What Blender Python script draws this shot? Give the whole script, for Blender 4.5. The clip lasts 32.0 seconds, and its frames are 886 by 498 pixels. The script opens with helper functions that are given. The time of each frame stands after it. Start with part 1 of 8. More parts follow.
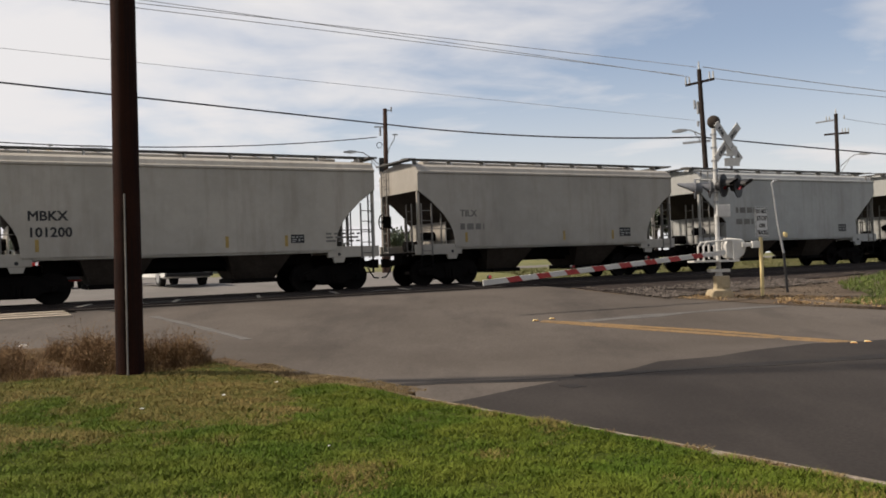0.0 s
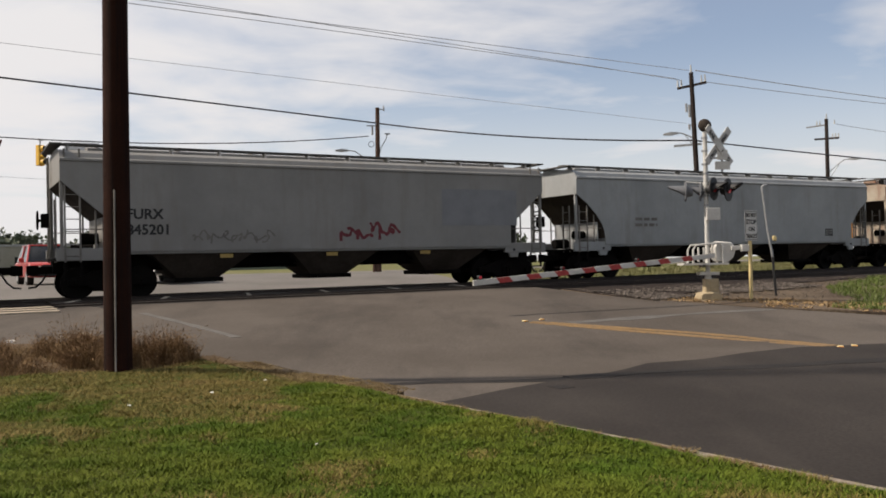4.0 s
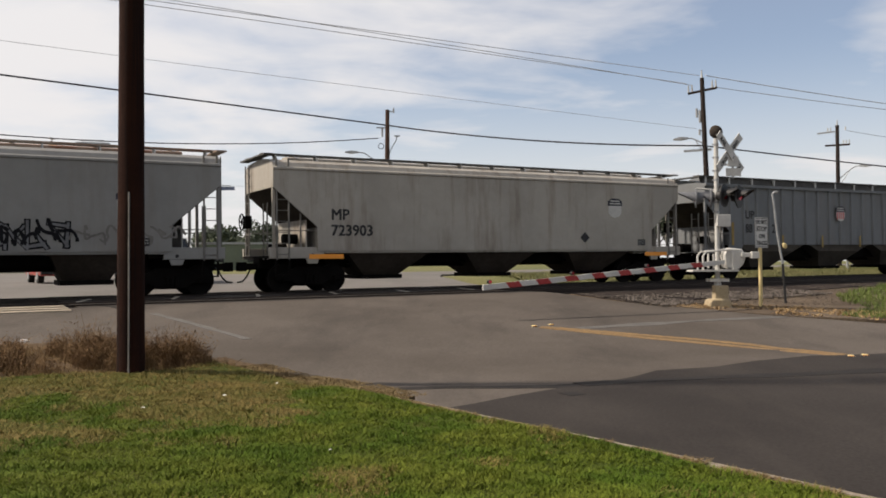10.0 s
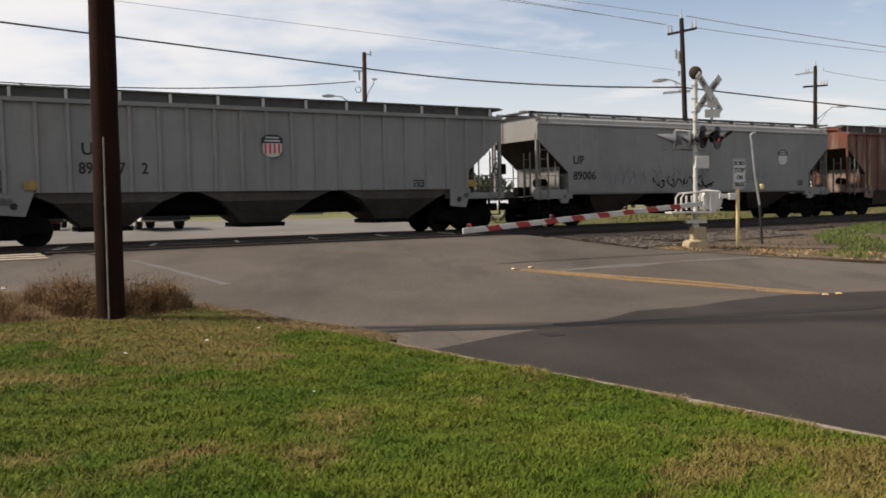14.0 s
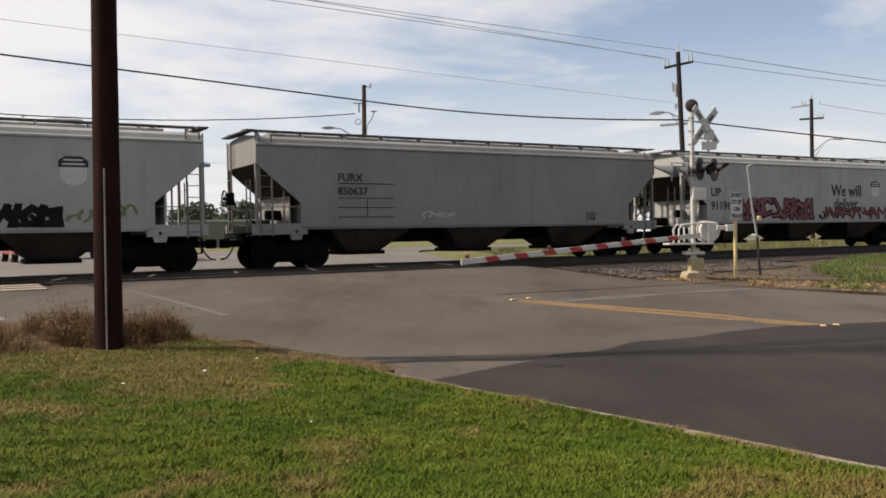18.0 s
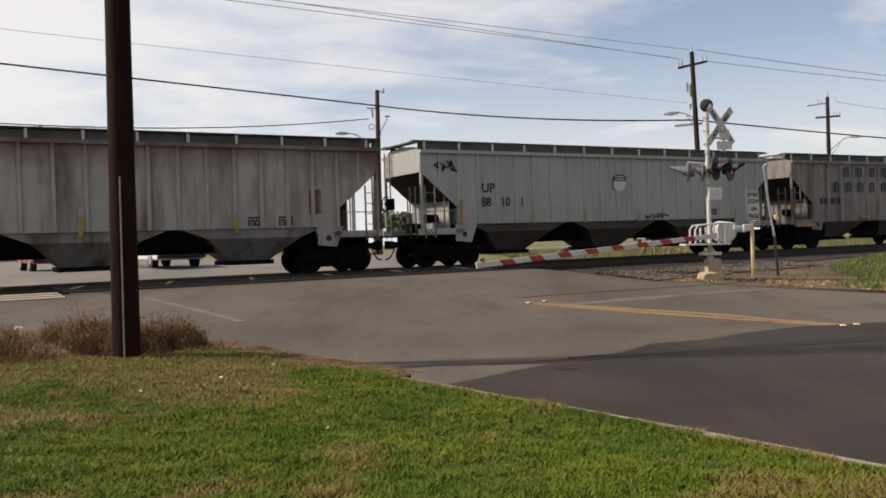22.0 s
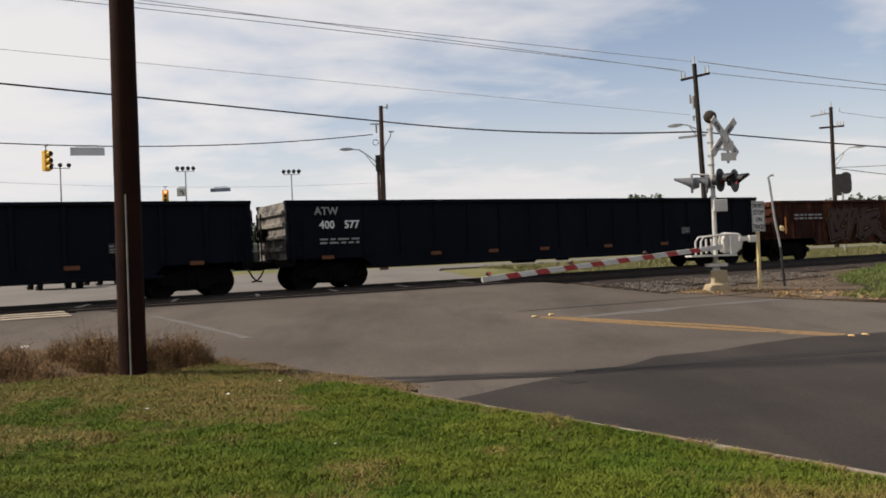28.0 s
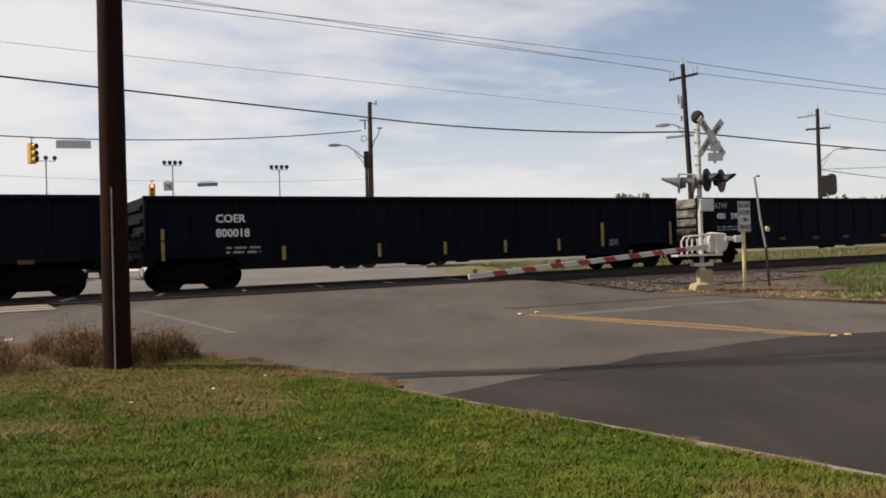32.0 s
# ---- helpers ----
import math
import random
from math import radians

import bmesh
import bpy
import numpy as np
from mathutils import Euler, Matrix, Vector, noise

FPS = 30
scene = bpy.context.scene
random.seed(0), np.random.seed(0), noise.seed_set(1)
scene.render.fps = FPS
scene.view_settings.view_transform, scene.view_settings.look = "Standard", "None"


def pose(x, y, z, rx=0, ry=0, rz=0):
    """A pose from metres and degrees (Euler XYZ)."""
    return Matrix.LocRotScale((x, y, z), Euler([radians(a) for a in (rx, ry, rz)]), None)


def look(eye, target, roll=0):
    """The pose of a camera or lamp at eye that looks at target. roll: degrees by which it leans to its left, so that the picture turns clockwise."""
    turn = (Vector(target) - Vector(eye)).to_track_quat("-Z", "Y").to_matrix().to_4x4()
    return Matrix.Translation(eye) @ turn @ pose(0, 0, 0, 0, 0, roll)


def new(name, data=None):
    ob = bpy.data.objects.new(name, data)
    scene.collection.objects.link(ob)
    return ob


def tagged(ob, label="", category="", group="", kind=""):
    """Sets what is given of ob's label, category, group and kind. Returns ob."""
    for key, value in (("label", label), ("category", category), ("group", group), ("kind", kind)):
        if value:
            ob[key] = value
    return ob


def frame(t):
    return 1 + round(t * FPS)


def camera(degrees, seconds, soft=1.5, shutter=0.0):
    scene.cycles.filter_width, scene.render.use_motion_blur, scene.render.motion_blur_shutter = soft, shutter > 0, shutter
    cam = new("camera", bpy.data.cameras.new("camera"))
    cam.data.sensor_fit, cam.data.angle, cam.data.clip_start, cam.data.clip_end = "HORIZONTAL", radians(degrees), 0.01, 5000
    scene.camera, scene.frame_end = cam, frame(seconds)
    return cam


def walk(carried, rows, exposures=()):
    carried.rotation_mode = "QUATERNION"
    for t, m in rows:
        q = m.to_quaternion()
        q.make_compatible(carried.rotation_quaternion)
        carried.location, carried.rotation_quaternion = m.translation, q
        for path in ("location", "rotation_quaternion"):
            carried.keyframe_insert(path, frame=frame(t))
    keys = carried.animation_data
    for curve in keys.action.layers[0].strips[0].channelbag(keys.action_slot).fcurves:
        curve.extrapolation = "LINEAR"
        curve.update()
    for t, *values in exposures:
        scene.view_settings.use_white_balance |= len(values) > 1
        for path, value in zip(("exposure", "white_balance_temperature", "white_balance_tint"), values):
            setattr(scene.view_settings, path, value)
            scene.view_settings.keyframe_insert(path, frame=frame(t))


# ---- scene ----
# ---- camera ----
EYE = 1.5
cam = camera(54.9, 32.0, soft=1.75)
# seconds; pitch, roll, yaw and sway of the hand-held camera, which stands in one spot on the lawn
walk(cam, [(t, pose(x, y, EYE + z, 90 + p, r, w)) for t, p, r, w, x, y, z in [
    (0.0, 0.90, 1.74, 1.07, 0.039, 0.050, -0.018), (0.5, 0.77, 1.31, 1.71, 0.038, 0.049, -0.024), (1.0, 0.84, 1.26, 1.47, 0.037, 0.058, -0.034), (1.5, 1.16, 1.12, 1.62, 0.042, 0.046, -0.012),
    (2.0, 1.10, 1.72, 1.32, 0.055, 0.047, -0.011), (2.5, 1.21, 0.97, 0.60, 0.049, 0.049, -0.022), (4.5, 0.71, 1.15, 0.39, 0.050, 0.032, -0.016), (5.0, 0.58, 1.21, 0.37, 0.052, 0.032, -0.029),
    (5.5, 0.50, 1.18, 0.40, 0.046, 0.042, -0.030), (6.0, 0.49, 1.26, 0.63, 0.039, 0.049, -0.032), (6.5, 0.83, 1.22, 1.14, 0.049, 0.027, -0.021), (7.0, 0.93, 1.53, 2.16, 0.043, 0.020, -0.029),
    (7.5, 2.05, 1.53, 2.96, 0.040, 0.017, -0.013), (8.0, -0.13, 1.09, 2.32, 0.019, 0.006, -0.008), (8.5, 0.18, 0.71, 1.98, -0.022, 0.009, -0.003), (9.0, 1.88, 0.66, 2.06, -0.041, 0.025, 0.016),
    (9.5, 1.72, -0.26, 1.80, -0.028, 0.026, 0.049), (10.0, 1.00, 0.44, 0.95, -0.007, -0.006, 0.031), (10.5, -0.50, 0.80, 1.10, -0.004, -0.025, 0.002), (11.0, -1.63, 0.74, 0.22, -0.026, 0.005, 0.015),
    (11.5, -1.57, 0.97, 0.20, -0.039, 0.014, 0.021), (12.0, -1.60, 1.48, 0.57, -0.024, -0.004, -0.003), (12.5, -2.12, 0.44, -0.33, -0.035, 0.001, 0.005), (13.0, -2.74, 1.16, -0.88, -0.013, -0.018, 0.023),
    (13.5, -2.72, 1.04, -0.87, -0.006, -0.018, 0.008), (14.0, -2.73, 0.96, -0.46, -0.025, 0.003, 0.012), (14.5, -1.83, 1.80, -0.36, -0.015, -0.006, 0.028), (16.5, -0.79, 1.66, -1.74, 0.004, -0.019, 0.007),
    (17.0, -1.12, 1.24, -1.05, -0.008, -0.014, 0.002), (17.5, -1.06, 0.81, -0.25, -0.003, -0.030, -0.006), (18.0, -0.63, 0.90, -0.52, -0.011, -0.047, 0.007), (18.5, -0.73, 1.03, -0.34, -0.025, -0.023, 0.010),
    (19.0, -0.79, 1.11, -0.87, -0.008, -0.020, 0.014), (19.5, -1.39, 0.20, -2.59, -0.017, -0.022, 0.024), (20.0, -1.33, 1.37, -0.24, 0.001, -0.032, 0.014), (20.5, -2.16, 1.70, 0.30, -0.017, -0.021, 0.006),
    (21.0, -1.66, 1.96, 0.49, -0.015, 0.001, 0.006), (21.5, -0.94, 1.81, 0.92, -0.028, -0.013, 0.000), (22.0, -0.35, 1.63, 0.49, -0.009, -0.020, 0.007), (22.5, -0.00, 1.83, 0.66, -0.010, -0.025, 0.007),
    (23.0, -0.62, 1.53, 0.77, -0.012, -0.028, 0.006), (23.5, -0.25, 1.56, 1.09, -0.026, -0.017, 0.001), (24.0, -0.28, 2.19, 1.35, -0.013, -0.006, 0.003), (24.5, 0.03, 2.36, 0.90, -0.011, 0.002, 0.001),
    (25.0, 0.83, 2.15, 0.28, -0.001, -0.013, 0.006), (25.5, 1.42, 2.45, 0.47, -0.012, -0.017, -0.001), (26.0, 1.61, 2.62, 0.43, -0.006, -0.024, 0.015), (26.5, 1.26, 2.23, 0.94, -0.005, -0.018, 0.003),
    (28.5, 0.57, 2.32, 0.71, -0.016, -0.009, 0.002), (29.0, 0.49, 2.26, 0.33, -0.013, -0.004, -0.008), (29.5, 1.06, 2.24, -0.07, -0.018, -0.006, -0.005), (30.0, 0.66, 1.98, -0.12, -0.013, -0.017, -0.012),
    (30.5, 0.74, 1.89, -0.42, 0.002, -0.032, -0.005), (31.0, 0.80, 2.40, -0.41, -0.008, -0.018, -0.000), (31.5, 0.71, 2.59, -0.53, -0.010, -0.017, -0.004), (32.0, 0.43, 1.71, -0.01, -0.006, -0.024, -0.007)]], exposures=[(0.0, 0.34, 6520, 14), (8.0, 0.34, 6520, 14), (13.0, 0.46, 6520, 14), (20.0, 0.44, 6520, 14), (25.0, 0.36, 6520, 14), (32.0, 0.33, 6520, 14)])

# ---- world, sun ----
SUN_EL, SUN_AZ = 43.0, -91.0            # degrees; azimuth clockwise from +y


def nd(tree, kind, **kw):
    node = tree.nodes.new(kind)
    for key, value in kw.items():
        if key in node.inputs:
            node.inputs[key].default_value = value
    return node


def make_world():
    world = bpy.data.worlds.new("sky")
    world.use_nodes = True
    t = world.node_tree
    t.nodes.clear()
    sky = t.nodes.new("ShaderNodeTexSky")
    sky.sky_type, sky.sun_disc = "NISHITA", False
    sky.sun_elevation, sky.sun_rotation = radians(SUN_EL), radians(SUN_AZ)
    sky.air_density, sky.dust_density, sky.ozone_density = 1.0, 0.6, 1.2
    co = t.nodes.new("ShaderNodeTexCoord")
    sep = t.nodes.new("ShaderNodeSeparateXYZ")
    t.links.new(co.outputs["Generated"], sep.inputs[0])
    up = t.nodes.new("ShaderNodeMath")
    up.operation = "MAXIMUM"
    up.inputs[1].default_value = 0.02
    t.links.new(sep.outputs["Z"], up.inputs[0])
    lift = t.nodes.new("ShaderNodeMath")
    lift.operation = "ADD"
    lift.inputs[1].default_value = 0.10
    t.links.new(up.outputs[0], lift.inputs[0])
    flat = t.nodes.new("ShaderNodeCombineXYZ")
    for axis in "XY":
        q = t.nodes.new("ShaderNodeMath")
        q.operation = "DIVIDE"
        t.links.new(sep.outputs[axis], q.inputs[0])
        t.links.new(lift.outputs[0], q.inputs[1])
        t.links.new(q.outputs[0], flat.inputs[axis])
    turn = t.nodes.new("ShaderNodeMapping")
    turn.inputs["Rotation"].default_value = (0, 0, radians(-24))
    turn.inputs["Scale"].default_value = (0.62, 0.72, 1)
    turn.inputs["Location"].default_value = (CLOUD_SHIFT[0], CLOUD_SHIFT[1], 0)
    t.links.new(flat.outputs[0], turn.inputs["Vector"])
    big = nd(t, "ShaderNodeTexNoise", Scale=0.60, Detail=6.0, Roughness=0.52, Distortion=0.7)
    fine = nd(t, "ShaderNodeTexNoise", Scale=2.6, Detail=6.0, Roughness=0.55, Distortion=0.35)
    for n_ in (big, fine):
        t.links.new(turn.outputs[0], n_.inputs["Vector"])
    mixn = t.nodes.new("ShaderNodeMath")
    mixn.operation = "MULTIPLY_ADD"
    mixn.inputs[1].default_value = 0.45
    t.links.new(fine.outputs["Fac"], mixn.inputs[0])
    t.links.new(big.outputs["Fac"], mixn.inputs[2])
    # the cloud thins out towards +x
    thin = t.nodes.new("ShaderNodeMath")
    thin.operation = "MULTIPLY_ADD"
    thin.inputs[1].default_value = CLOUD_THINNING
    t.links.new(sep.outputs["X"], thin.inputs[0])
    t.links.new(mixn.outputs[0], thin.inputs[2])
    ramp = nd(t, "ShaderNodeMapRange")
    ramp.interpolation_type = "SMOOTHSTEP"
    ramp.inputs["From Min"].default_value, ramp.inputs["From Max"].default_value = CLOUD_RANGE
    t.links.new(thin.outputs[0], ramp.inputs["Value"])
    # haze: the lower sky is veiled evenly all round
    haze = nd(t, "ShaderNodeMapRange")
    haze.interpolation_type = "SMOOTHSTEP"
    haze.inputs["From Min"].default_value, haze.inputs["From Max"].default_value = -0.02, 0.25
    haze.inputs["To Min"].default_value, haze.inputs["To Max"].default_value = 0.93, 0.16
    t.links.new(sep.outputs["Z"], haze.inputs["Value"])
    veil = t.nodes.new("ShaderNodeMath")
    veil.operation = "MAXIMUM"
    t.links.new(ramp.outputs[0], veil.inputs[0])
    t.links.new(haze.outputs[0], veil.inputs[1])
    mix = t.nodes.new("ShaderNodeMix")
    mix.data_type = "RGBA"
    t.links.new(veil.outputs[0], mix.inputs[0])
    t.links.new(sky.outputs[0], mix.inputs[6])
    # clouds and haze are brighter towards the sun
    dot = t.nodes.new("ShaderNodeVectorMath")
    dot.operation = "DOT_PRODUCT"
    e_, a_ = radians(SUN_EL), radians(SUN_AZ)
    dot.inputs[1].default_value = (math.cos(e_) * math.sin(a_), math.cos(e_) * math.cos(a_), math.sin(e_))
    t.links.new(co.outputs["Generated"], dot.inputs[0])
    side = nd(t, "ShaderNodeMapRange")
    side.inputs["From Min"].default_value, side.inputs["From Max"].default_value = -0.5, 0.5
    side.inputs["To Min"].default_value, side.inputs["To Max"].default_value = 0.94, 1.02
    t.links.new(dot.outputs["Value"], side.inputs["Value"])
    bright = t.nodes.new("ShaderNodeVectorMath")
    bright.operation = "SCALE"
    bright.inputs[0].default_value = CLOUD_COLOUR[:3]
    t.links.new(side.outputs[0], bright.inputs["Scale"])
    t.links.new(bright.outputs[0], mix.inputs[7])
    bg = nd(t, "ShaderNodeBackground", Strength=SKY_STRENGTH)
    t.links.new(mix.outputs[2], bg.inputs["Color"])
    out = t.nodes.new("ShaderNodeOutputWorld")
    t.links.new(bg.outputs[0], out.inputs[0])
    scene.world = world


SKY_STRENGTH = 0.088
CLOUD_COLOUR = (7.2, 7.2, 7.07, 1)
CLOUD_THINNING = -0.20
CLOUD_SHIFT = (0.35, 0.1)
CLOUD_RANGE = (0.49, 0.84)
make_world()
sun = new("sun", bpy.data.lights.new("sun", "SUN"))
sun.data.energy, sun.data.angle, sun.data.color = 5.0, radians(3.5), (1.0, 0.90, 0.75)
el, az = radians(SUN_EL), radians(SUN_AZ)
SUN = Vector((math.cos(el) * math.sin(az), math.cos(el) * math.cos(az), math.sin(el)))
sun.matrix_world = look(SUN * 60, (0, 0, 0))

# ---- the plan: track frame s (along), u (towards the lawn) ----
HEAD = 30.38                                        # degrees of the track's run from +x
D = Vector((math.cos(radians(HEAD)), math.sin(radians(HEAD))))
N = Vector((D.y, -D.x))
FOOT = -N * 27.69
RAIL, GRADE = 0.595, 0.0053


def rail_z(s):
    return RAIL + GRADE * min(max(s, -30.0), 75.0)


def plan(s, u):
    p = FOOT + D * s + N * u
    return p.x, p.y


def su(x, y):
    v = Vector((x, y)) - FOOT
    return v.dot(D), v.dot(N)


def ease(a):
    a = min(max(a, 0.0), 1.0)
    return a * a * (3 - 2 * a)


def level(x, y):
    """Height of the paved or mown surface over the plan."""
    s, u = su(x, y)
    r = rail_z(s) - 0.03
    if u > 6.3:
        k = min((u - 6.3) / 10.7, 1.0)
        return r * (1 - 0.35 * ease(k) - 0.65 * k)
    if u > -2.4:
        return r
    return r + 0.30 * ease((-u - 2.4) / 7)


def on_track(s, y=0.0, z=0.0):
    """Pose of a car whose left corner stands at s on the far track."""
    x0, y0 = plan(s, 0)
    tilt = math.degrees(math.atan(GRADE)) if -30 < s < 60 else 0
    return pose(x0, y0, rail_z(s), 0, -tilt, HEAD)


# ---- mesh helpers ----
class Geo:
    def __init__(self):
        self.v, self.f = [], []

    def add(self, verts, faces):
        o = len(self.v)
        self.v += [tuple(p) for p in verts]
        self.f += [tuple(i + o for i in f) for f in faces]
        return self

    def box(self, x0, x1, y0, y1, z0, z1):
        return self.add([(x, y, z) for x in (x0, x1) for y in (y0, y1) for z in (z0, z1)],
                        [(0, 1, 3, 2), (4, 6, 7, 5), (0, 4, 5, 1), (2, 3, 7, 6), (0, 2, 6, 4), (1, 5, 7, 3)])

    def tube(self, pts, r, seg=8, cap=True, r2=None):
        """A round bar along points; r2: its radius at the end."""
        pts = [Vector(p) for p in pts]
        rings = []
        for i, p in enumerate(pts):
            a = (pts[min(i + 1, len(pts) - 1)] - pts[max(i - 1, 0)]).normalized()
            side = a.orthogonal().normalized() if i == 0 else (side - a * side.dot(a)).normalized()
            other = a.cross(side)
            k = i / max(len(pts) - 1, 1)
            rr = r if r2 is None else r + (r2 - r) * k
            rings.append([p + (side * math.cos(t) + other * math.sin(t)) * rr
                          for t in [2 * math.pi * j / seg for j in range(seg)]])
        return self.loft(rings, cap)

    def loft(self, rings, cap=True, closed=True):
        n_ = len(rings[0])
        faces = []
        for i in range(len(rings) - 1):
            for j in range(n_ if closed else n_ - 1):
                k = (j + 1) % n_
                faces.append((i * n_ + j, i * n_ + k, (i + 1) * n_ + k, (i + 1) * n_ + j))
        if cap:
            faces.append(tuple(range(n_ - 1, -1, -1)))
            faces.append(tuple(range((len(rings) - 1) * n_, len(rings) * n_)))
        return self.add([p for r in rings for p in r], faces)

    def prism(self, outline, lo, hi, axis="y"):
        """An outline of (a, b) drawn out from lo to hi along an axis."""
        put = {"y": lambda a, b, c: (a, c, b), "x": lambda a, b, c: (c, a, b), "z": lambda a, b, c: (a, b, c)}[axis]
        return self.loft([[put(a, b, c) for a, b in outline] for c in (lo, hi)])

    def mesh(self, name, material, smooth=35, bevel=0.0):
        me = bpy.data.meshes.new(name)
        me.from_pydata(self.v, [], self.f)
        bm = bmesh.new()
        bm.from_mesh(me)
        bmesh.ops.recalc_face_normals(bm, faces=bm.faces)
        if bevel:
            edges = [e for e in bm.edges if len(e.link_faces) == 2 and e.calc_face_angle(0) > radians(30)]
            bmesh.ops.bevel(bm, geom=edges, offset=bevel, segments=1, affect="EDGES", clamp_overlap=True)
        bm.to_mesh(me)
        bm.free()
        if smooth:
            me.shade_smooth()
            me.set_sharp_from_angle(angle=radians(smooth))
        me.materials.append(material)
        return me


def part(name, shape, material, parent, label="", at=None, bevel=0.0, smooth=35):
    """One mesh under a thing or a part. shape: a Geo or a ready mesh."""
    me = shape if isinstance(shape, bpy.types.Mesh) else shape.mesh(name, material, smooth, bevel)
    ob = new(name, me)
    ob.parent = parent
    if at is not None:
        ob.matrix_basis = at
    return tagged(ob, label) if label else ob


def thing(name, label, category, at=None, group="", kind="", shape=None, material=None, bevel=0.0, smooth=35):
    ob = new(name, shape.mesh(name, material, smooth, bevel) if isinstance(shape, Geo) else shape)
    if at is not None:
        ob.matrix_basis = at
    return tagged(ob, label, category, group, kind)


# ---- materials ----
def rgba(c):
    return (*c, 1.0)


def surface(name, c1, c2, c3=None, big=1.2, fine=40.0, rough=0.75, metal=0.0, bump=0.15, depth=0.01, spread=(0.38, 0.62), fine_mix=0.35,
            streak=None, streak_scale=(1.6, 1.6, 0.16), streak_range=(0.56, 0.70), island=0.0, each=0.0, space="Object", spec=0.28, band=None):
    """Two or three colours mixed by a large and a fine noise, with relief. streak: a colour that runs down in stains."""
    m = bpy.data.materials.new(name)
    m.use_nodes = True
    t = m.node_tree
    bsdf = t.nodes["Principled BSDF"]
    bsdf.inputs["Metallic"].default_value = metal
    bsdf.inputs["Specular IOR Level"].default_value = spec
    co = t.nodes.new("ShaderNodeTexCoord")
    a = nd(t, "ShaderNodeTexNoise", Scale=big, Detail=5.0, Roughness=0.6)
    b = nd(t, "ShaderNodeTexNoise", Scale=fine, Detail=3.0, Roughness=0.65)
    for n_ in (a, b):
        t.links.new(co.outputs[space], n_.inputs["Vector"])
    r1 = nd(t, "ShaderNodeMapRange")
    r1.inputs["From Min"].default_value, r1.inputs["From Max"].default_value = spread
    t.links.new(a.outputs["Fac"], r1.inputs["Value"])

    def mix(fac, x, y):
        node = t.nodes.new("ShaderNodeMix")
        node.data_type = "RGBA"
        for socket, value in ((node.inputs[0], fac), (node.inputs[6], x), (node.inputs[7], y)):
            if isinstance(value, bpy.types.NodeSocket):
                t.links.new(value, socket)
            else:
                socket.default_value = value
        return node.outputs[2]

    col = mix(r1.outputs[0], rgba(c1), rgba(c2))
    if c3:
        r2 = nd(t, "ShaderNodeMapRange")
        r2.inputs["From Min"].default_value, r2.inputs["From Max"].default_value = 0.35, 0.68
        r2.inputs["To Max"].default_value = fine_mix
        t.links.new(b.outputs["Fac"], r2.inputs["Value"])
        col = mix(r2.outputs[0], col, rgba(c3))
    if streak:
        mp = t.nodes.new("ShaderNodeMapping")
        mp.inputs["Scale"].default_value = streak_scale
        t.links.new(co.outputs[space], mp.inputs["Vector"])
        s_ = nd(t, "ShaderNodeTexNoise", Scale=1.0, Detail=6.0, Roughness=0.68)
        t.links.new(mp.outputs[0], s_.inputs["Vector"])
        r3 = nd(t, "ShaderNodeMapRange")
        r3.inputs["From Min"].default_value, r3.inputs["From Max"].default_value = streak_range
        r3.inputs["To Max"].default_value = 0.85
        t.links.new(s_.outputs["Fac"], r3.inputs["Value"])
        col = mix(r3.outputs[0], col, rgba(streak))
    if band:
        # a stain that has run down from above: colour, lower and upper height
        sp = t.nodes.new("ShaderNodeSeparateXYZ")
        t.links.new(co.outputs[space], sp.inputs[0])
        sn = nd(t, "ShaderNodeTexNoise", Scale=0.45, Detail=6.0, Roughness=0.62)
        t.links.new(co.outputs[space], sn.inputs["Vector"])
        add = t.nodes.new("ShaderNodeMath")
        add.operation = "MULTIPLY_ADD"
        add.inputs[1].default_value = 3.6
        t.links.new(sn.outputs["Fac"], add.inputs[0])
        t.links.new(sp.outputs["Z"], add.inputs[2])
        r5 = nd(t, "ShaderNodeMapRange")
        r5.inputs["From Min"].default_value, r5.inputs["From Max"].default_value = band[1] + 1.8, band[2] + 1.8
        r5.inputs["To Max"].default_value = 0.9
        t.links.new(add.outputs[0], r5.inputs["Value"])
        col = mix(r5.outputs[0], col, rgba(band[0]))
    if island or each:
        src = t.nodes.new("ShaderNodeNewGeometry").outputs["Random Per Island"] if island else t.nodes.new("ShaderNodeObjectInfo").outputs["Random"]
        hv = t.nodes.new("ShaderNodeHueSaturation")
        r4 = nd(t, "ShaderNodeMapRange")
        amount = island or each
        r4.inputs["To Min"].default_value, r4.inputs["To Max"].default_value = 1 - amount, 1 + amount
        t.links.new(src, r4.inputs["Value"])
        t.links.new(r4.outputs[0], hv.inputs["Value"])
        t.links.new(col, hv.inputs["Color"])
        col = hv.outputs["Color"]
    t.links.new(col, bsdf.inputs["Base Color"])
    rr = nd(t, "ShaderNodeMapRange")
    rr.inputs["To Min"].default_value, rr.inputs["To Max"].default_value = max(rough - 0.12, 0.02), min(rough + 0.12, 1)
    t.links.new(b.outputs["Fac"], rr.inputs["Value"])
    t.links.new(rr.outputs[0], bsdf.inputs["Roughness"])
    if bump:
        bp = nd(t, "ShaderNodeBump", Strength=bump, Distance=depth)
        t.links.new(b.outputs["Fac"], bp.inputs["Height"])
        t.links.new(bp.outputs[0], bsdf.inputs["Normal"])
    return m


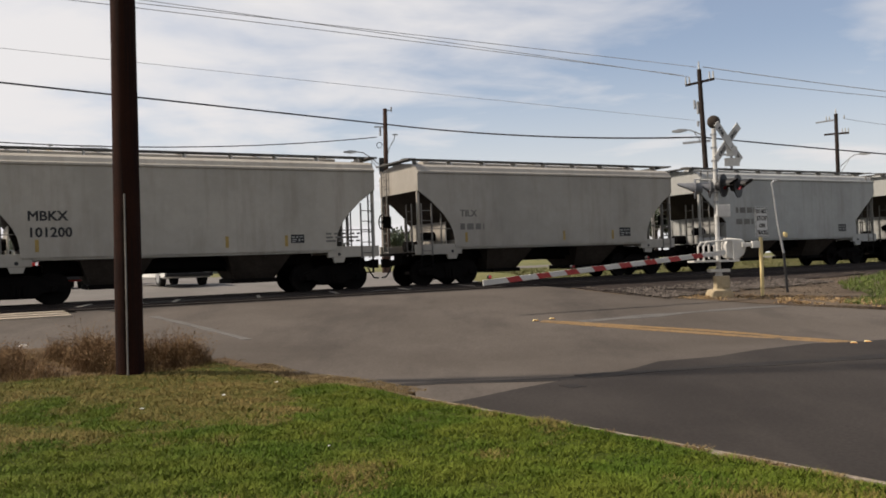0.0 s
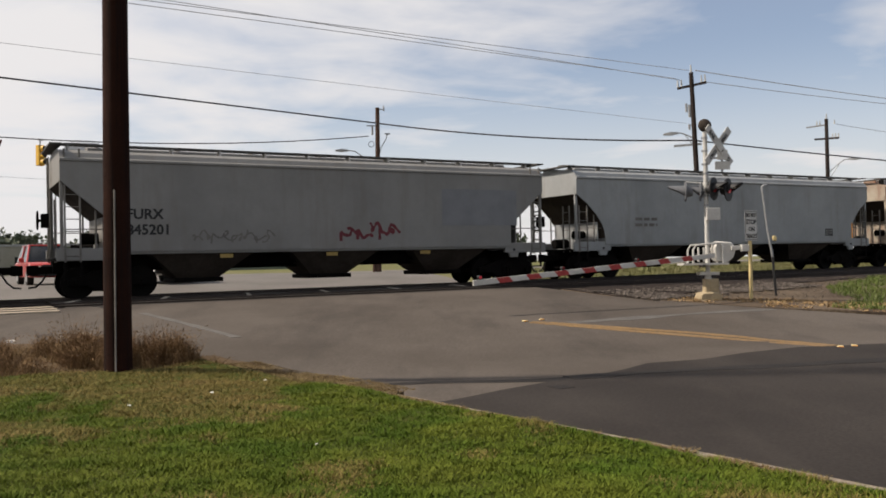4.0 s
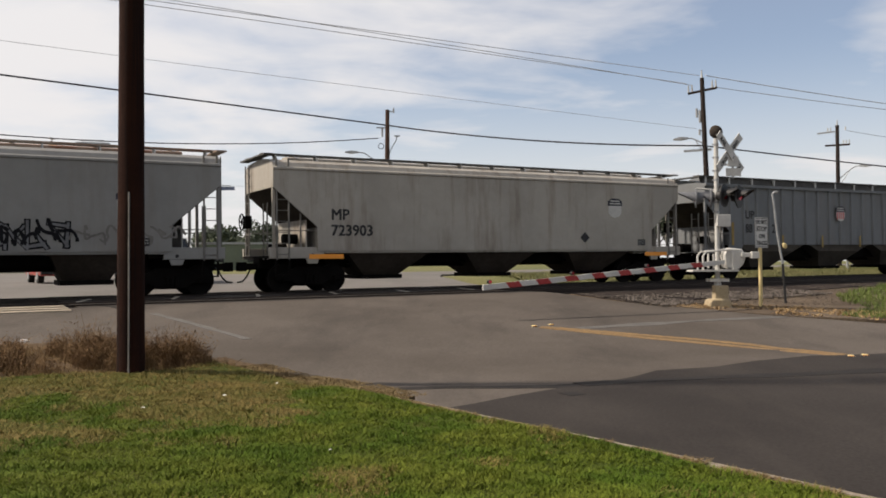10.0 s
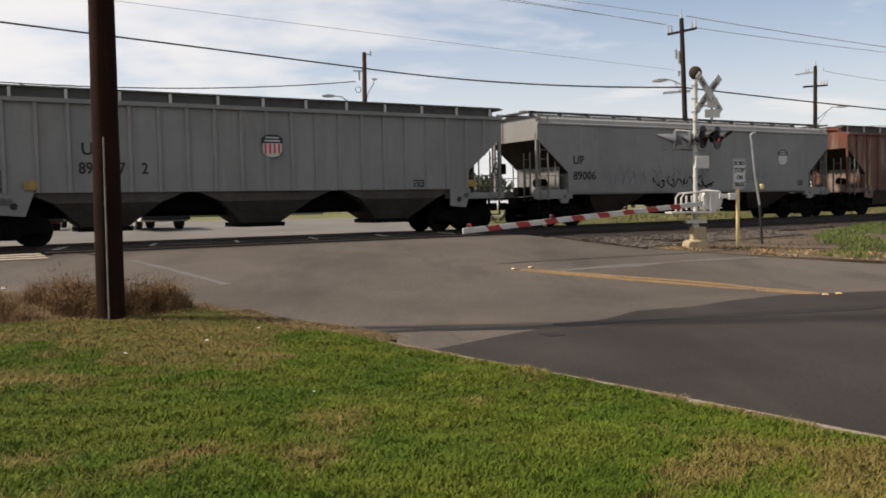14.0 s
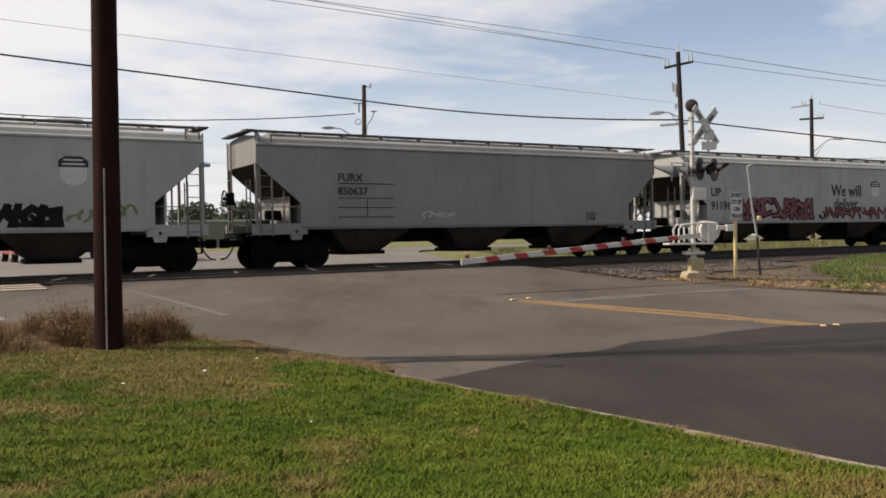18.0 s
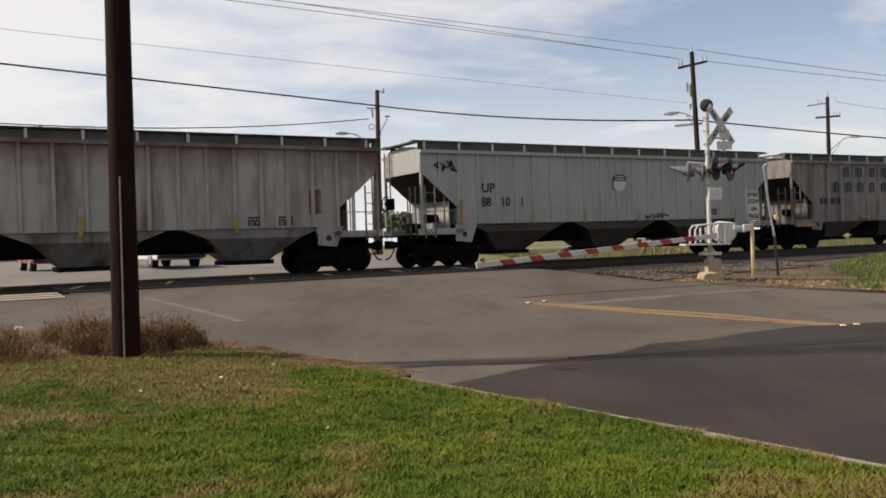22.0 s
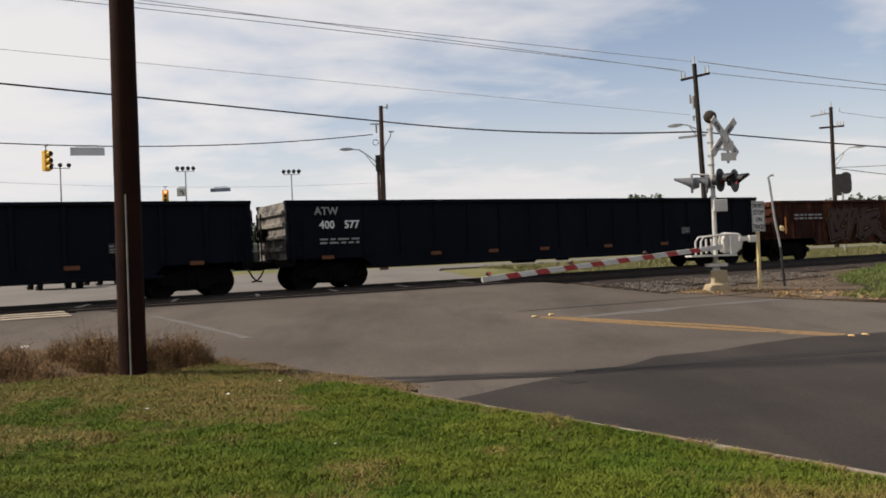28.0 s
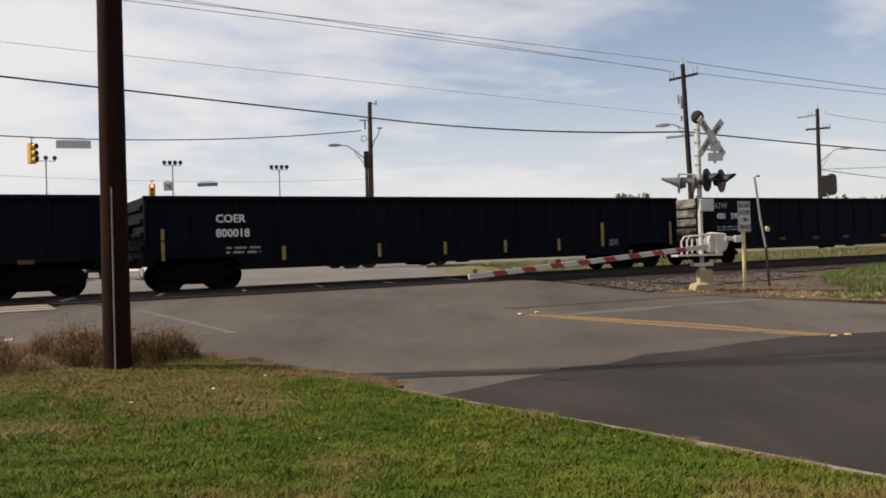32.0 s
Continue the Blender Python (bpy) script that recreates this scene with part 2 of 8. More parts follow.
def glow(name, colour, strength):
    m = bpy.data.materials.new(name)
    m.use_nodes = True
    b = m.node_tree.nodes["Principled BSDF"]
    b.inputs["Base Color"].default_value = rgba(colour)
    b.inputs["Emission Color"].default_value, b.inputs["Emission Strength"].default_value = rgba(colour), strength
    b.inputs["Roughness"].default_value = 0.35
    return m


def mixc(a, b, k):
    return tuple(x + (y - x) * k for x, y in zip(a, b))


ASPHALT = surface("asphalt", (0.074, 0.0625, 0.052), (0.112, 0.096, 0.082), (0.048, 0.041, 0.0355), big=0.16, fine=24, rough=0.85, bump=0.3, depth=0.008, fine_mix=0.5, streak=(0.04, 0.035, 0.031), streak_scale=(0.5, 0.16, 0.5), streak_range=(0.5, 0.75), spec=0.08)
ASPHALT_NEW = surface("new asphalt", (0.029, 0.025, 0.0225), (0.041, 0.0355, 0.0315), (0.018, 0.016, 0.015), big=0.3, fine=26, rough=0.85, bump=0.3, depth=0.008, fine_mix=0.5, streak=(0.046, 0.040, 0.035), streak_scale=(0.9, 0.25, 0.5), streak_range=(0.5, 0.75), spec=0.08)
# darker asphalt tone for the strip between the rails
CROSSING = surface("dark crossing asphalt", (0.034, 0.029, 0.025), (0.050, 0.043, 0.037), (0.022, 0.019, 0.017), big=0.4, fine=60, rough=0.85, bump=0.3, depth=0.008, fine_mix=0.5, spec=0.08)
ROAD_DARK = surface("near-black road surface", (0.022, 0.020, 0.019), (0.030, 0.027, 0.025), (0.016, 0.015, 0.014), big=2, fine=80, rough=0.8, spec=0.08)
SIGNAL_DIRT = surface("brown gravelly dirt", (0.085, 0.064, 0.046), (0.15, 0.115, 0.08), (0.045, 0.034, 0.026), big=0.8, fine=14, rough=0.95, bump=0.6, depth=0.04, fine_mix=0.7, spec=0.08)
THATCH = surface("dirt matted with dead grass", (0.075, 0.05, 0.029), (0.125, 0.086, 0.05), (0.038, 0.025, 0.016), big=1.1, fine=20, rough=0.95, bump=0.7, depth=0.04, fine_mix=0.7, spec=0.08)
FIELD = surface("rough grass ground", (0.10, 0.11, 0.04), (0.19, 0.165, 0.08), (0.06, 0.07, 0.025), big=0.25, fine=9, rough=0.95, bump=0.5, depth=0.05, fine_mix=0.6, spec=0.08)
LAWN = surface("lawn ground", (0.033, 0.050, 0.0055), (0.060, 0.062, 0.011), (0.020, 0.029, 0.004), big=0.6, fine=22, rough=0.95, bump=0.6, depth=0.03, fine_mix=0.6, spec=0.08)
BALLAST = surface("ballast", (0.026, 0.020, 0.017), (0.044, 0.035, 0.029), (0.014, 0.011, 0.010), big=3, fine=25, rough=0.95, bump=0.7, depth=0.04, fine_mix=0.7, spec=0.08)
RUST_IRON = surface("rail iron", (0.022, 0.016, 0.013), (0.035, 0.025, 0.02), (0.014, 0.011, 0.01), big=4, fine=50, rough=0.6, metal=0.1)
TIE = surface("tie wood", (0.028, 0.022, 0.018), (0.045, 0.036, 0.03), (0.015, 0.012, 0.011), big=3, fine=30, rough=0.9, each=0.25, spec=0.08)
CONCRETE = surface("concrete", (0.36, 0.32, 0.26), (0.46, 0.42, 0.35), (0.24, 0.21, 0.17), big=1.5, fine=40, rough=0.88, bump=0.25)
KERB = surface("kerb concrete", (0.19, 0.155, 0.115), (0.29, 0.245, 0.19), (0.075, 0.058, 0.038), big=2.5, fine=25, rough=0.9, bump=0.4, fine_mix=0.7)
YELLOW_LINE = surface("yellow road paint", (0.205, 0.118, 0.038), (0.25, 0.15, 0.052), (0.085, 0.066, 0.046), big=2.2, fine=12, rough=0.75, fine_mix=0.85)
WHITE_LINE = surface("worn white road paint", (0.095, 0.088, 0.08), (0.135, 0.126, 0.115), (0.055, 0.05, 0.045), big=2, fine=30, rough=0.8, fine_mix=0.9)
POLE_WOOD = surface("creosoted wood", (0.0155, 0.0058, 0.0038), (0.029, 0.0105, 0.006), (0.0065, 0.0035, 0.0028), big=1.0, fine=50, rough=0.9, bump=0.6, depth=0.02,
                    streak=(0.010, 0.006, 0.005), streak_scale=(22, 22, 0.5), streak_range=(0.48, 0.6), spec=0.08)
FAR_WOOD = surface("weathered pole wood", (0.026, 0.020, 0.018), (0.042, 0.032, 0.028), (0.015, 0.012, 0.011), big=1, fine=20, rough=0.9, spec=0.08)
BROWN_WOOD = surface("brown pole wood", (0.062, 0.038, 0.029), (0.095, 0.060, 0.046), (0.035, 0.022, 0.017), big=1, fine=20, rough=0.9, spec=0.08)
GALV = surface("galvanised steel", (0.26, 0.265, 0.27), (0.34, 0.345, 0.35), (0.18, 0.185, 0.19), big=6, fine=60, rough=0.5, metal=0.4, bump=0.05)
SILVER = surface("aluminium paint", (0.40, 0.395, 0.38), (0.50, 0.495, 0.47), (0.27, 0.26, 0.24), big=4, fine=30, rough=0.55, bump=0.05)
WIRE = surface("cable", (0.025, 0.025, 0.028), (0.035, 0.035, 0.038), rough=0.6, bump=0)
WIRE_THIN = surface("bare conductor", (0.42, 0.43, 0.45), (0.48, 0.49, 0.51), rough=0.5, metal=0.1, bump=0)
BLACK = surface("black paint", (0.012, 0.012, 0.013), (0.02, 0.02, 0.022), (0.03, 0.028, 0.026), big=3, fine=40, rough=0.55)
WHITE = surface("white paint", (0.43, 0.42, 0.395), (0.51, 0.50, 0.47), (0.28, 0.265, 0.24), big=3, fine=30, rough=0.5)
# Undergear and wheels: the shade beneath the wagons is put into these near-black colours.
DARK_UNDER = surface("grimy undergear with shade", (0.0032, 0.0027, 0.0024), (0.006, 0.005, 0.0042), (0.002, 0.0018, 0.0017), big=2, fine=20, rough=0.9, bump=0.3, spec=0.08)
WHEEL_STEEL = surface("shaded wheel steel", (0.0038, 0.0032, 0.0028), (0.007, 0.0057, 0.005), (0.0023, 0.002, 0.0018), big=3, fine=30, rough=0.75, metal=0.1, spec=0.08)
RUBBER = surface("rubber", (0.012, 0.012, 0.012), (0.022, 0.022, 0.022), rough=0.85)
GLASS_DARK = surface("dark window glass", (0.01, 0.012, 0.014), (0.02, 0.022, 0.025), rough=0.14, bump=0)
RED_STRIPE = surface("red reflective stripe", (0.27, 0.028, 0.026), (0.33, 0.04, 0.036), (0.20, 0.024, 0.022), big=5, fine=40, rough=0.5)
YELLOW = surface("yellow paint", (0.62, 0.40, 0.04), (0.70, 0.46, 0.06), (0.45, 0.28, 0.05), big=3, fine=30, rough=0.55)
ORANGE = surface("orange reflector", (0.72, 0.26, 0.03), (0.78, 0.30, 0.04), rough=0.5)
SIGNAL_YELLOW = surface("signal yellow", (0.62, 0.36, 0.04), (0.70, 0.42, 0.06), (0.4, 0.24, 0.04), big=3, fine=30, rough=0.5)
POST_YELLOW = surface("faded yellow post", (0.52, 0.41, 0.19), (0.60, 0.49, 0.25), (0.36, 0.27, 0.12), big=3, fine=30, rough=0.7)
RED_PLASTIC = surface("dark red lens", (0.12, 0.01, 0.012), (0.16, 0.015, 0.018), rough=0.2, bump=0)
RED_LIT = glow("lit red lens", (0.45, 0.02, 0.035), 0.12)
AMBER_LIT = glow("lit red signal lens", (1.0, 0.16, 0.06), 4.0)

# ---- ground ----
from mathutils.geometry import delaunay_2d_cdt


def inside(p, poly):
    hit, j = False, len(poly) - 1
    for i, (x, y) in enumerate(poly):
        xj, yj = poly[j]
        if (y > p[1]) != (yj > p[1]) and p[0] < (xj - x) * (p[1] - y) / (yj - y) + x:
            hit = not hit
        j = i
    return hit


def gutter(x, y):
    """How far the road dips towards the kerb."""
    s, u = su(x, y)
    return 0.09 * ease((u - 12.0) / 5.5)


def patch(name, outline, step, lift, material, label, kind="structure", skirt=0.3, wave=0.0, category=""):
    """A piece of ground with that outline, laid over the plan's level, with an edge that goes down into the ground."""
    edge = []
    for i, a in enumerate(outline):
        b = outline[(i + 1) % len(outline)]
        k = max(1, int(math.dist(a, b) / step))
        edge += [(a[0] + (b[0] - a[0]) * j / k, a[1] + (b[1] - a[1]) * j / k) for j in range(k)]
    xs, ys = [p[0] for p in outline], [p[1] for p in outline]
    grid = [(x, y) for x in np.arange(min(xs), max(xs), step) for y in np.arange(min(ys), max(ys), step)]
    pts = edge + [p for p in grid if inside(p, outline)]
    out = delaunay_2d_cdt([Vector(p) for p in pts], [], [list(range(len(edge)))], 1, 1e-4)
    g = Geo()
    if "road" in name or "asphalt" in name:
        lower = gutter
    else:
        lower = lambda x, y: 0.0
    high = [(v.x, v.y, level(v.x, v.y) + lift - lower(v.x, v.y) + wave * noise.noise((v.x * 0.9, v.y * 0.9, 3))) for v in out[0]]
    g.add(high, [tuple(f) for f in out[2]])
    n_ = len(edge)
    low = [(x, y, level(x, y) + lift - lower(x, y) - skirt) for x, y in edge]
    top = [(x, y, level(x, y) + lift - lower(x, y) + wave * noise.noise((x * 0.9, y * 0.9, 3))) for x, y in edge]
    g.add(top + low, [(i, (i + 1) % n_, n_ + (i + 1) % n_, n_ + i) for i in range(n_)])
    me = bpy.data.meshes.new(name)
    me.from_pydata(g.v, [], g.f)
    bm = bmesh.new()
    bm.from_mesh(me)
    bmesh.ops.remove_doubles(bm, verts=bm.verts, dist=1e-4)
    bmesh.ops.recalc_face_normals(bm, faces=bm.faces)
    bm.to_mesh(me)
    bm.free()
    me.shade_smooth()
    me.set_sharp_from_angle(angle=radians(40))
    me.materials.append(material)
    return thing(name, label, category, kind=kind, shape=me)


def make_ground():
    """One sheet to the horizon, cut finer near the crossing."""
    def ticks(near, far):
        a = list(np.arange(-near, near + 0.1, 1.5))
        r = near
        while r < far:
            r *= 1.25
            a = [-r] + a + [r]
        return a
    ss_, us = ticks(60, 3000), ticks(45, 3000)
    g = Geo()
    v = []
    for s in ss_:
        for u in us:
            x, y = plan(s, u)
            dip = 0.38 if -7.5 < u < 7.5 else 0.16
            v.append((x, y, level(x, y) - dip))
    m = len(us)
    g.add(v, [(i * m + j, (i + 1) * m + j, (i + 1) * m + j + 1, i * m + j + 1) for i in range(len(ss_) - 1) for j in range(m - 1)])
    thing("ground", "dry rough grass and bare dirt reaching to the horizon", "ground", kind="structure", shape=g, material=FIELD, smooth=60)


make_ground()
KERB_LINE = [(-3.45, 12.45), (-2.86, 11.93), (-2.15, 11.15), (-1.65, 10.72), (-1.17, 10.20), (-0.71, 9.59), (0.47, 8.07), (1.06, 7.38), (1.61, 6.68), (2.65, 5.34), (4.5, 3.1), (12.0, -5.8)]
WEST_EDGE = [(-3.8, 13.0), (-4.7, 13.5), (-6.0, 13.8), (-8.0, 13.7), (-11.0, 12.8), (-24.0, 8.1)]
road_near = [plan(15.7, 6.2), (4.3, 23.6), (5.56, 22.5), (7.51, 21.3), (10.26, 20.4), (20, 18.0), (60, 8), (60, -40), (30, -28)] + KERB_LINE[::-1] + WEST_EDGE + [plan(-26, 6.2)]
patch("road", road_near, 0.8, 0.0, ASPHALT, "worn grey asphalt road sloping up to the crossing")
patch("road", [plan(2.4, 6.2), plan(2.4, -2.6), plan(15.7, -2.6), plan(15.7, 6.2)], 0.8, -0.012, CROSSING, "dark asphalt laid between the rails of the crossing")
patch("road", [plan(-70, -2.6), plan(19, -2.6), plan(20.5, -9), plan(24, -15), plan(60, -17), plan(120, -17), plan(120, -29), plan(24, -29), plan(16, -36), plan(14, -80), plan(-8, -80), plan(-10, -34), plan(-14, -29), plan(-70, -29)],
      2.0, -0.06, surface("pale street asphalt", (0.108, 0.099, 0.089), (0.142, 0.13, 0.118), (0.074, 0.068, 0.06), big=0.3, fine=60, rough=0.9), "pale asphalt street beyond the tracks")
patch("asphalt_patch", [(-0.25, 9.45), (0.18, 9.87), (0.69, 10.46), (1.3, 11.05), (1.95, 11.55), (2.51, 12.16), (2.96, 12.80), (3.93, 13.20), (4.82, 13.96), (6.04, 14.70), (6.6, 14.72), (7.24, 14.93), (14, 16.2), (40, 11), (40, -20), (20, -15), (12.1, -5.7), (4.6, 3.1), (2.72, 5.36), (1.66, 6.72), (0.52, 8.1)],
      0.7, 0.009, ASPHALT_NEW, "darker new asphalt laid along the kerb", skirt=0.03)


def ribbon(name, line, width, lift, material, label, thick=0.01, kind="structure", category="", wob=0.0):
    """A strip that follows a line over the ground."""
    g = Geo()
    pts = []
    for i in range(len(line) - 1):
        a, b = Vector(line[i]), Vector(line[i + 1])
        k = max(1, int((b - a).length / 0.5))
        pts += [a + (b - a) * j / k for j in range(k)]
    pts.append(Vector(line[-1]))
    rings = []
    for i, p in enumerate(pts):
        t = (pts[min(i + 1, len(pts) - 1)] - pts[max(i - 1, 0)]).normalized()
        nrm = Vector((-t.y, t.x))
        w = width * (1 + wob * noise.noise((p.x * 1.3, p.y * 1.3, 0)))
        rings.append([(q.x, q.y, level(q.x, q.y) - (gutter(q.x, q.y) if "marking" in name or "seam" in name else 0) + h) for q, h in ((p + nrm * w / 2, lift - thick), (p + nrm * w / 2, lift), (p - nrm * w / 2, lift), (p - nrm * w / 2, lift - thick))])
    g.loft(rings)
    return thing(name, label, category, kind=kind, shape=g, material=material, smooth=40)


def lawn_patch():
    out = [(p[0] - 0.12, p[1] - 0.12) for p in KERB_LINE] + [(12, -30), (-30, -30), (-34, 4), (-22, 5.6), (-9.0, 9.0), (-6.0, 10.75), (-4.6, 11.25), (-3.9, 11.6)]
    return patch("lawn", out, 0.5, 0.07, LAWN, "mown lawn, green with straw-coloured patches", wave=0.05)


lawn_patch()
patch("dirt_verge", [(-9.0, 8.9), (-6.0, 10.65), (-4.6, 11.15), (-3.8, 11.5), (-3.45, 12.25), (-3.85, 13.1), (-4.7, 13.6), (-6.0, 13.9), (-8.0, 13.8), (-11, 12.9), (-24, 8.2), (-22, 5.5)], 0.5, 0.03, THATCH, "dry dirt verge matted with dead grass", wave=0.08)
patch("dirt_verge", [plan(15.75, 7.4), (4.35, 23.7), (5.6, 22.6), (7.52, 21.4), (10.28, 20.5), (20, 18.1), (60, 8.1), plan(78, 7.4)], 0.8, 0.0, SIGNAL_DIRT, "brown gravelly dirt verge round the crossing signal", wave=0.03)
patch("ballast_shoulder", [plan(15.8, 7.45), plan(15.85, 10.5), plan(17.2, 10.3), plan(19, 9.9), plan(22, 9.3), plan(28, 8.5), plan(50, 7.7), plan(50, 7.45)], 0.6, 0.03, BALLAST, "dark stony shoulder of the track bed", skirt=0.1, wave=0.05)
ribbon("kerb", KERB_LINE[3:], 0.062, 0.042, KERB, "low worn concrete kerb along the lawn", thick=0.3, wob=0.5)
ribbon("dirt_edge", [(x + 0.10, y + 0.10) for x, y in [(-3.8, 12.9)] + KERB_LINE[:6]], 0.36, 0.012, THATCH, "spill of dirt and dead grass over the road's edge", thick=0.06, wob=1.1)
CENTRE = [(1.72, 17.83, 0.03), (2.82, 17.41, 0.10), (3.76, 17.02, 0.16), (4.66, 16.66, 0.20), (5.52, 16.17, 0.20), (6.21, 15.41, 0.15), (6.62, 14.78, 0.08)]
for side in (-1, 1):
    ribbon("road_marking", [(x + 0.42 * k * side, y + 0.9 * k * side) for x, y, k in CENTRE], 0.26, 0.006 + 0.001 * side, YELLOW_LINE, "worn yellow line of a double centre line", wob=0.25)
ribbon("road_marking", [(2.54, 17.84), (3.34, 18.37), (4.32, 18.95), (5.53, 19.72), (6.89, 20.48), (7.98, 21.01)], 0.30, 0.004, WHITE_LINE, "faded white stop line", wob=0.8)
ribbon("road_marking", [(-6.67, 18.55), (-5.24, 16.89), (-3.75, 15.12)], 0.17, 0.006, WHITE_LINE, "faded white edge line", wob=0.8)
# near-black bands and a spot laid thinly over the asphalt
ribbon("road_seam", [(-0.95, 11.05), (-0.22, 11.2), (0.6, 11.2), (1.31, 11.23), (1.9, 11.45)], 0.26, 0.005, ROAD_DARK, "dark band across the road", thick=0.02, wob=0.6)
ribbon("road_seam", [(1.6, 11.36), (2.54, 11.71), (3.69, 12.01), (4.91, 12.26), (6.11, 12.62), (10.5, 13.9)], 0.36, 0.013, ROAD_DARK, "dark band across the new asphalt", thick=0.02, wob=0.6)
ribbon("road_seam", [(1.28, 10.50), (1.50, 10.60)], 0.22, 0.013, ROAD_DARK, "small dark tar spot on the road", thick=0.02, wob=0.6)

for s_ in (2.5, 5.0, 7.5, 10.0, 12.5, 15.0):
    ribbon("panel_joint", [plan(s_, 3.55), plan(s_ + 0.75, 0.9)], 0.12, 0.004, CONCRETE, "pale strip between crossing panels", wob=0.6)
ribbon("panel_joint", [plan(3.0, 5.55), plan(3.2, 7.2)], 0.12, 0.006, ROAD_DARK, "dark tar joint beside the crossing", wob=0.5)


# ---- tracks ----
def along(s0, s1):
    stops = [s0] + [k for k in (-30.0, 75.0) if s0 < k < s1] + [s1]
    return [(k, rail_z(k)) for k in stops]


def track_prism(outline, s0, s1):
    """A section in (u, z from rail top) drawn along the track, in world space."""
    g = Geo()
    g.loft([[(*plan(s, u), zr + z) for u, z in outline] for s, zr in along(s0, s1)])
    return g


def make_track(centre, label):
    root = thing("railway_track", label, "railway track", kind="structure")
    head = [(-0.036, 0), (0.036, 0), (0.036, -0.04), (0.01, -0.05), (0.01, -0.13), (0.07, -0.15), (0.07, -0.165), (-0.07, -0.165), (-0.07, -0.15), (-0.01, -0.13), (-0.01, -0.05), (-0.036, -0.04)]
    for off in (-0.755, 0.755):
        part("rail", track_prism([(centre + off + a, b) for a, b in head], -760, 160), RUST_IRON, root)
    tie = Geo().box(-0.12, 0.12, -1.3, 1.3, -0.34, -0.167).mesh("tie", TIE, bevel=0.015)
    rnd = random.Random(5 + int(centre))
    for s in [-9 + 0.53 * i for i in range(21)] + [15.9 + 0.53 * i for i in range(112)]:
        x, y = plan(s, centre)
        ob = part("tie", tie, TIE, root, at=pose(x, y, rail_z(s), 0, 0, HEAD + rnd.uniform(-1.2, 1.2)))
    return root


make_track(0.0, "rusty main-line railway track on dark ballast")
make_track(4.45, "rusty siding track beside the main line")
bed = [(-3.4, -0.62), (-2.1, -0.22), (6.4, -0.22), (7.9, -0.62)]
for a, b in ((-760, 2.35), (15.75, 160)):
    thing("ballast", "dark crushed-stone ballast bed under the tracks", "ballast", kind="structure", shape=track_prism(bed, a, b), material=BALLAST)


def plank_row():
    """Timber and concrete crossing planks that lie between the rails past the road's edge."""
    root = thing("crossing_panel", "weathered pale crossing planks between the siding rails", "crossing panel", kind="structure")
    m = surface("pale plank", (0.31, 0.26, 0.195), (0.40, 0.335, 0.255), (0.19, 0.15, 0.11), big=2, fine=30, rough=0.9, each=0.12)
    for u in (5.55, 5.95, 6.6, 7.15):
        for a in (-8.3, -4.8, -1.3):
            b = min(a + 3.44, 2.1)
            top = [(*plan(q, w), level(*plan(q, w)) + 0.035) for q, w in ((a, u - 0.12), (b, u - 0.12), (b, u + 0.12), (a, u + 0.12))]
            g = Geo().loft([[(x, y, z - 0.12) for x, y, z in top], top])
            part("plank", g, m, root)



plank_row()


# ---- loose stones, grass, weeds ----
def scatter(name, count, seed, where, make, material, label, category):
    """Very many small pieces in one mesh. where(rnd) gives x, y, z; make(rnd, x, y, z) gives vertices and faces."""
    rnd = random.Random(seed)
    v, f = [], []
    for _ in range(count):
        p = where(rnd)
        if p is None:
            continue
        a, b = make(rnd, *p)
        o = len(v)
        v += a
        f += [tuple(i + o for i in q) for q in b]
    me = bpy.data.meshes.new(name)
    me.from_pydata(v, [], f)
    me.materials.append(material)
    return thing(name, label, category, kind="stuff", shape=me)


def blade(h0, h1, wide, lean, n_=3):
    def make(rnd, x, y, z):
        v, f = [], []
        for _ in range(n_):
            a = rnd.uniform(0, 2 * math.pi)
            h, w = rnd.uniform(h0, h1) * (0.72 + 1.0 * max(0, 0.15 + noise.noise((x * 4.3, y * 4.3, 17))) + 0.6 * max(0, noise.noise((x * 1.3, y * 1.3, 18)))), wide * rnd.uniform(0.7, 1.3)
            bx, by = x + rnd.uniform(-0.02, 0.02), y + rnd.uniform(-0.02, 0.02)
            dx, dy = math.cos(a), math.sin(a)
            k = rnd.uniform(0.2, 1) * lean * h
            o = len(v)
            v += [(bx - dy * w, by + dx * w, z), (bx + dy * w, by - dx * w, z), (bx + dx * k, by + dy * k, z + h)]
            f += [(o, o + 1, o + 2)]
        return v, f
    return make


LAWN_OUT = [(p[0] - 0.15, p[1] - 0.15) for p in KERB_LINE[:-1]] + [(5, 1.5), (-5, 1.5), (-9, 4), (-9.0, 8.95), (-6.0, 10.75), (-4.6, 11.25), (-3.9, 11.6)]


EDGE_POINTS = [(a[0] + (b[0] - a[0]) * k / 6, a[1] + (b[1] - a[1]) * k / 6) for a, b in zip(KERB_LINE[:9], KERB_LINE[1:10]) for k in range(6)]


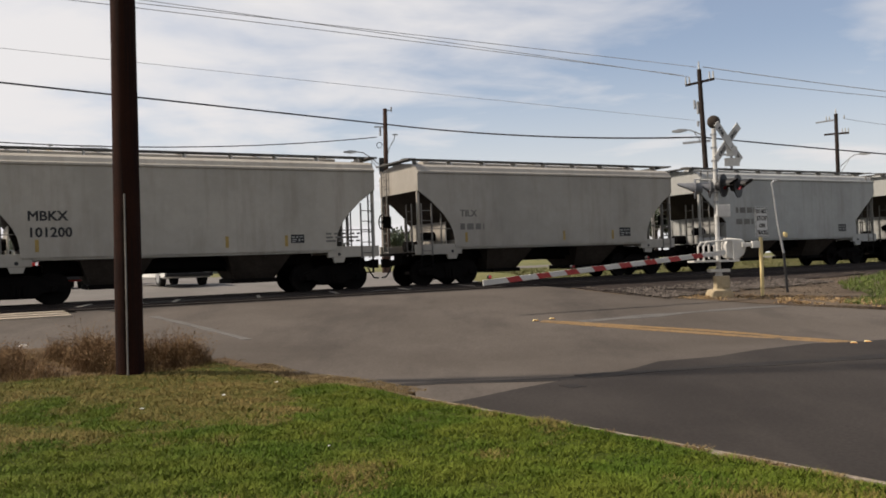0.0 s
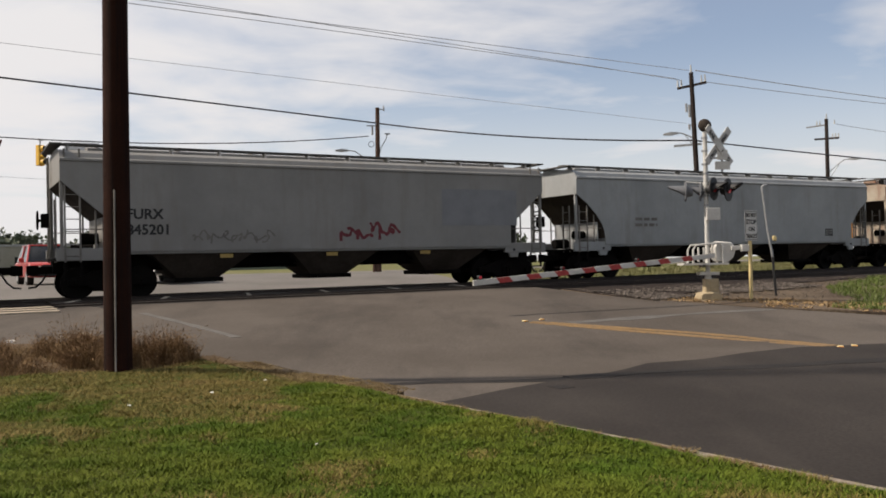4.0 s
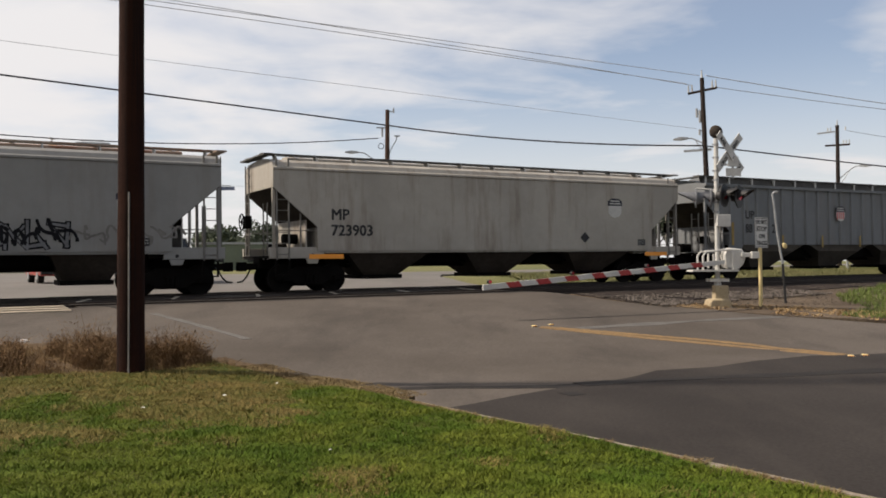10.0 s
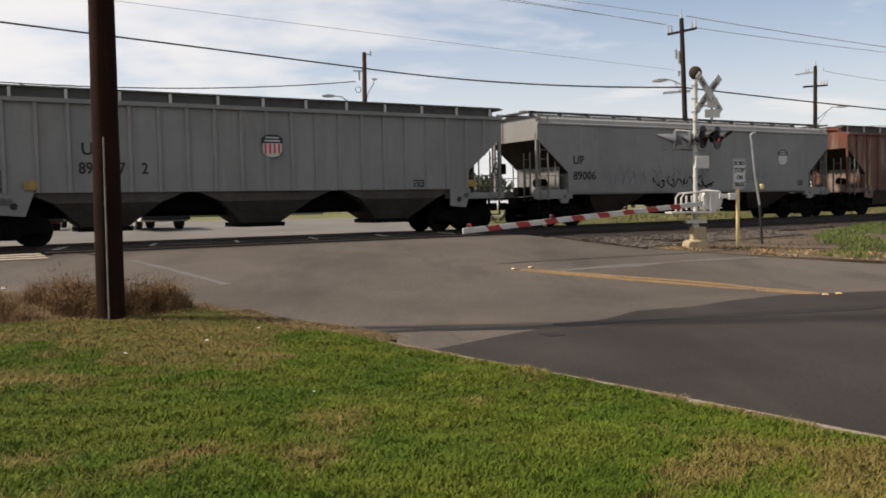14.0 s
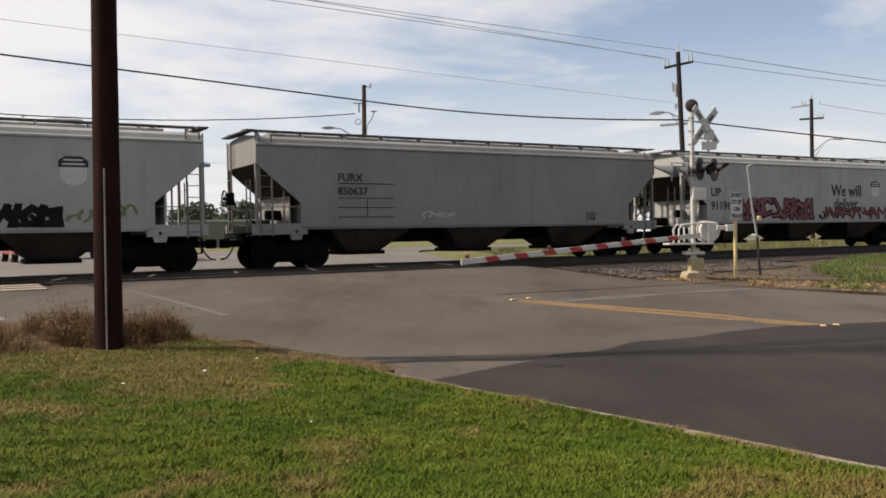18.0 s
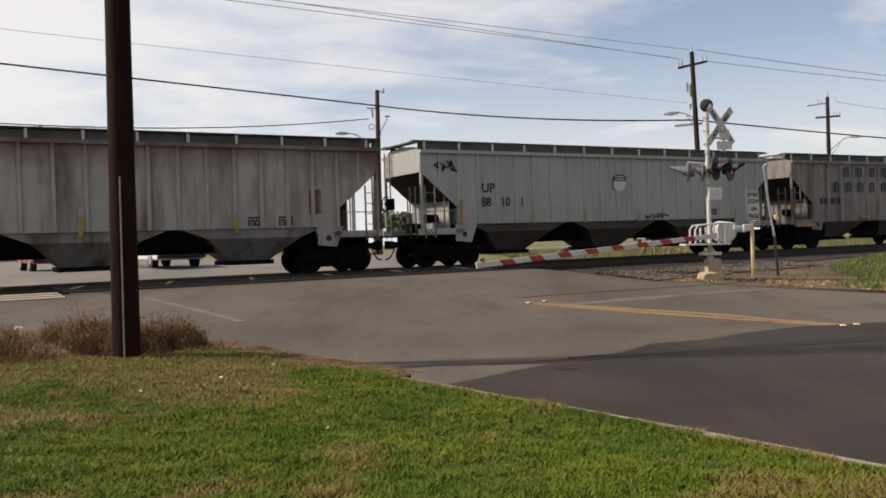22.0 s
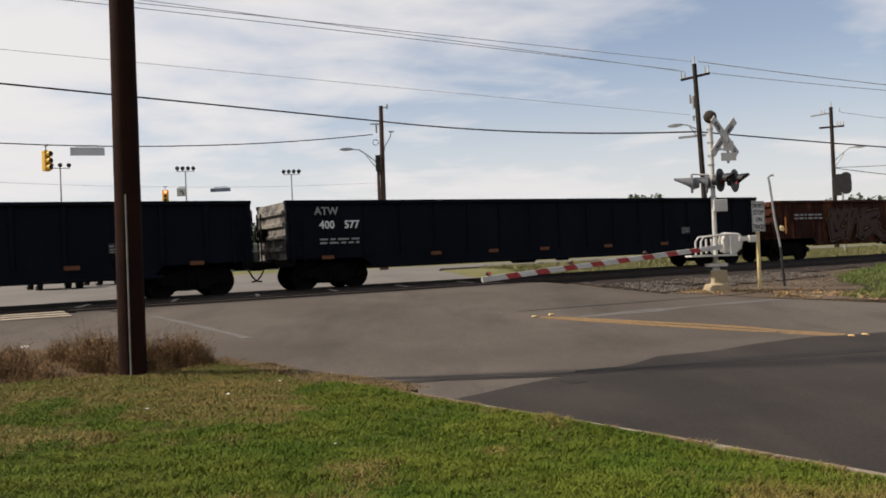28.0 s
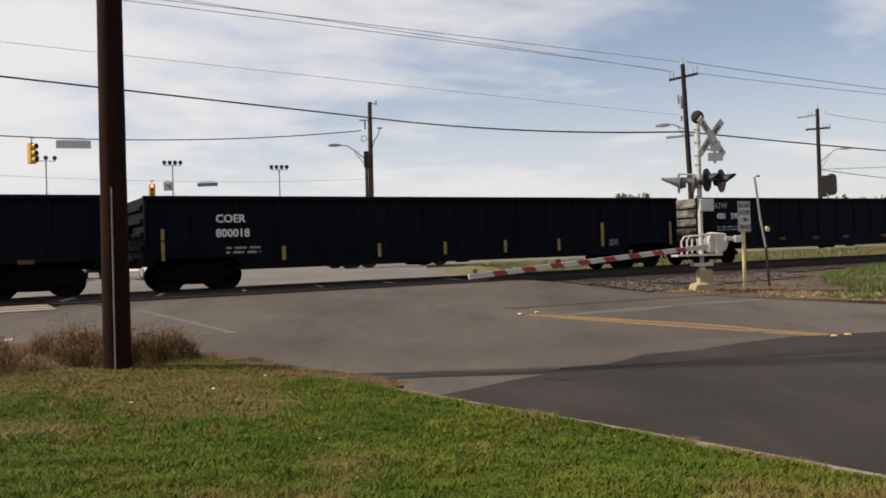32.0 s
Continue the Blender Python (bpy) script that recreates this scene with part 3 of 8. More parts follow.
def on_lawn(bias):
    def where(rnd):
        for _ in range(30):
            y = 2.6 + 10 * rnd.random() ** 1.25
            x = rnd.uniform(-0.62 * y - 0.5, 0.56 * y + 0.3)
            if inside((x, y), LAWN_OUT) and y > 2.5 + 1.3 * rnd.random():
                dry = noise.noise((x * 0.55, y * 0.55, 7)) + 0.6 * noise.noise((x * 2.1, y * 2.1, 9)) + 0.62 * ease((-x - 0.2) / 3.0) * ease((y - 3.8) / 4) - 0.08 + 0.22 * ease((y - 7.5) / 3)
                edge = min(math.dist((x, y), q) for q in EDGE_POINTS)
                dry += max(0, 0.45 - edge) * (1.4 + 2.2 * noise.noise((x * 1.7, y * 1.7, 21)))
                dry += 0.5 * max(0, 1 - math.dist((x, y), (1.15, 5.6)) / 0.9)
                if (dry + 0.18 * rnd.uniform(-1, 1) > 0.38) != bias:
                    continue
                return x, y, level(x, y) + 0.07 + 0.05 * noise.noise((x * 0.9, y * 0.9, 3))
        return None
    return where


GRASS = surface("grass blades", (0.066, 0.108, 0.010), (0.122, 0.145, 0.018), (0.045, 0.066, 0.007), spread=(0.40, 0.60), big=1.1, fine=7, rough=0.7, bump=0, island=0.24, spec=0.08)
STRAW = surface("dry grass blades", (0.185, 0.135, 0.046), (0.125, 0.112, 0.024), (0.25, 0.18, 0.082), big=0.8, fine=12, rough=0.7, bump=0, island=0.3, spec=0.08)
STRAW_EDGE = surface("straw along the kerb", (0.135, 0.094, 0.046), (0.205, 0.152, 0.078), (0.075, 0.055, 0.026), big=1.5, fine=14, rough=0.9, bump=0, island=0.35, spec=0.08)
WEED = surface("dead weed stalks", (0.125, 0.074, 0.037), (0.215, 0.138, 0.070), (0.055, 0.033, 0.017), big=1.5, fine=15, rough=0.85, bump=0, island=0.35, spec=0.08)
scatter("grass", 84000, 11, on_lawn(False), blade(0.015, 0.036, 0.0042, 1.8), GRASS, "short green lawn grass", "grass")
scatter("dry_grass", 30000, 12, on_lawn(True), blade(0.014, 0.04, 0.0036, 2.0), STRAW, "straw-coloured dry grass in the lawn", "grass")


def weed_front(x):
    """Where the mown lawn ends and the weeds begin."""
    return 11.02 + 0.42 * (x + 5.6) if x > -5.6 else 11.02 + 0.33 * (x + 5.6)


def weed_clumps():
    """Bushy clumps: x, y, radius, height; a few tall ones on both sides of the pole."""
    rnd = random.Random(131)
    out = [(-3.78, 12.15, 0.22, 0.36), (-4.02, 12.35, 0.22, 0.42), (-4.35, 12.6, 0.3, 0.42), (-5.3, 12.2, 0.26, 0.46), (-5.55, 12.5, 0.26, 0.50), (-5.05, 11.75, 0.22, 0.30)]
    while len(out) < 74:
        x = rnd.uniform(-10.8, -3.7)
        y = weed_front(x) + 0.15 + rnd.uniform(0, 2.0 if x < -4.6 else 0.7) ** 1.1
        if noise.noise((x * 0.7, y * 0.7, 2)) < -0.18:
            continue
        out.append((x, y, rnd.uniform(0.10, 0.30), rnd.uniform(0.14, 0.42) * (1 - 0.12 * (y - weed_front(x)))))
    return out


CLUMPS = weed_clumps()


def weed_place(rnd):
    cx, cy, r, h = rnd.choice(CLUMPS)
    a, q = rnd.uniform(0, 6.283), r * rnd.random() ** 0.7
    x, y = cx + q * math.cos(a), cy + q * math.sin(a)
    return x, y, level(x, y) + 0.03


def clump_height(x, y):
    return max(h * (1 - 0.55 * min(1, math.dist((x, y), (cx, cy)) / (r * 1.3))) for cx, cy, r, h in CLUMPS)


def weed(rnd, x, y, z):
    v, f = [], []
    tall = clump_height(x, y) * rnd.uniform(0.8, 1.35)
    for _ in range(6):
        a, h, w = rnd.uniform(0, 6.283), tall * rnd.uniform(0.3, 1.3) ** 1.2, 0.0026
        k = rnd.uniform(0.1, 0.95) * h
        bx, by = x + rnd.uniform(-0.08, 0.08), y + rnd.uniform(-0.08, 0.08)
        dx, dy = math.cos(a), math.sin(a)
        mx, my, mz = bx + dx * k * 0.4, by + dy * k * 0.4, z + h * 0.6
        o = len(v)
        v += [(bx - dy * w, by + dx * w, z), (bx + dy * w, by - dx * w, z), (mx - dy * w, my + dx * w, mz), (mx + dy * w, my - dx * w, mz), (bx + dx * k, by + dy * k, z + h)]
        f += [(o, o + 1, o + 3, o + 2), (o + 2, o + 3, o + 4)]
        for _ in range(4):
            t, b = rnd.uniform(0.45, 1), rnd.uniform(0, 6.283)
            px, py, pz = bx + dx * k * t * t, by + dy * k * t * t, z + h * t
            q = len(v)
            e = rnd.uniform(0.015, 0.05)
            v += [(px, py, pz), (px + math.cos(b) * e, py + math.sin(b) * e, pz + e * 0.6), (px + math.cos(b + 0.22) * e * 0.8, py + math.sin(b + 0.22) * e * 0.8, pz + e * 0.3)]
            f += [(q, q + 1, q + 2)]
    return v, f


scatter("dead_weeds", 2600, 13, weed_place, weed, WEED, "tall dead brown weeds round the pole", "weeds")


def kerb_straw(rnd):
    a, b = rnd.choice(EDGE_PAIRS)
    k = rnd.random()
    x, y = a[0] + (b[0] - a[0]) * k, a[1] + (b[1] - a[1]) * k
    far = x < -0.6
    if noise.noise((x * 1.1, y * 1.1, 41)) + 0.5 * noise.noise((x * 3.3, y * 3.3, 42)) < (-0.35 if far else -0.06):
        return None
    q = rnd.uniform(-0.32, 0.34 if far else -0.045) * (1 if rnd.random() < 0.7 else 0.4)
    return x + q * 0.78, y + q * 0.62, level(x, y) + 0.045


EDGE_PAIRS = list(zip(EDGE_POINTS, EDGE_POINTS[1:]))
scatter("dry_grass", 15000, 27, kerb_straw, blade(0.008, 0.026, 0.004, 2.6), STRAW_EDGE, "dry straw and dead clippings along the kerb", "straw")


def weed_floor(rnd):
    x = rnd.uniform(-10.5, -3.1)
    y = weed_front(x) + rnd.uniform(-0.15, 2.6)
    if y > 13.9 - max(0, x + 5.5) * 0.75 or noise.noise((x * 0.9, y * 0.9, 31)) < -0.3:
        return None
    return x, y, level(x, y) + 0.03


scatter("dry_grass", 9000, 26, weed_floor, blade(0.03, 0.11, 0.004, 1.6), surface("straw under the weeds", (0.14, 0.088, 0.04), (0.21, 0.145, 0.07), (0.085, 0.05, 0.025), big=1.2, fine=12, rough=0.9, bump=0, island=0.35, spec=0.08),
        "low dry grass under the weeds", "grass")


def stone(size):
    def make(rnd, x, y, z):
        r = size * rnd.uniform(0.5, 1.4)
        v = [(x + sx * r * rnd.uniform(0.6, 1), y + sy * r * rnd.uniform(0.6, 1), z + sz * r * rnd.uniform(0.4, 0.8)) for sx, sy, sz in ((1, 0, 0), (0, 1, 0), (-1, 0, 0), (0, -1, 0), (0, 0, 1), (0, 0, -1))]
        return v, [(0, 1, 4), (1, 2, 4), (2, 3, 4), (3, 0, 4), (1, 0, 5), (2, 1, 5), (3, 2, 5), (0, 3, 5)]
    return make


def verge_stone(rnd):
    s, u = rnd.uniform(15.8, 34), rnd.uniform(6.6, 14.5)
    x, y = plan(s, u)
    if u > 11.3 + (s - 15.8) * 0.55 or noise.noise((x * 0.5, y * 0.5, 4)) < -0.25:
        return None
    return x, y, level(x, y) + (0.02 if u > 7.5 else -0.2)


def shoulder_stone(rnd):
    s, u = rnd.uniform(15.85, 24), 8.6 + 3.0 * rnd.random() ** 0.6
    x, y = plan(s, u)
    if u > 11.2 - (s - 15.85) * 0.12 or noise.noise((x * 0.6, y * 0.6, 44)) < -0.3:
        return None
    return x, y, level(x, y) + 0.05


def bed_stone(rnd):
    s = rnd.uniform(15.8, 62) if rnd.random() < 0.8 else rnd.uniform(-9, 2.3)
    u = rnd.uniform(-2.5, 7.4)
    x, y = plan(s, u)
    return x, y, rail_z(s) - (0.21 if u < 6.4 else 0.21 + (u - 6.4) * 0.26)


STONE = surface("loose stones", (0.10, 0.082, 0.066), (0.15, 0.127, 0.104), (0.05, 0.04, 0.032), big=2, fine=20, rough=0.9, island=0.35, bump=0, spec=0.08)
BED_STONE = surface("ballast stones", (0.024, 0.019, 0.016), (0.044, 0.035, 0.029), (0.013, 0.011, 0.010), big=2, fine=20, rough=0.9, island=0.4, bump=0, spec=0.08)
scatter("gravel", 9000, 21, verge_stone, stone(0.024), STONE, "loose pale stones on the dirt verge", "gravel")
SHOULDER_STONE = surface("grey ballast stones", (0.068, 0.057, 0.049), (0.115, 0.10, 0.088), (0.030, 0.025, 0.021), big=2, fine=20, rough=0.9, island=0.45, bump=0, spec=0.08)
scatter("gravel", 5200, 28, shoulder_stone, stone(0.046), SHOULDER_STONE, "grey crushed stones spilled down from the track bed", "gravel")
scatter("gravel", 14000, 22, bed_stone, stone(0.055), BED_STONE, "dark crushed stones of the track bed", "gravel")


def verge_grass(rnd):
    x, y = rnd.uniform(9.5, 30), rnd.uniform(21, 40)
    s, u = su(x, y)
    if u < 8.0 or u > 16.5 or s < 22.8 - (u - 10.9) * (1.0 if u > 10.9 else 2.6) + 2.5 * noise.noise((x * 0.5, y * 0.5, 1)):
        return None
    if noise.noise((x * 0.35, y * 0.35, 6)) < -0.22:
        return None
    return x, y, level(x, y)


scatter("verge_grass", 42000, 23, verge_grass, blade(0.05, 0.16, 0.010, 1.0), surface("verge blades", (0.058, 0.098, 0.012), (0.092, 0.125, 0.02), (0.12, 0.115, 0.035), big=0.5, fine=8, rough=0.65, bump=0, island=0.3),
        "tufty green grass on the verge", "grass")


def far_grass(rnd):
    s, u = rnd.uniform(20, 80), -rnd.uniform(3.2, 14)
    x, y = plan(s, u)
    if s < 21 - u * 0.35:
        return None
    return x, y, level(x, y) - 0.14


scatter("verge_grass", 26000, 24, far_grass, blade(0.08, 0.20, 0.02, 1.3), surface("far verge blades", (0.13, 0.135, 0.05), (0.18, 0.165, 0.075), (0.10, 0.10, 0.035), big=0.4, fine=8, rough=0.7, bump=0, island=0.15),
        "yellow-green rough grass beyond the tracks", "grass")



def verge_straw(rnd):
    x, y = rnd.uniform(5.2, 15), rnd.uniform(18.6, 23.2)
    s, u = su(x, y)
    if not inside((x, y), [(5.7, 22.5), (7.52, 21.4), (10.28, 20.45), (15, 19.3), (15, 21), (11, 22.6), (8, 23.6), (6.6, 23.2)]) or noise.noise((x * 0.8, y * 0.8, 14)) < -0.15:
        return None
    return x, y, level(x, y) + 0.01


scatter("dry_grass", 5000, 25, verge_straw, blade(0.02, 0.07, 0.012, 2.6), surface("trampled straw", (0.30, 0.20, 0.10), (0.38, 0.27, 0.14), (0.17, 0.105, 0.055), big=1.5, fine=12, rough=0.9, bump=0, island=0.4, spec=0.08),
        "trampled straw and fallen leaves on the verge", "straw")


def litter(x, y, size, seed, lift=0.02):
    """A crumpled scrap of white paper."""
    rnd = random.Random(seed)
    k = 4
    v = [((i / k - 0.5) * size + rnd.uniform(-0.1, 0.1) * size, (j / k - 0.5) * size * 0.8 + rnd.uniform(-0.1, 0.1) * size, rnd.uniform(0, 0.4) * size) for i in range(k + 1) for j in range(k + 1)]
    g = Geo()
    g.add(v + [(a, b, c - 0.004) for a, b, c in v], [(i * (k + 1) + j, (i + 1) * (k + 1) + j, (i + 1) * (k + 1) + j + 1, i * (k + 1) + j + 1) for i in range(k) for j in range(k)])
    thing("paper_scrap", "crumpled scrap of white paper in the grass", "litter", at=pose(x, y, level(x, y) + lift, 0, 0, seed * 47), group="litter", shape=g, material=PAPER, smooth=0)


PAPER = surface("paper", (0.62, 0.60, 0.56), (0.7, 0.68, 0.64), (0.45, 0.42, 0.38), big=6, fine=30, rough=0.8, bump=0)
for i, (x, y, size, lift) in enumerate(((-5.44, 12.76, 0.20, 0.14), (-6.72, 13.12, 0.13, 0.16), (-3.19, 8.58, 0.035, 0.1), (-2.58, 9.37, 0.04, 0.1), (-2.2, 10.3, 0.035, 0.1), (-6.2, 10.9, 0.04, 0.1), (-5.12, 11.9, 0.10, 0.16), (-1.0, 6.6, 0.025, 0.1))):
    litter(x, y, size, i + 1, lift)


def concrete_lump(x, y):
    """A broken, rounded piece of concrete that lies in the weeds."""
    rnd = random.Random(17)
    rings = []
    for k in range(7):
        a = math.pi / 2 * k / 6
        rings.append([(0.20 * math.cos(a) * (1 + rnd.uniform(-0.12, 0.12)) * math.cos(t), 0.17 * math.cos(a) * (1 + rnd.uniform(-0.12, 0.12)) * math.sin(t), 0.20 * math.sin(a) - 0.05) for t in [2 * math.pi * j / 14 for j in range(14)]])
    thing("concrete_lump", "pale broken lump of concrete lying in the dead weeds", "rubble", at=pose(x, y, level(x, y) + 0.03, 0, 0, 25), shape=Geo().loft(rings), material=KERB, smooth=30)


concrete_lump(-6.05, 14.25)


def road_reflector(x, y, turn):
    root = thing("road_reflector", "worn yellow raised road reflector", "road reflector", at=pose(x, y, level(x, y) - gutter(x, y) + 0.004, 0, 0, turn), group="road reflectors")
    part("housing", Geo().prism([(-0.06, 0), (0.06, 0), (0.035, 0.02), (-0.035, 0.02)], -0.06, 0.06), POST_YELLOW, root, bevel=0.004)
    part("lens", Geo().box(-0.045, 0.045, -0.064, -0.0605, 0.004, 0.014), ORANGE, root)


for x, y, turn in ((1.60, 17.90, 10), (1.98, 18.2, 5), (6.66, 14.60, -20), (6.95, 14.72, -15)):
    road_reflector(x, y, turn)

# ---- the train ----
def paint(name, c, dark=0.82, rust=None, rust_range=(0.60, 0.74), grime=(0.12, 0.095, 0.072), rough=0.55, fine_mix=0.12, scale=(1.1, 1.1, 0.13), spec=0.28, band=None):
    return surface(name, c, tuple(k * dark for k in c), mixc(c, grime, 0.55), big=0.5, fine=7, rough=rough, bump=0.05, fine_mix=fine_mix,
                   streak=rust or mixc(c, grime, 0.75), streak_scale=scale, streak_range=rust_range if rust else (0.52, 0.80), spec=spec, band=band)


TEXTS = {}


def letters(body, height):
    key = (body, round(height, 3))
    if key not in TEXTS:
        cu = bpy.data.curves.new("lettering", "FONT")
        cu.body, cu.size, cu.extrude, cu.resolution_u = body, height / 0.73, 0.002, 2
        ob = bpy.data.objects.new("lettering", cu)
        TEXTS[key] = bpy.data.meshes.new_from_object(ob)
        bpy.data.objects.remove(ob)
        me = TEXTS[key]
        me.name = "lettering"
        v = [tuple(q.co) for q in me.vertices]
        f = [tuple(q.vertices) for q in me.polygons]
        n_ = len(v)
        wide = [(x + a * 0.036 * height, y + b * 0.024 * height, z + k * 0.0006) for k, (a, b) in enumerate(((-1, -1), (1, -1), (0, 0), (-1, 1), (1, 1))) for x, y, z in v]
        me.clear_geometry()
        me.from_pydata(wide, [], [tuple(i + k * n_ for i in q) for k in range(5) for q in f])
    return TEXTS[key]


def lettering(parent, body, x, z, h, material, y=-1.546, squeeze=1.0):
    me = letters(body, h).copy()
    me.materials.clear()
    me.materials.append(material)
    ob = part("lettering", me, material, parent, at=pose(x, y, z, 90) @ Matrix.Diagonal((squeeze, 1, 1, 1)))
    return ob


def decal(name, parent, rects, material, label="", y=-1.546, thick=0.004):
    g = Geo()
    for x0, x1, z0, z1 in rects:
        g.box(x0, x1, y - thick, y, z0, z1)
    return part(name, g, material, parent, label, smooth=0)


def small_print(parent, x, z, rows, w, material, y=-1.546, h=0.06, seed=0):
    """Lines of lettering too small to read, as plain bars."""
    rnd = random.Random(seed)
    rects = []
    for r in range(rows):
        a = x
        while a < x + w:
            k = rnd.uniform(0.12, 0.4)
            rects.append((a, min(a + k, x + w), z - r * h * 2, z - r * h * 2 + h))
            a += k + 0.09
    decal("small_lettering", parent, rects, material, y=y)


def data_panel(parent, x, z, y=-1.546, size=1.0):
    w, h = 0.56 * size, 0.34 * size
    p = decal("data_panel", parent, [(x, x + w, z, z + h)], BLACK, "black stencilled data panel with small pale marks", y=y)
    bars = [(0.06, 0.30, 0.62, 0.80), (0.40, 0.52, 0.60, 0.84), (0.62, 0.90, 0.66, 0.80), (0.08, 0.44, 0.34, 0.46), (0.56, 0.70, 0.22, 0.50), (0.78, 0.92, 0.30, 0.44), (0.08, 0.36, 0.12, 0.22)]
    decal("panel_marks", p, [(x + a * w, x + b * w, z + c * h, z + d_ * h) for a, b, c, d_ in bars], PANEL_MARK, y=y - 0.005)


PANEL_MARK = surface("worn pale stencil", (0.20, 0.20, 0.19), (0.30, 0.30, 0.285), (0.10, 0.10, 0.095), big=6, fine=40, rough=0.7)


RED_PAINT = surface("red decal", (0.45, 0.04, 0.05), (0.5, 0.06, 0.06), rough=0.5)


def shield(parent, x, z, w, stripes=True, y=-1.546):
    """A round-shouldered emblem: dark head over an upright-striped or pale foot."""
    h = w * 1.15
    foot = [(x, z + h * 0.62), (x + w, z + h * 0.62), (x + w, z + h * 0.25), (x + w * 0.8, z + h * 0.06), (x + w * 0.5, z), (x + w * 0.2, z + h * 0.06), (x, z + h * 0.25)]
    p = part("emblem", Geo().prism(foot, y - 0.004, y), WHITE, parent, "pale shield emblem with a dark head", smooth=0)
    head = [(x - 0.04, z + h * 0.62), (x + w + 0.04, z + h * 0.62), (x + w + 0.04, z + h * 0.84), (x + w * 0.8, z + h), (x + w * 0.2, z + h), (x - 0.04, z + h * 0.84)]
    part("emblem_head", Geo().prism(head, y - 0.005, y), surface("emblem blue", (0.012, 0.013, 0.022), (0.02, 0.021, 0.033), rough=0.5), p, smooth=0)
    decal("emblem_bar", p, [(x + w * 0.08, x + w * 0.92, z + h * 0.70, z + h * 0.76)], WHITE, y=y - 0.007)
    decal("emblem_bar", p, [(x + w * 0.14, x + w * 0.86, z + h * 0.84, z + h * 0.90)], WHITE, y=y - 0.007)
    if stripes:
        decal("emblem_stripes", p, [(x + w * (0.08 + 0.24 * i), x + w * (0.19 + 0.24 * i), z + h * 0.16, z + h * 0.60) for i in range(4)], RED_PAINT, y=y - 0.006)


def scrawl(parent, x0, x1, z0, z1, material, seed, wide=0.09, strokes=9, y=-1.546, label="spray-painted scrawl"):
    """Spray paint: looping strokes that spell nothing."""
    rnd = random.Random(seed)
    g = Geo()
    step = (x1 - x0) / strokes
    for i in range(strokes):
        cx, w, h = x0 + step * (i + 0.5), step * 0.75, (z1 - z0) * rnd.uniform(0.55, 1.0)
        zb = z0 + (z1 - z0 - h) * rnd.random()
        n_ = 22
        f1, f2, p1, p2, sw = rnd.uniform(4, 9), rnd.uniform(5, 11), rnd.uniform(0, 6), rnd.uniform(0, 6), rnd.uniform(0.25, 0.6)
        pts = [(cx + w * (k / n_ - 0.5) * 1.3 + w * sw * math.sin(f1 * k / n_ + p1), zb + h * (0.5 + 0.5 * math.sin(f2 * k / n_ + p2) * (0.55 + 0.45 * math.cos(f1 * k / n_)))) for k in range(n_ + 1)]
        for j in range(len(pts) - 1):
            a, b = Vector(pts[j]), Vector(pts[j + 1])
            d_ = b - a
            if d_.length < 1e-4:
                continue
            nrm = Vector((-d_.y, d_.x)).normalized() * wide * rnd.uniform(0.35, 0.65)
            a, b = a - d_.normalized() * wide * 0.2, b + d_.normalized() * wide * 0.2
            yy = y - 0.002 - 0.0004 * ((i * 13 + j) % 9)
            g.add([(a.x + nrm.x, yy, a.y + nrm.y), (b.x + nrm.x, yy, b.y + nrm.y), (b.x - nrm.x, yy, b.y - nrm.y), (a.x - nrm.x, yy, a.y - nrm.y)], [(3, 2, 1, 0)])
    return part("graffiti", g, material, parent, label, smooth=0)


STROKES = (((0, 0), (0.05, 1)), ((0, 1), (1, 0.88)), ((0, 0.5), (0.85, 0.58)), ((1, 1), (0.88, 0)), ((0, 0.02), (1, 0.12)), ((0, 1), (0.95, 0)), ((0, 0), (0.45, 1), (1, 0.05)),
           ((1, 0.95), (0.1, 0.78), (0.9, 0.36), (0, 0.04)), ((0.1, 1), (0.5, 0.45), (1, 1)), ((0.5, 0.5), (1.15, -0.05)), ((0.9, 0.75), (0.45, 1), (0.05, 0.6), (0.3, 0.05), (0.95, 0.2)))


def throw_up(parent, x0, x1, z0, z1, layers, seed, n_=8, y=-1.546, thick=0.20, label="large spray-painted graffiti"):
    """Spray paint: bold interlocking strokes that spell nothing. layers: (material, width factor), the widest first."""
    rnd = random.Random(seed)
    step = (x1 - x0) / n_
    lines = []
    for i in range(n_):
        w, h = step * rnd.uniform(0.72, 0.98), (z1 - z0) * rnd.uniform(0.74, 0.96)
        xb, zb, lean = x0 + step * i + step * 0.08, z0 + (z1 - z0 - h) * rnd.random(), rnd.uniform(-0.12, 0.22)
        for stroke in rnd.sample(STROKES, 3):
            lines.append([(xb + w * (a + lean * b), zb + h * b) for a, b in stroke])
    for lay, (m, k) in enumerate(layers):
        g = Geo()
        for i, line in enumerate(lines):
            half = thick * k * (z1 - z0) / 2 * (0.8 + 0.4 * ((i * 7) % 5) / 4)
            for j, (a, b) in enumerate(zip(line, line[1:])):
                a, b = Vector(a), Vector(b)
                d_ = (b - a).normalized()
                nrm = Vector((-d_.y, d_.x)) * half
                a, b = a - d_ * half * 0.8, b + d_ * half * 0.8
                yy = y - 0.002 - 0.0022 * lay - 0.0002 * ((i * 3 + j) % 9)
                quad = [a + nrm * 0.85, b + nrm * 1.15, b - nrm * 1.15, a - nrm * 0.85]
                g.add([(q.x, yy, min(max(q.y, z0 - 0.04), z1 + 0.04)) for q in quad], [(3, 2, 1, 0)])
        part("graffiti", g, m, parent, label, smooth=0)


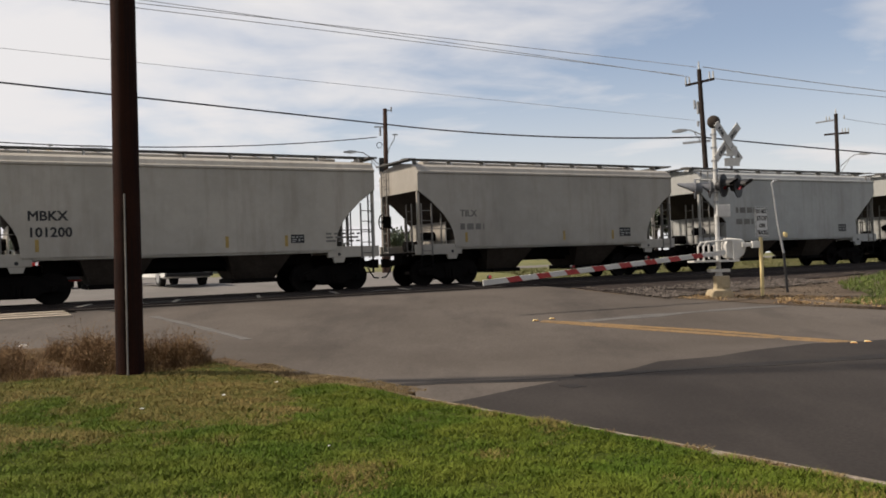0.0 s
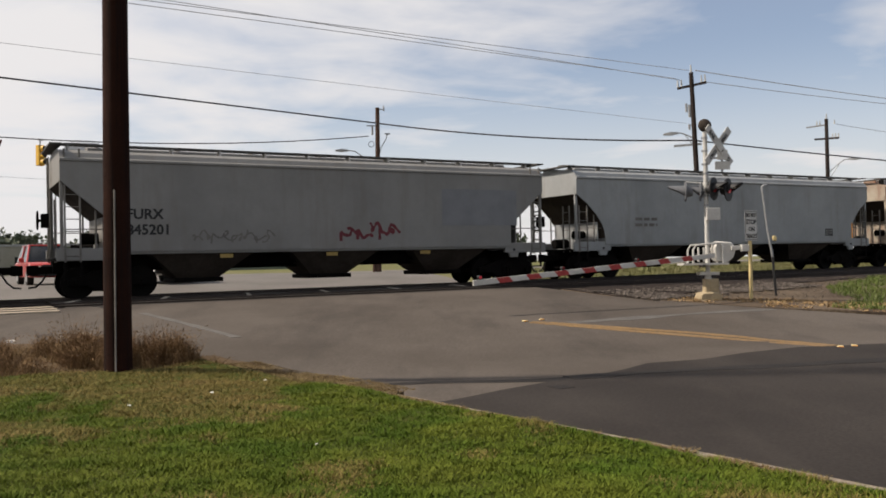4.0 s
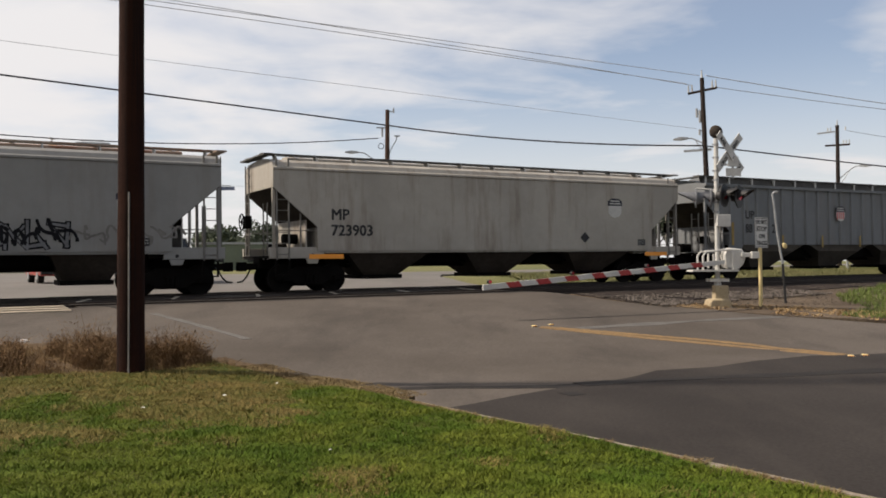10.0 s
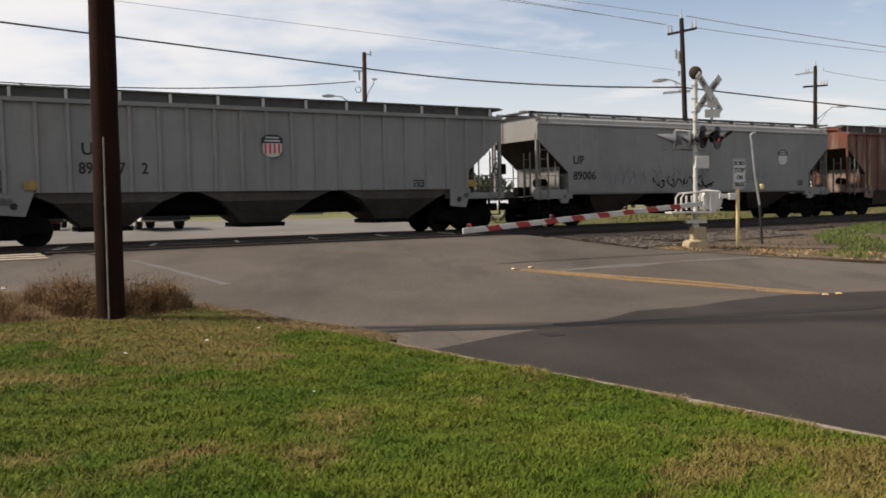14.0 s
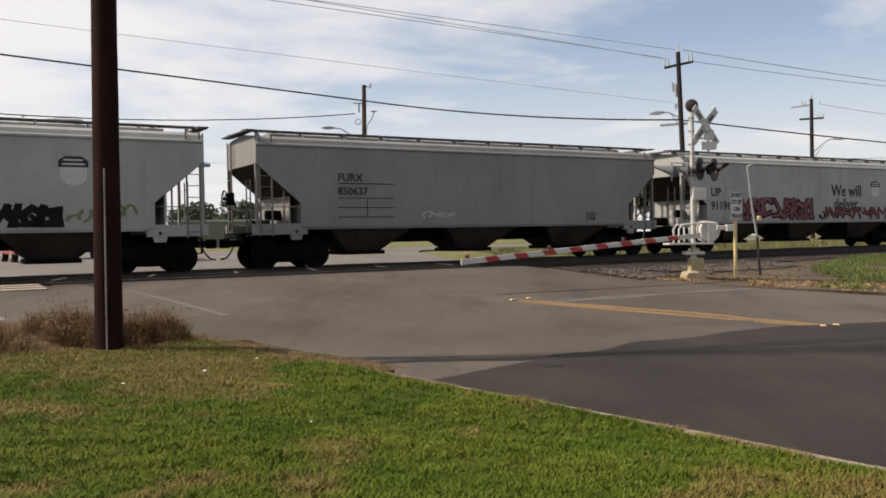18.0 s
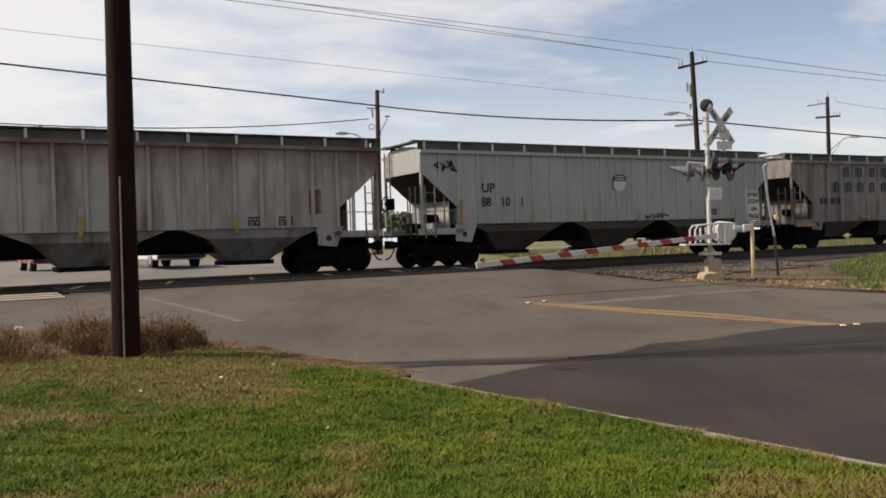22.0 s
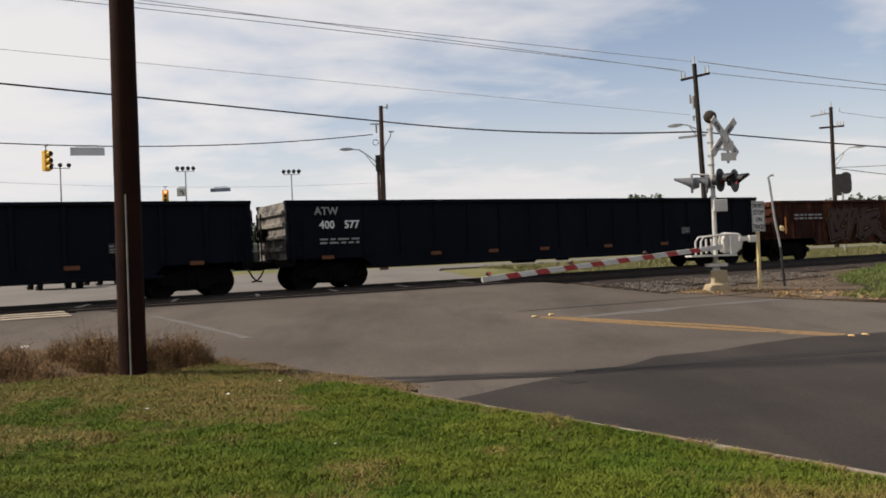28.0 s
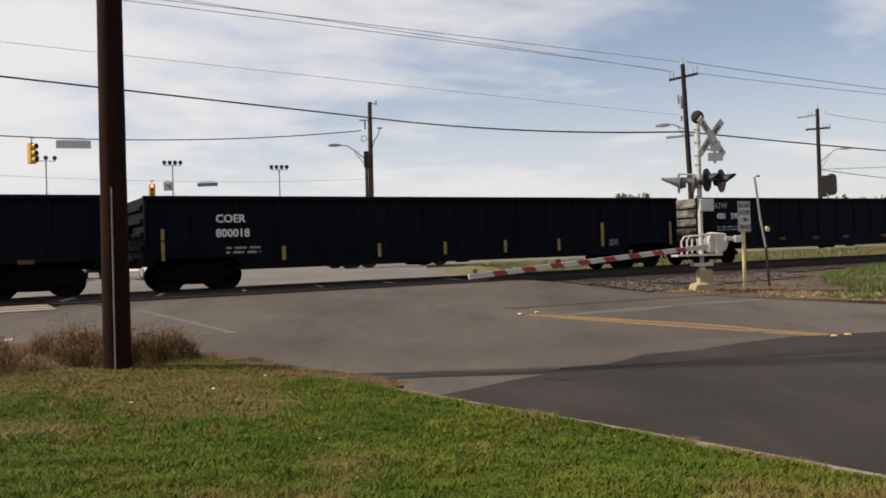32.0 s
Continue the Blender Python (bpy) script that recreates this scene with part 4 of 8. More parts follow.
# -- running gear, shared by all cars --
def wheelset_mesh():
    g = Geo()
    for sgn in (-1, 1):
        g.tube([(0, sgn * 0.665, 0), (0, sgn * 0.69, 0)], 0.487, 28)
        g.tube([(0, sgn * 0.69, 0), (0, sgn * 0.80, 0)], 0.457, 28)
        g.tube([(0, sgn * 0.80, 0), (0, sgn * 0.83, 0)], 0.12, 14)
    g.tube([(0, -0.95, 0), (0, 0.95, 0)], 0.075, 10)
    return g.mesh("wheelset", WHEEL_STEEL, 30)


def truck_mesh():
    """Bolster, two cast side frames with springs."""
    g = Geo()
    frame_ = [(-1.18, 0.56), (-1.18, 0.36), (-0.62, 0.36), (-0.42, 0.22), (0.42, 0.22), (0.62, 0.36), (1.18, 0.36), (1.18, 0.56), (0.78, 0.66), (0.42, 0.84), (-0.42, 0.84), (-0.78, 0.66)]
    for y in (-1.06, 0.92):
        g.prism(frame_, y, y + 0.14)
        for x in (-0.14, 0.0, 0.14):
            g.tube([(x, y + 0.07 + (-0.10 if y < 0 else 0.10), 0.27), (x, y + 0.07 + (-0.10 if y < 0 else 0.10), 0.56)], 0.058, 8)
        for x in (-0.89, 0.89):
            yy = y - 0.10 if y < 0 else y + 0.14
            g.tube([(x, yy, 0.46), (x, yy + 0.10, 0.46)], 0.10, 12)
        g.box(-0.24, 0.24, y - 0.04, y + 0.18, 0.56, 0.68)
    g.box(-0.17, 0.17, -1.0, 1.0, 0.52, 0.80)
    g.tube([(0, 0, 0.78), (0, 0, 0.95)], 0.2, 14)
    for x in (-0.3, 0.3):
        g.box(x - 0.05, x + 0.05, -0.8, 0.8, 0.34, 0.46)
    # brake beams, rods and spring plank low between the wheels
    for x in (-0.42, 0.42):
        g.prism([(x - 0.09, 0.20), (x + 0.09, 0.20), (x + 0.06, 0.44), (x - 0.06, 0.44)], -0.78, 0.78)
        for y in (-0.72, 0.72):
            g.box(min(x * 0.9, x * 1.25), max(x * 0.9, x * 1.25), y - 0.06, y + 0.06, 0.24, 0.62)
    g.box(-0.34, 0.34, -0.98, 0.98, 0.20, 0.30)
    g.tube([(-1.2, -0.35, 0.30), (1.2, -0.35, 0.24)], 0.03, 6)
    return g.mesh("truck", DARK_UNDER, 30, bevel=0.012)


WHEELSET, TRUCK = wheelset_mesh(), truck_mesh()


def coupler_mesh():
    g = Geo()
    g.box(-0.5, 0.15, -0.10, 0.10, 0.74, 0.96)
    g.prism([(-0.78, -0.14), (-0.78, 0.02), (-0.66, 0.16), (-0.46, 0.13), (-0.46, -0.13), (-0.62, -0.20)], 0.70, 1.0, "z")
    return g.mesh("coupler", DARK_UNDER, 30, bevel=0.015)


def hose_mesh():
    g = Geo()
    g.tube([(-0.05, 0.28, 0.86), (-0.22, 0.30, 0.74), (-0.34, 0.27, 0.52), (-0.52, 0.16, 0.36), (-0.72, 0.05, 0.34)], 0.028, 8)
    return g.mesh("air_hose", RUBBER, 60)


COUPLER, HOSE = coupler_mesh(), hose_mesh()


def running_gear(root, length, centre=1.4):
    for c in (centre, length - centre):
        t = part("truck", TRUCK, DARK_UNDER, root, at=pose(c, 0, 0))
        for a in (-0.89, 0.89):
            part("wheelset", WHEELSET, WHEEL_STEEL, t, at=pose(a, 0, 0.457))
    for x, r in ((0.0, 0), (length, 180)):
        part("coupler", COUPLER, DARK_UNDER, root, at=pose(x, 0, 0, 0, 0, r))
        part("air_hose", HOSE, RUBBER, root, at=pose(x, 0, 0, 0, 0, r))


def ladder(n_, rise, wide=0.40, x=0.0):
    g = Geo()
    for a in (0, wide):
        g.box(a - 0.025, a + 0.025, -0.035, 0.0, 0, n_ * rise + 0.08)
    for i in range(n_):
        g.tube([(0, -0.03, rise * (i + 0.5)), (wide, -0.03, rise * (i + 0.5))], 0.014, 6)
    return g


def brake_wheel_mesh():
    g = Geo()
    pts = [(0, 0.27 * math.cos(t), 0.27 * math.sin(t)) for t in [2 * math.pi * k / 20 for k in range(21)]]
    g.tube(pts, 0.022, 6, cap=False)
    for k in range(5):
        t = 2 * math.pi * k / 5
        g.tube([(0, 0, 0), (0, 0.27 * math.cos(t), 0.27 * math.sin(t))], 0.014, 5)
    g.tube([(-0.03, 0, 0), (0.18, 0, 0)], 0.045, 10)
    g.box(0.10, 0.30, -0.16, 0.16, -0.22, 0.20)
    return g.mesh("brake_wheel", DARK_UNDER, 40)


BRAKE_WHEEL = brake_wheel_mesh()


def hopper(off, pitch, style, bays, m, label, arch=False, eave=4.1, under=None, m_end=None, m_top=None):
    """A covered hopper car. Its near left corner stands at the origin; x runs along the train, -y faces the road."""
    L = pitch - 1.65
    root = thing("covered_hopper_car", label, "hopper car", group="cars of the freight train")
    under = under or (BAY_SHADE if style == "smooth" else BAY_SHADE_PALE)
    half = 1.54 if style == "smooth" else 1.45
    if style == "smooth":
        sec = [(half, 2.6), (half, eave - 0.17), (half + 0.04, eave - 0.15), (half + 0.04, eave - 0.09), (half - 0.03, eave - 0.05), (half - 0.12, eave + 0.09), (half - 0.36, eave + 0.19), (0.75, eave + 0.25), (0.0, eave + 0.29)]
    else:
        sec = [(half, 2.6), (half, eave), (half - 0.06, eave + 0.05), (0.75, eave + 0.22), (0.0, eave + 0.26)]
    base, knee, top = (1.34 if style == "smooth" else 1.26 if bays == 2 else 1.52), 2.12, eave - 0.72
    reach = 1.48
    if arch == "step":
        left = [(0, eave - 0.42), (0.36, eave - 0.425), (0.364, 3.12), (0.86, 3.06), (1.28, 2.60), (1.32, 2.45)]
    elif arch:
        left = [(0, eave - 0.76), (0.53, eave - 1.14), (0.99, eave - 1.58), (1.24, eave - 1.92), (1.36, 1.92), (1.42, 1.62)]
    else:
        left = [(0, top), (reach * 0.5, (top + knee) / 2), (reach, knee)]
    top, edge_x = left[0][1], left[-1][0]

    def slope_at(k):
        for (xa, za), (xb, zb) in zip(left, left[1:]):
            if xa <= k <= xb:
                return za + (zb - za) * (k - xa) / (xb - xa)
        return left[-1][1]

    left += [(edge_x + 0.004, base)]
    stations = left + [(L - x, z) for x, z in left[::-1]]
    rings = []
    for x, zb in stations:
        ring = [(x, -half, zb)] + [(x, -a, max(b, zb)) for a, b in sec[:-1]] + [(x, 0, sec[-1][1])] + [(x, a, max(b, zb)) for a, b in sec[-2::-1]] + [(x, half, zb)]
        rings.append(ring)
    part("body", Geo().loft(rings), m, root, smooth=16)
    # sooty sheet over the end slopes; their underside shade is put into its colour
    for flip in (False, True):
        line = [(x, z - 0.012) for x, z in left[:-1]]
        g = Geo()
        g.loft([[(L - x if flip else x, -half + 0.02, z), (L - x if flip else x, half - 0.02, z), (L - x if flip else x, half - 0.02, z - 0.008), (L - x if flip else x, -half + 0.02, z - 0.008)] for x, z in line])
        part("slope_sheet", g, SOOT_SHADE, root, smooth=28)
    # end bulkheads stand behind the slope
    for x0, x1 in ((1.13, 1.17), (L - 1.17, L - 1.13)):
        part("end_web", Geo().box(x0, x1, -1.38, 1.38, 1.2, slope_at(1.17) - 0.03), m, root)
    if arch == "step":
        for x in (0.12, L - 0.30):
            part("slope_box", Geo().box(x, x + 0.18, -1.5, 1.5, 3.15, 3.70), SOOT_SHADE, root, bevel=0.01)
    for y in (-1, 1):
        yy = sorted((y * 1.36, y * 1.50))
        if style == "smooth":
            part("side_sill", Geo().box(1.72, L - 1.72, *yy, 1.26, 1.46), m, root, bevel=0.012)
        for x0, x1 in ((-0.12, 1.72), (L - 1.72, L + 0.12)):
            part("end_sill_plate", Geo().box(x0, x1, *yy, 1.10 if style == "smooth" else 1.16, 1.46 if style == "smooth" else 1.38), m, root, bevel=0.012)
            if style == "smooth":
                jx = x0 + 1.45 if x0 < 1 else x1 - 1.45
                part("jacking_pad", Geo().prism([(jx - 0.22, 1.10), (jx - 0.16, 0.93), (jx + 0.16, 0.93), (jx + 0.22, 1.10)], *sorted((y * 1.40, y * 1.49))), m, root)
                part("jacking_hole", Geo().tube([(jx, y * 1.505, 1.20), (jx, y * 1.48, 1.20)], 0.055, 12), BLACK, root)
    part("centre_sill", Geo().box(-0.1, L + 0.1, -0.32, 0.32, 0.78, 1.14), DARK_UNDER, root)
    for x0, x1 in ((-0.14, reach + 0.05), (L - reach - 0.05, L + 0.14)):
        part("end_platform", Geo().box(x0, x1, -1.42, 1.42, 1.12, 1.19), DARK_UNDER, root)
    for x, sg in ((0, 1), (L, -1)):
        for y in (-1, 1):
            part("corner_post", Geo().box(min(x, x + sg * 0.09), max(x, x + sg * 0.09), min(y * 1.37, y * 1.46), max(y * 1.37, y * 1.46), 1.19, top + 0.25), m, root)
            k = 0.95
            zz = slope_at(k)
            part("stay", Geo().tube([(x + sg * k, y * 1.40, 1.19), (x + sg * k, y * 1.40, zz + 0.05)], 0.03, 6), SHADED_STEEL, root)
            part("handrail", Geo().tube([(x + sg * 0.05, y * 1.44, 2.0), (x + sg * (reach - 0.05), y * 1.44, 2.0)], 0.016, 6), SHADED_STEEL, root)
        y0 = -1.47 if sg > 0 else -1.47
        part("side_ladder", ladder(9 if style == "smooth" and not arch else 5, 0.35).mesh("side_ladder", SHADED_STEEL), SHADED_STEEL, root, at=pose(x + (0.12 if sg > 0 else -0.52), -1.49, 1.06))
        part("end_ladder", ladder(9, 0.35).mesh("end_ladder", SHADED_STEEL), SHADED_STEEL, root, at=pose(x - sg * 0.06, sg * 1.2, 1.06, 0, 0, -90 * sg))
        part("end_ladder", ladder(5, 0.35).mesh("end_ladder", SHADED_STEEL), SHADED_STEEL, root, at=pose(x - sg * 0.06, -sg * 0.75, 1.06, 0, 0, -90 * sg))
        part("side_step", Geo().box(x + sg * 0.1 - 0.03, x + sg * 0.1 + 0.03, -1.48, -1.44, 0.55, 1.2).box(x + sg * 0.55 - 0.03, x + sg * 0.55 + 0.03, -1.48, -1.44, 0.55, 1.2)
             .box(min(x + sg * 0.1, x + sg * 0.55), max(x + sg * 0.1, x + sg * 0.55), -1.5, -1.42, 0.55, 0.59).box(min(x + sg * 0.1, x + sg * 0.55), max(x + sg * 0.1, x + sg * 0.55), -1.5, -1.42, 0.85, 0.88), DARK_UNDER, root)
    part("brake_wheel", BRAKE_WHEEL, DARK_UNDER, root, at=pose(-0.42, 0.55, 2.35))
    part("brake_cylinder", Geo().tube([(0.65, -0.5, 1.75), (1.2, -0.5, 1.75)], 0.17, 12), DARK_UNDER, root)
    part("air_reservoir", Geo().tube([(0.5, 0.6, 1.42), (1.3, 0.6, 1.42)], 0.2, 12), DARK_UNDER, root)
    # roof
    z = eave + 0.42
    lap = 0.17 if style == "smooth" else 0.14
    if style == "ribbed":
        # coaming in dark grating colour, which stands for the shade under the walk
        for y in (-1, 1):
            part("hatch_coaming", Geo().box(0.15, L - 0.15, *sorted((y * 1.02, y * 1.16)), eave + 0.02, eave + 0.34), GRATING, root)
    for y in ((-0.95, 0.62) if style == "smooth" else (-1.26, 0.93)):
        part("roof_walk", Geo().box(-lap, L + lap, y, y + 0.33, z - 0.05, z), m_top or GRATING, root)
        for k in range(int(L / 1.45) + 1):
            x = 0.3 + k * (L - 0.6) / int(L / 1.45)
            part("walk_bracket", BRACKETS[style, y < 0, eave], BRACKET_PAINT, root, at=pose(x, 0, 0))
    part("hatch_trough", Geo().prism([(-0.36, eave + 0.2), (0.36, eave + 0.2), (0.33, eave + 0.38), (0.12, eave + 0.43), (-0.12, eave + 0.43), (-0.33, eave + 0.38)], 0.9, L - 0.9, "x"), m_top or m, root)
    for k in range(int(L / 2.2)):
        x = 1.2 + k * (L - 2.4) / max(1, int(L / 2.2) - 1)
        part("hatch_bar", Geo().box(x - 0.04, x + 0.04, -0.42, 0.42, eave + 0.43, eave + 0.48), DARK_UNDER, root)
    for x in (0.1 - lap, L - 0.1 + lap):
        part("cross_walk", Geo().box(x - 0.16, x + 0.16, -1.35, 1.35, z - 0.09, z - 0.045), m_top or GRATING, root)
    # hoppers
    x0, x1 = reach + 0.35, L - reach - 0.35
    w = (x1 - x0) / bays
    # near-black box added to stand for the shade between the bays
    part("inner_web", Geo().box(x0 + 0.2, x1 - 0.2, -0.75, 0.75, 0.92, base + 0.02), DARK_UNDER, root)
    for b in range(bays):
        c = x0 + w * (b + 0.5)
        hw = w / 2 - 0.04
        hm = min(hw, 1.0 if bays == 2 and style == "smooth" else 1.5)
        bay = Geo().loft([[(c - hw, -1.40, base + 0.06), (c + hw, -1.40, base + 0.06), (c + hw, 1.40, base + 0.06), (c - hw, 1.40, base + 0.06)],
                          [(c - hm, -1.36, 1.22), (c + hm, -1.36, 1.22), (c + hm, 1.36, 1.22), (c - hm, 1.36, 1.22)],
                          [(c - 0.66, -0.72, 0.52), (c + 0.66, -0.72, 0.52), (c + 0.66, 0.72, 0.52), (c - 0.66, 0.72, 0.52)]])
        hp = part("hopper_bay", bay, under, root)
        part("outlet_gate", Geo().box(c - 0.74, c + 0.74, -0.86, 0.86, 0.38, 0.52).tube([(c - 0.5, -0.95, 0.45), (c - 0.5, 0.95, 0.45)], 0.05, 8).tube([(c + 0.5, -0.95, 0.45), (c + 0.5, 0.95, 0.45)], 0.05, 8), DARK_UNDER, hp)
    if style == "ribbed":
        n_ = 10 if bays == 2 else 19
        first = 1.62 if bays == 2 else 1.52
        rib = Geo().prism([(-0.075, -0.02), (-0.045, -0.10), (0.045, -0.10), (0.075, -0.02)], base, eave - 0.02, "z").mesh("side_rib", m, 20)
        for k in range(n_):
            x = first + k * (L - 2 * first) / (n_ - 1)
            for r in (0, 180):
                part("side_rib", rib, m, root, at=pose(x, -1.43 if r == 0 else 1.43, 0, 0, 0, r))
        for x in (0.75, L - 0.75):
            for r in (0, 180):
                g = Geo().prism([(-0.06, -0.02), (-0.04, -0.09), (0.04, -0.09), (0.06, -0.02)], top + (knee - top) * 0.75 / reach, eave - 0.02, "z")
                part("side_rib", g, m, root, at=pose(x, -1.43 if r == 0 else 1.43, 0, 0, 0, r))
        for y in (-1, 1):
            part("top_chord", Geo().box(-0.02, L + 0.02, min(y * 1.42, y * 1.56), max(y * 1.42, y * 1.56), eave - 0.06, eave + 0.06), m, root)
        for x in (reach + 0.32, L - reach - 0.32):
            part("jacking_plate", Geo().prism([(x - 0.45, 1.36), (x - 0.45, 0.92), (x + 0.2, 0.86), (x + 0.45, 1.52), (x - 0.45, 1.52)], -1.50, -1.46), m, root)
            part("jacking_hole", Geo().tube([(x - 0.08, -1.506, 1.15), (x - 0.08, -1.49, 1.15)], 0.10, 14), BLACK, root)
    running_gear(root, L)
    CARS.append((root, off))
    return root, L


def bracket(style, near, eave):
    g = Geo()
    y = -0.79 if near else 0.79
    yo = -1.22 if near else 1.22
    if style == "ribbed":
        g.box(-0.04, 0.04, yo - 0.035, yo + 0.035, eave + 0.02, eave + 0.40)
        g.box(-0.03, 0.03, min(yo, y), max(yo, y), eave + 0.33, eave + 0.37)
        return g
    g.tube([(0, yo, eave + 0.05), (0, y, eave + 0.37)], 0.028, 5)
    g.box(-0.025, 0.025, min(y - 0.14, y + 0.14), max(y - 0.14, y + 0.14), eave + 0.2, eave + 0.37)
    return g


CARS = []
# dark steel: soot, and on the end slopes the shade of their underside
SOOT_SHADE = surface("sooty and shaded steel", (0.040, 0.032, 0.026), (0.060, 0.049, 0.040), (0.022, 0.018, 0.015), big=1.2, fine=12, rough=0.85, spec=0.08)
# Bay colours hold grime plus the shade that falls beneath the car body.
BAY_SHADE = surface("grimy shaded hopper steel", (0.030, 0.0235, 0.019), (0.047, 0.038, 0.031), (0.015, 0.012, 0.010), big=0.8, fine=10, rough=0.85, spec=0.08)
BAY_SHADE_PALE = surface("paler shaded hopper steel", (0.062, 0.054, 0.046), (0.09, 0.08, 0.069), (0.03, 0.025, 0.021), big=0.8, fine=10, rough=0.85, spec=0.08)
# ladders and rails: dirt and the shade of the car's side darken this colour
SHADED_STEEL = surface("dirty shaded ladder steel", (0.11, 0.105, 0.095), (0.17, 0.16, 0.145), (0.06, 0.055, 0.05), big=3, fine=25, rough=0.7)
GRATING = surface("dark walkway grating", (0.055, 0.053, 0.050), (0.085, 0.082, 0.077), (0.032, 0.03, 0.028), big=2, fine=30, rough=0.75)
BRACKET_PAINT = surface("bracket steel", (0.36, 0.355, 0.34), (0.43, 0.425, 0.41), (0.24, 0.225, 0.21), big=3, fine=30, rough=0.6)
BRACKETS = {(s_, n_, e_): bracket(s_, n_, e_).mesh("walk_bracket", BRACKET_PAINT, 30) for s_ in ("smooth", "ribbed") for n_ in (True, False) for e_ in (4.1, 4.0, 4.2)}


def gondola(off, pitch, m, label, high=2.8, low=0.82, ribs=18, belly=False, end_m=None, rib_depth=0.07):
    """An open-top gondola car."""
    L = pitch - 1.15
    root = thing("gondola_car", label, "gondola car", group="cars of the freight train")
    floor = 1.12
    for y in (-1, 1):
        yy = sorted((y * 1.38, y * 1.44))
        bottom = [(0, floor - 0.1), (2.7, floor - 0.12), (3.05, low), (L - 3.05, low), (L - 2.7, floor - 0.12), (L, floor - 0.1)]
        if belly:
            bottom = [(0, floor), (2.3, floor - 0.05), (4.3, low), (L - 4.3, low), (L - 2.3, floor - 0.05), (L, floor)]
        part("side_wall", Geo().prism(bottom + [(L, high), (0, high)], yy[0], yy[1]), m, root)
        ch = sorted((y * 1.36, y * 1.555))
        part("top_chord", Geo().box(-0.02, L + 0.02, ch[0], ch[1], high - 0.02, high + 0.10), m, root, bevel=0.015)
        part("bottom_chord", Geo().box(4.3 if belly else 2.7, L - (4.3 if belly else 2.7), *sorted((y * 1.40, y * 1.54)), low + 0.0, low + 0.10), m, root, bevel=0.012)
    rib = Geo().prism([(-0.08, 0), (-0.05, -rib_depth), (0.05, -rib_depth), (0.08, 0)], floor - 0.06, high - 0.02, "z").mesh("side_rib", m, 20)
    for k in range(ribs):
        x = 0.06 + k * (L - 0.12) / (ribs - 1)
        for r in (0, 180):
            part("side_rib", rib, m, root, at=pose(x, -1.44 if r == 0 else 1.44, 0, 0, 0, r))
    part("floor_deck", Geo().box(0.05, L - 0.05, -1.40, 1.40, floor - 0.1, floor), m, root)
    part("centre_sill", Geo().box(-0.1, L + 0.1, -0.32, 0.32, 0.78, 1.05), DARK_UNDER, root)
    for x, sg in ((0, 1), (L, -1)):
        xs = sorted((x, x + sg * 0.08))
        part("end_wall", Geo().box(*xs, -1.38, 1.38, floor - 0.1, high + 0.06), end_m or m, root)
        for z in (1.35, 1.75, 2.15, 2.55):
            if z < high - 0.1:
                part("end_rib", Geo().prism([(0, z - 0.09), (-sg * 0.09, z - 0.05), (-sg * 0.09, z + 0.05), (0, z + 0.09)], -1.34, 1.34).mesh("end_rib", end_m or m, 20), m, root, at=pose(x, 0, 0))
        part("side_ladder", ladder(4, 0.4).mesh("side_ladder", m), m, root, at=pose(x + (0.18 if sg > 0 else -0.58), -1.56, 0.95))
        part("end_ladder", ladder(4, 0.4).mesh("end_ladder", m), m, root, at=pose(x - sg * 0.10, sg * 1.2, 0.95, 0, 0, -90 * sg))
        part("end_sill", Geo().box(*sorted((x - sg * 0.05, x + sg * 0.3)), -1.42, 1.42, 0.78, floor - 0.1), DARK_UNDER, root)
    for k in range(5):
        x = 4.2 + k * (L - 8.4) / 4
        part("cross_bearer", Geo().box(x - 0.1, x + 0.1, -1.36, 1.36, 0.80, 1.02), DARK_UNDER, root)
    part("brake_wheel", BRAKE_WHEEL, DARK_UNDER, root, at=pose(-0.32, 0.55, 1.9) if ribs % 2 else pose(L + 0.32, 0.55, 1.9, 0, 0, 180))
    part("brake_reservoir", Geo().tube([(L * 0.42, -0.75, 0.72), (L * 0.42 + 0.95, -0.75, 0.72)], 0.2, 12), DARK_UNDER, root)
    part("brake_reservoir", Geo().tube([(L * 0.5 + 0.3, -0.8, 0.70), (L * 0.5 + 0.8, -0.8, 0.70)], 0.16, 12), DARK_UNDER, root)
    running_gear(root, L, 1.75)
    CARS.append((root, off))
    return root, L


def travelled(t):
    return 20.45 * t + 0.0265 * t * t


FADED_YELLOW = surface("faded yellow stripe", (0.24, 0.165, 0.05), (0.33, 0.23, 0.07), (0.15, 0.11, 0.05), big=4, fine=25, rough=0.7)
C_CREAM, C_WARM, C_COOL, C_GREY = (0.345, 0.318, 0.272), (0.305, 0.283, 0.248), (0.262, 0.274, 0.278), (0.205, 0.203, 0.194)
TAN = surface("tan lettering shadow", (0.105, 0.098, 0.09), (0.15, 0.14, 0.128), rough=0.6)
WHITE_TEXT = surface("white lettering", (0.62, 0.62, 0.60), (0.7, 0.7, 0.68), (0.45, 0.45, 0.43), big=4, fine=30, rough=0.6)


def marks(root, word, number, x, z1, z2, h=0.36, m=None, y=-1.546, nx=None):
    """Reporting mark over the car's number."""
    m = m or BLACK
    if word:
        lettering(root, word, x, z1, h, m, y)
    if number:
        lettering(root, number, nx if nx is not None else x, z2, h, m, y)


def stripes(root, xs, z0, z1, m, w=0.10, y=-1.546, label="yellow reflective stripe"):
    if y == -1.51:
        z0, z1 = z0 - 0.17, z1 - 0.17
    for x in xs:
        decal("reflector_stripe", root, [(x, x + w, z0, z1)], m, label, y=y)


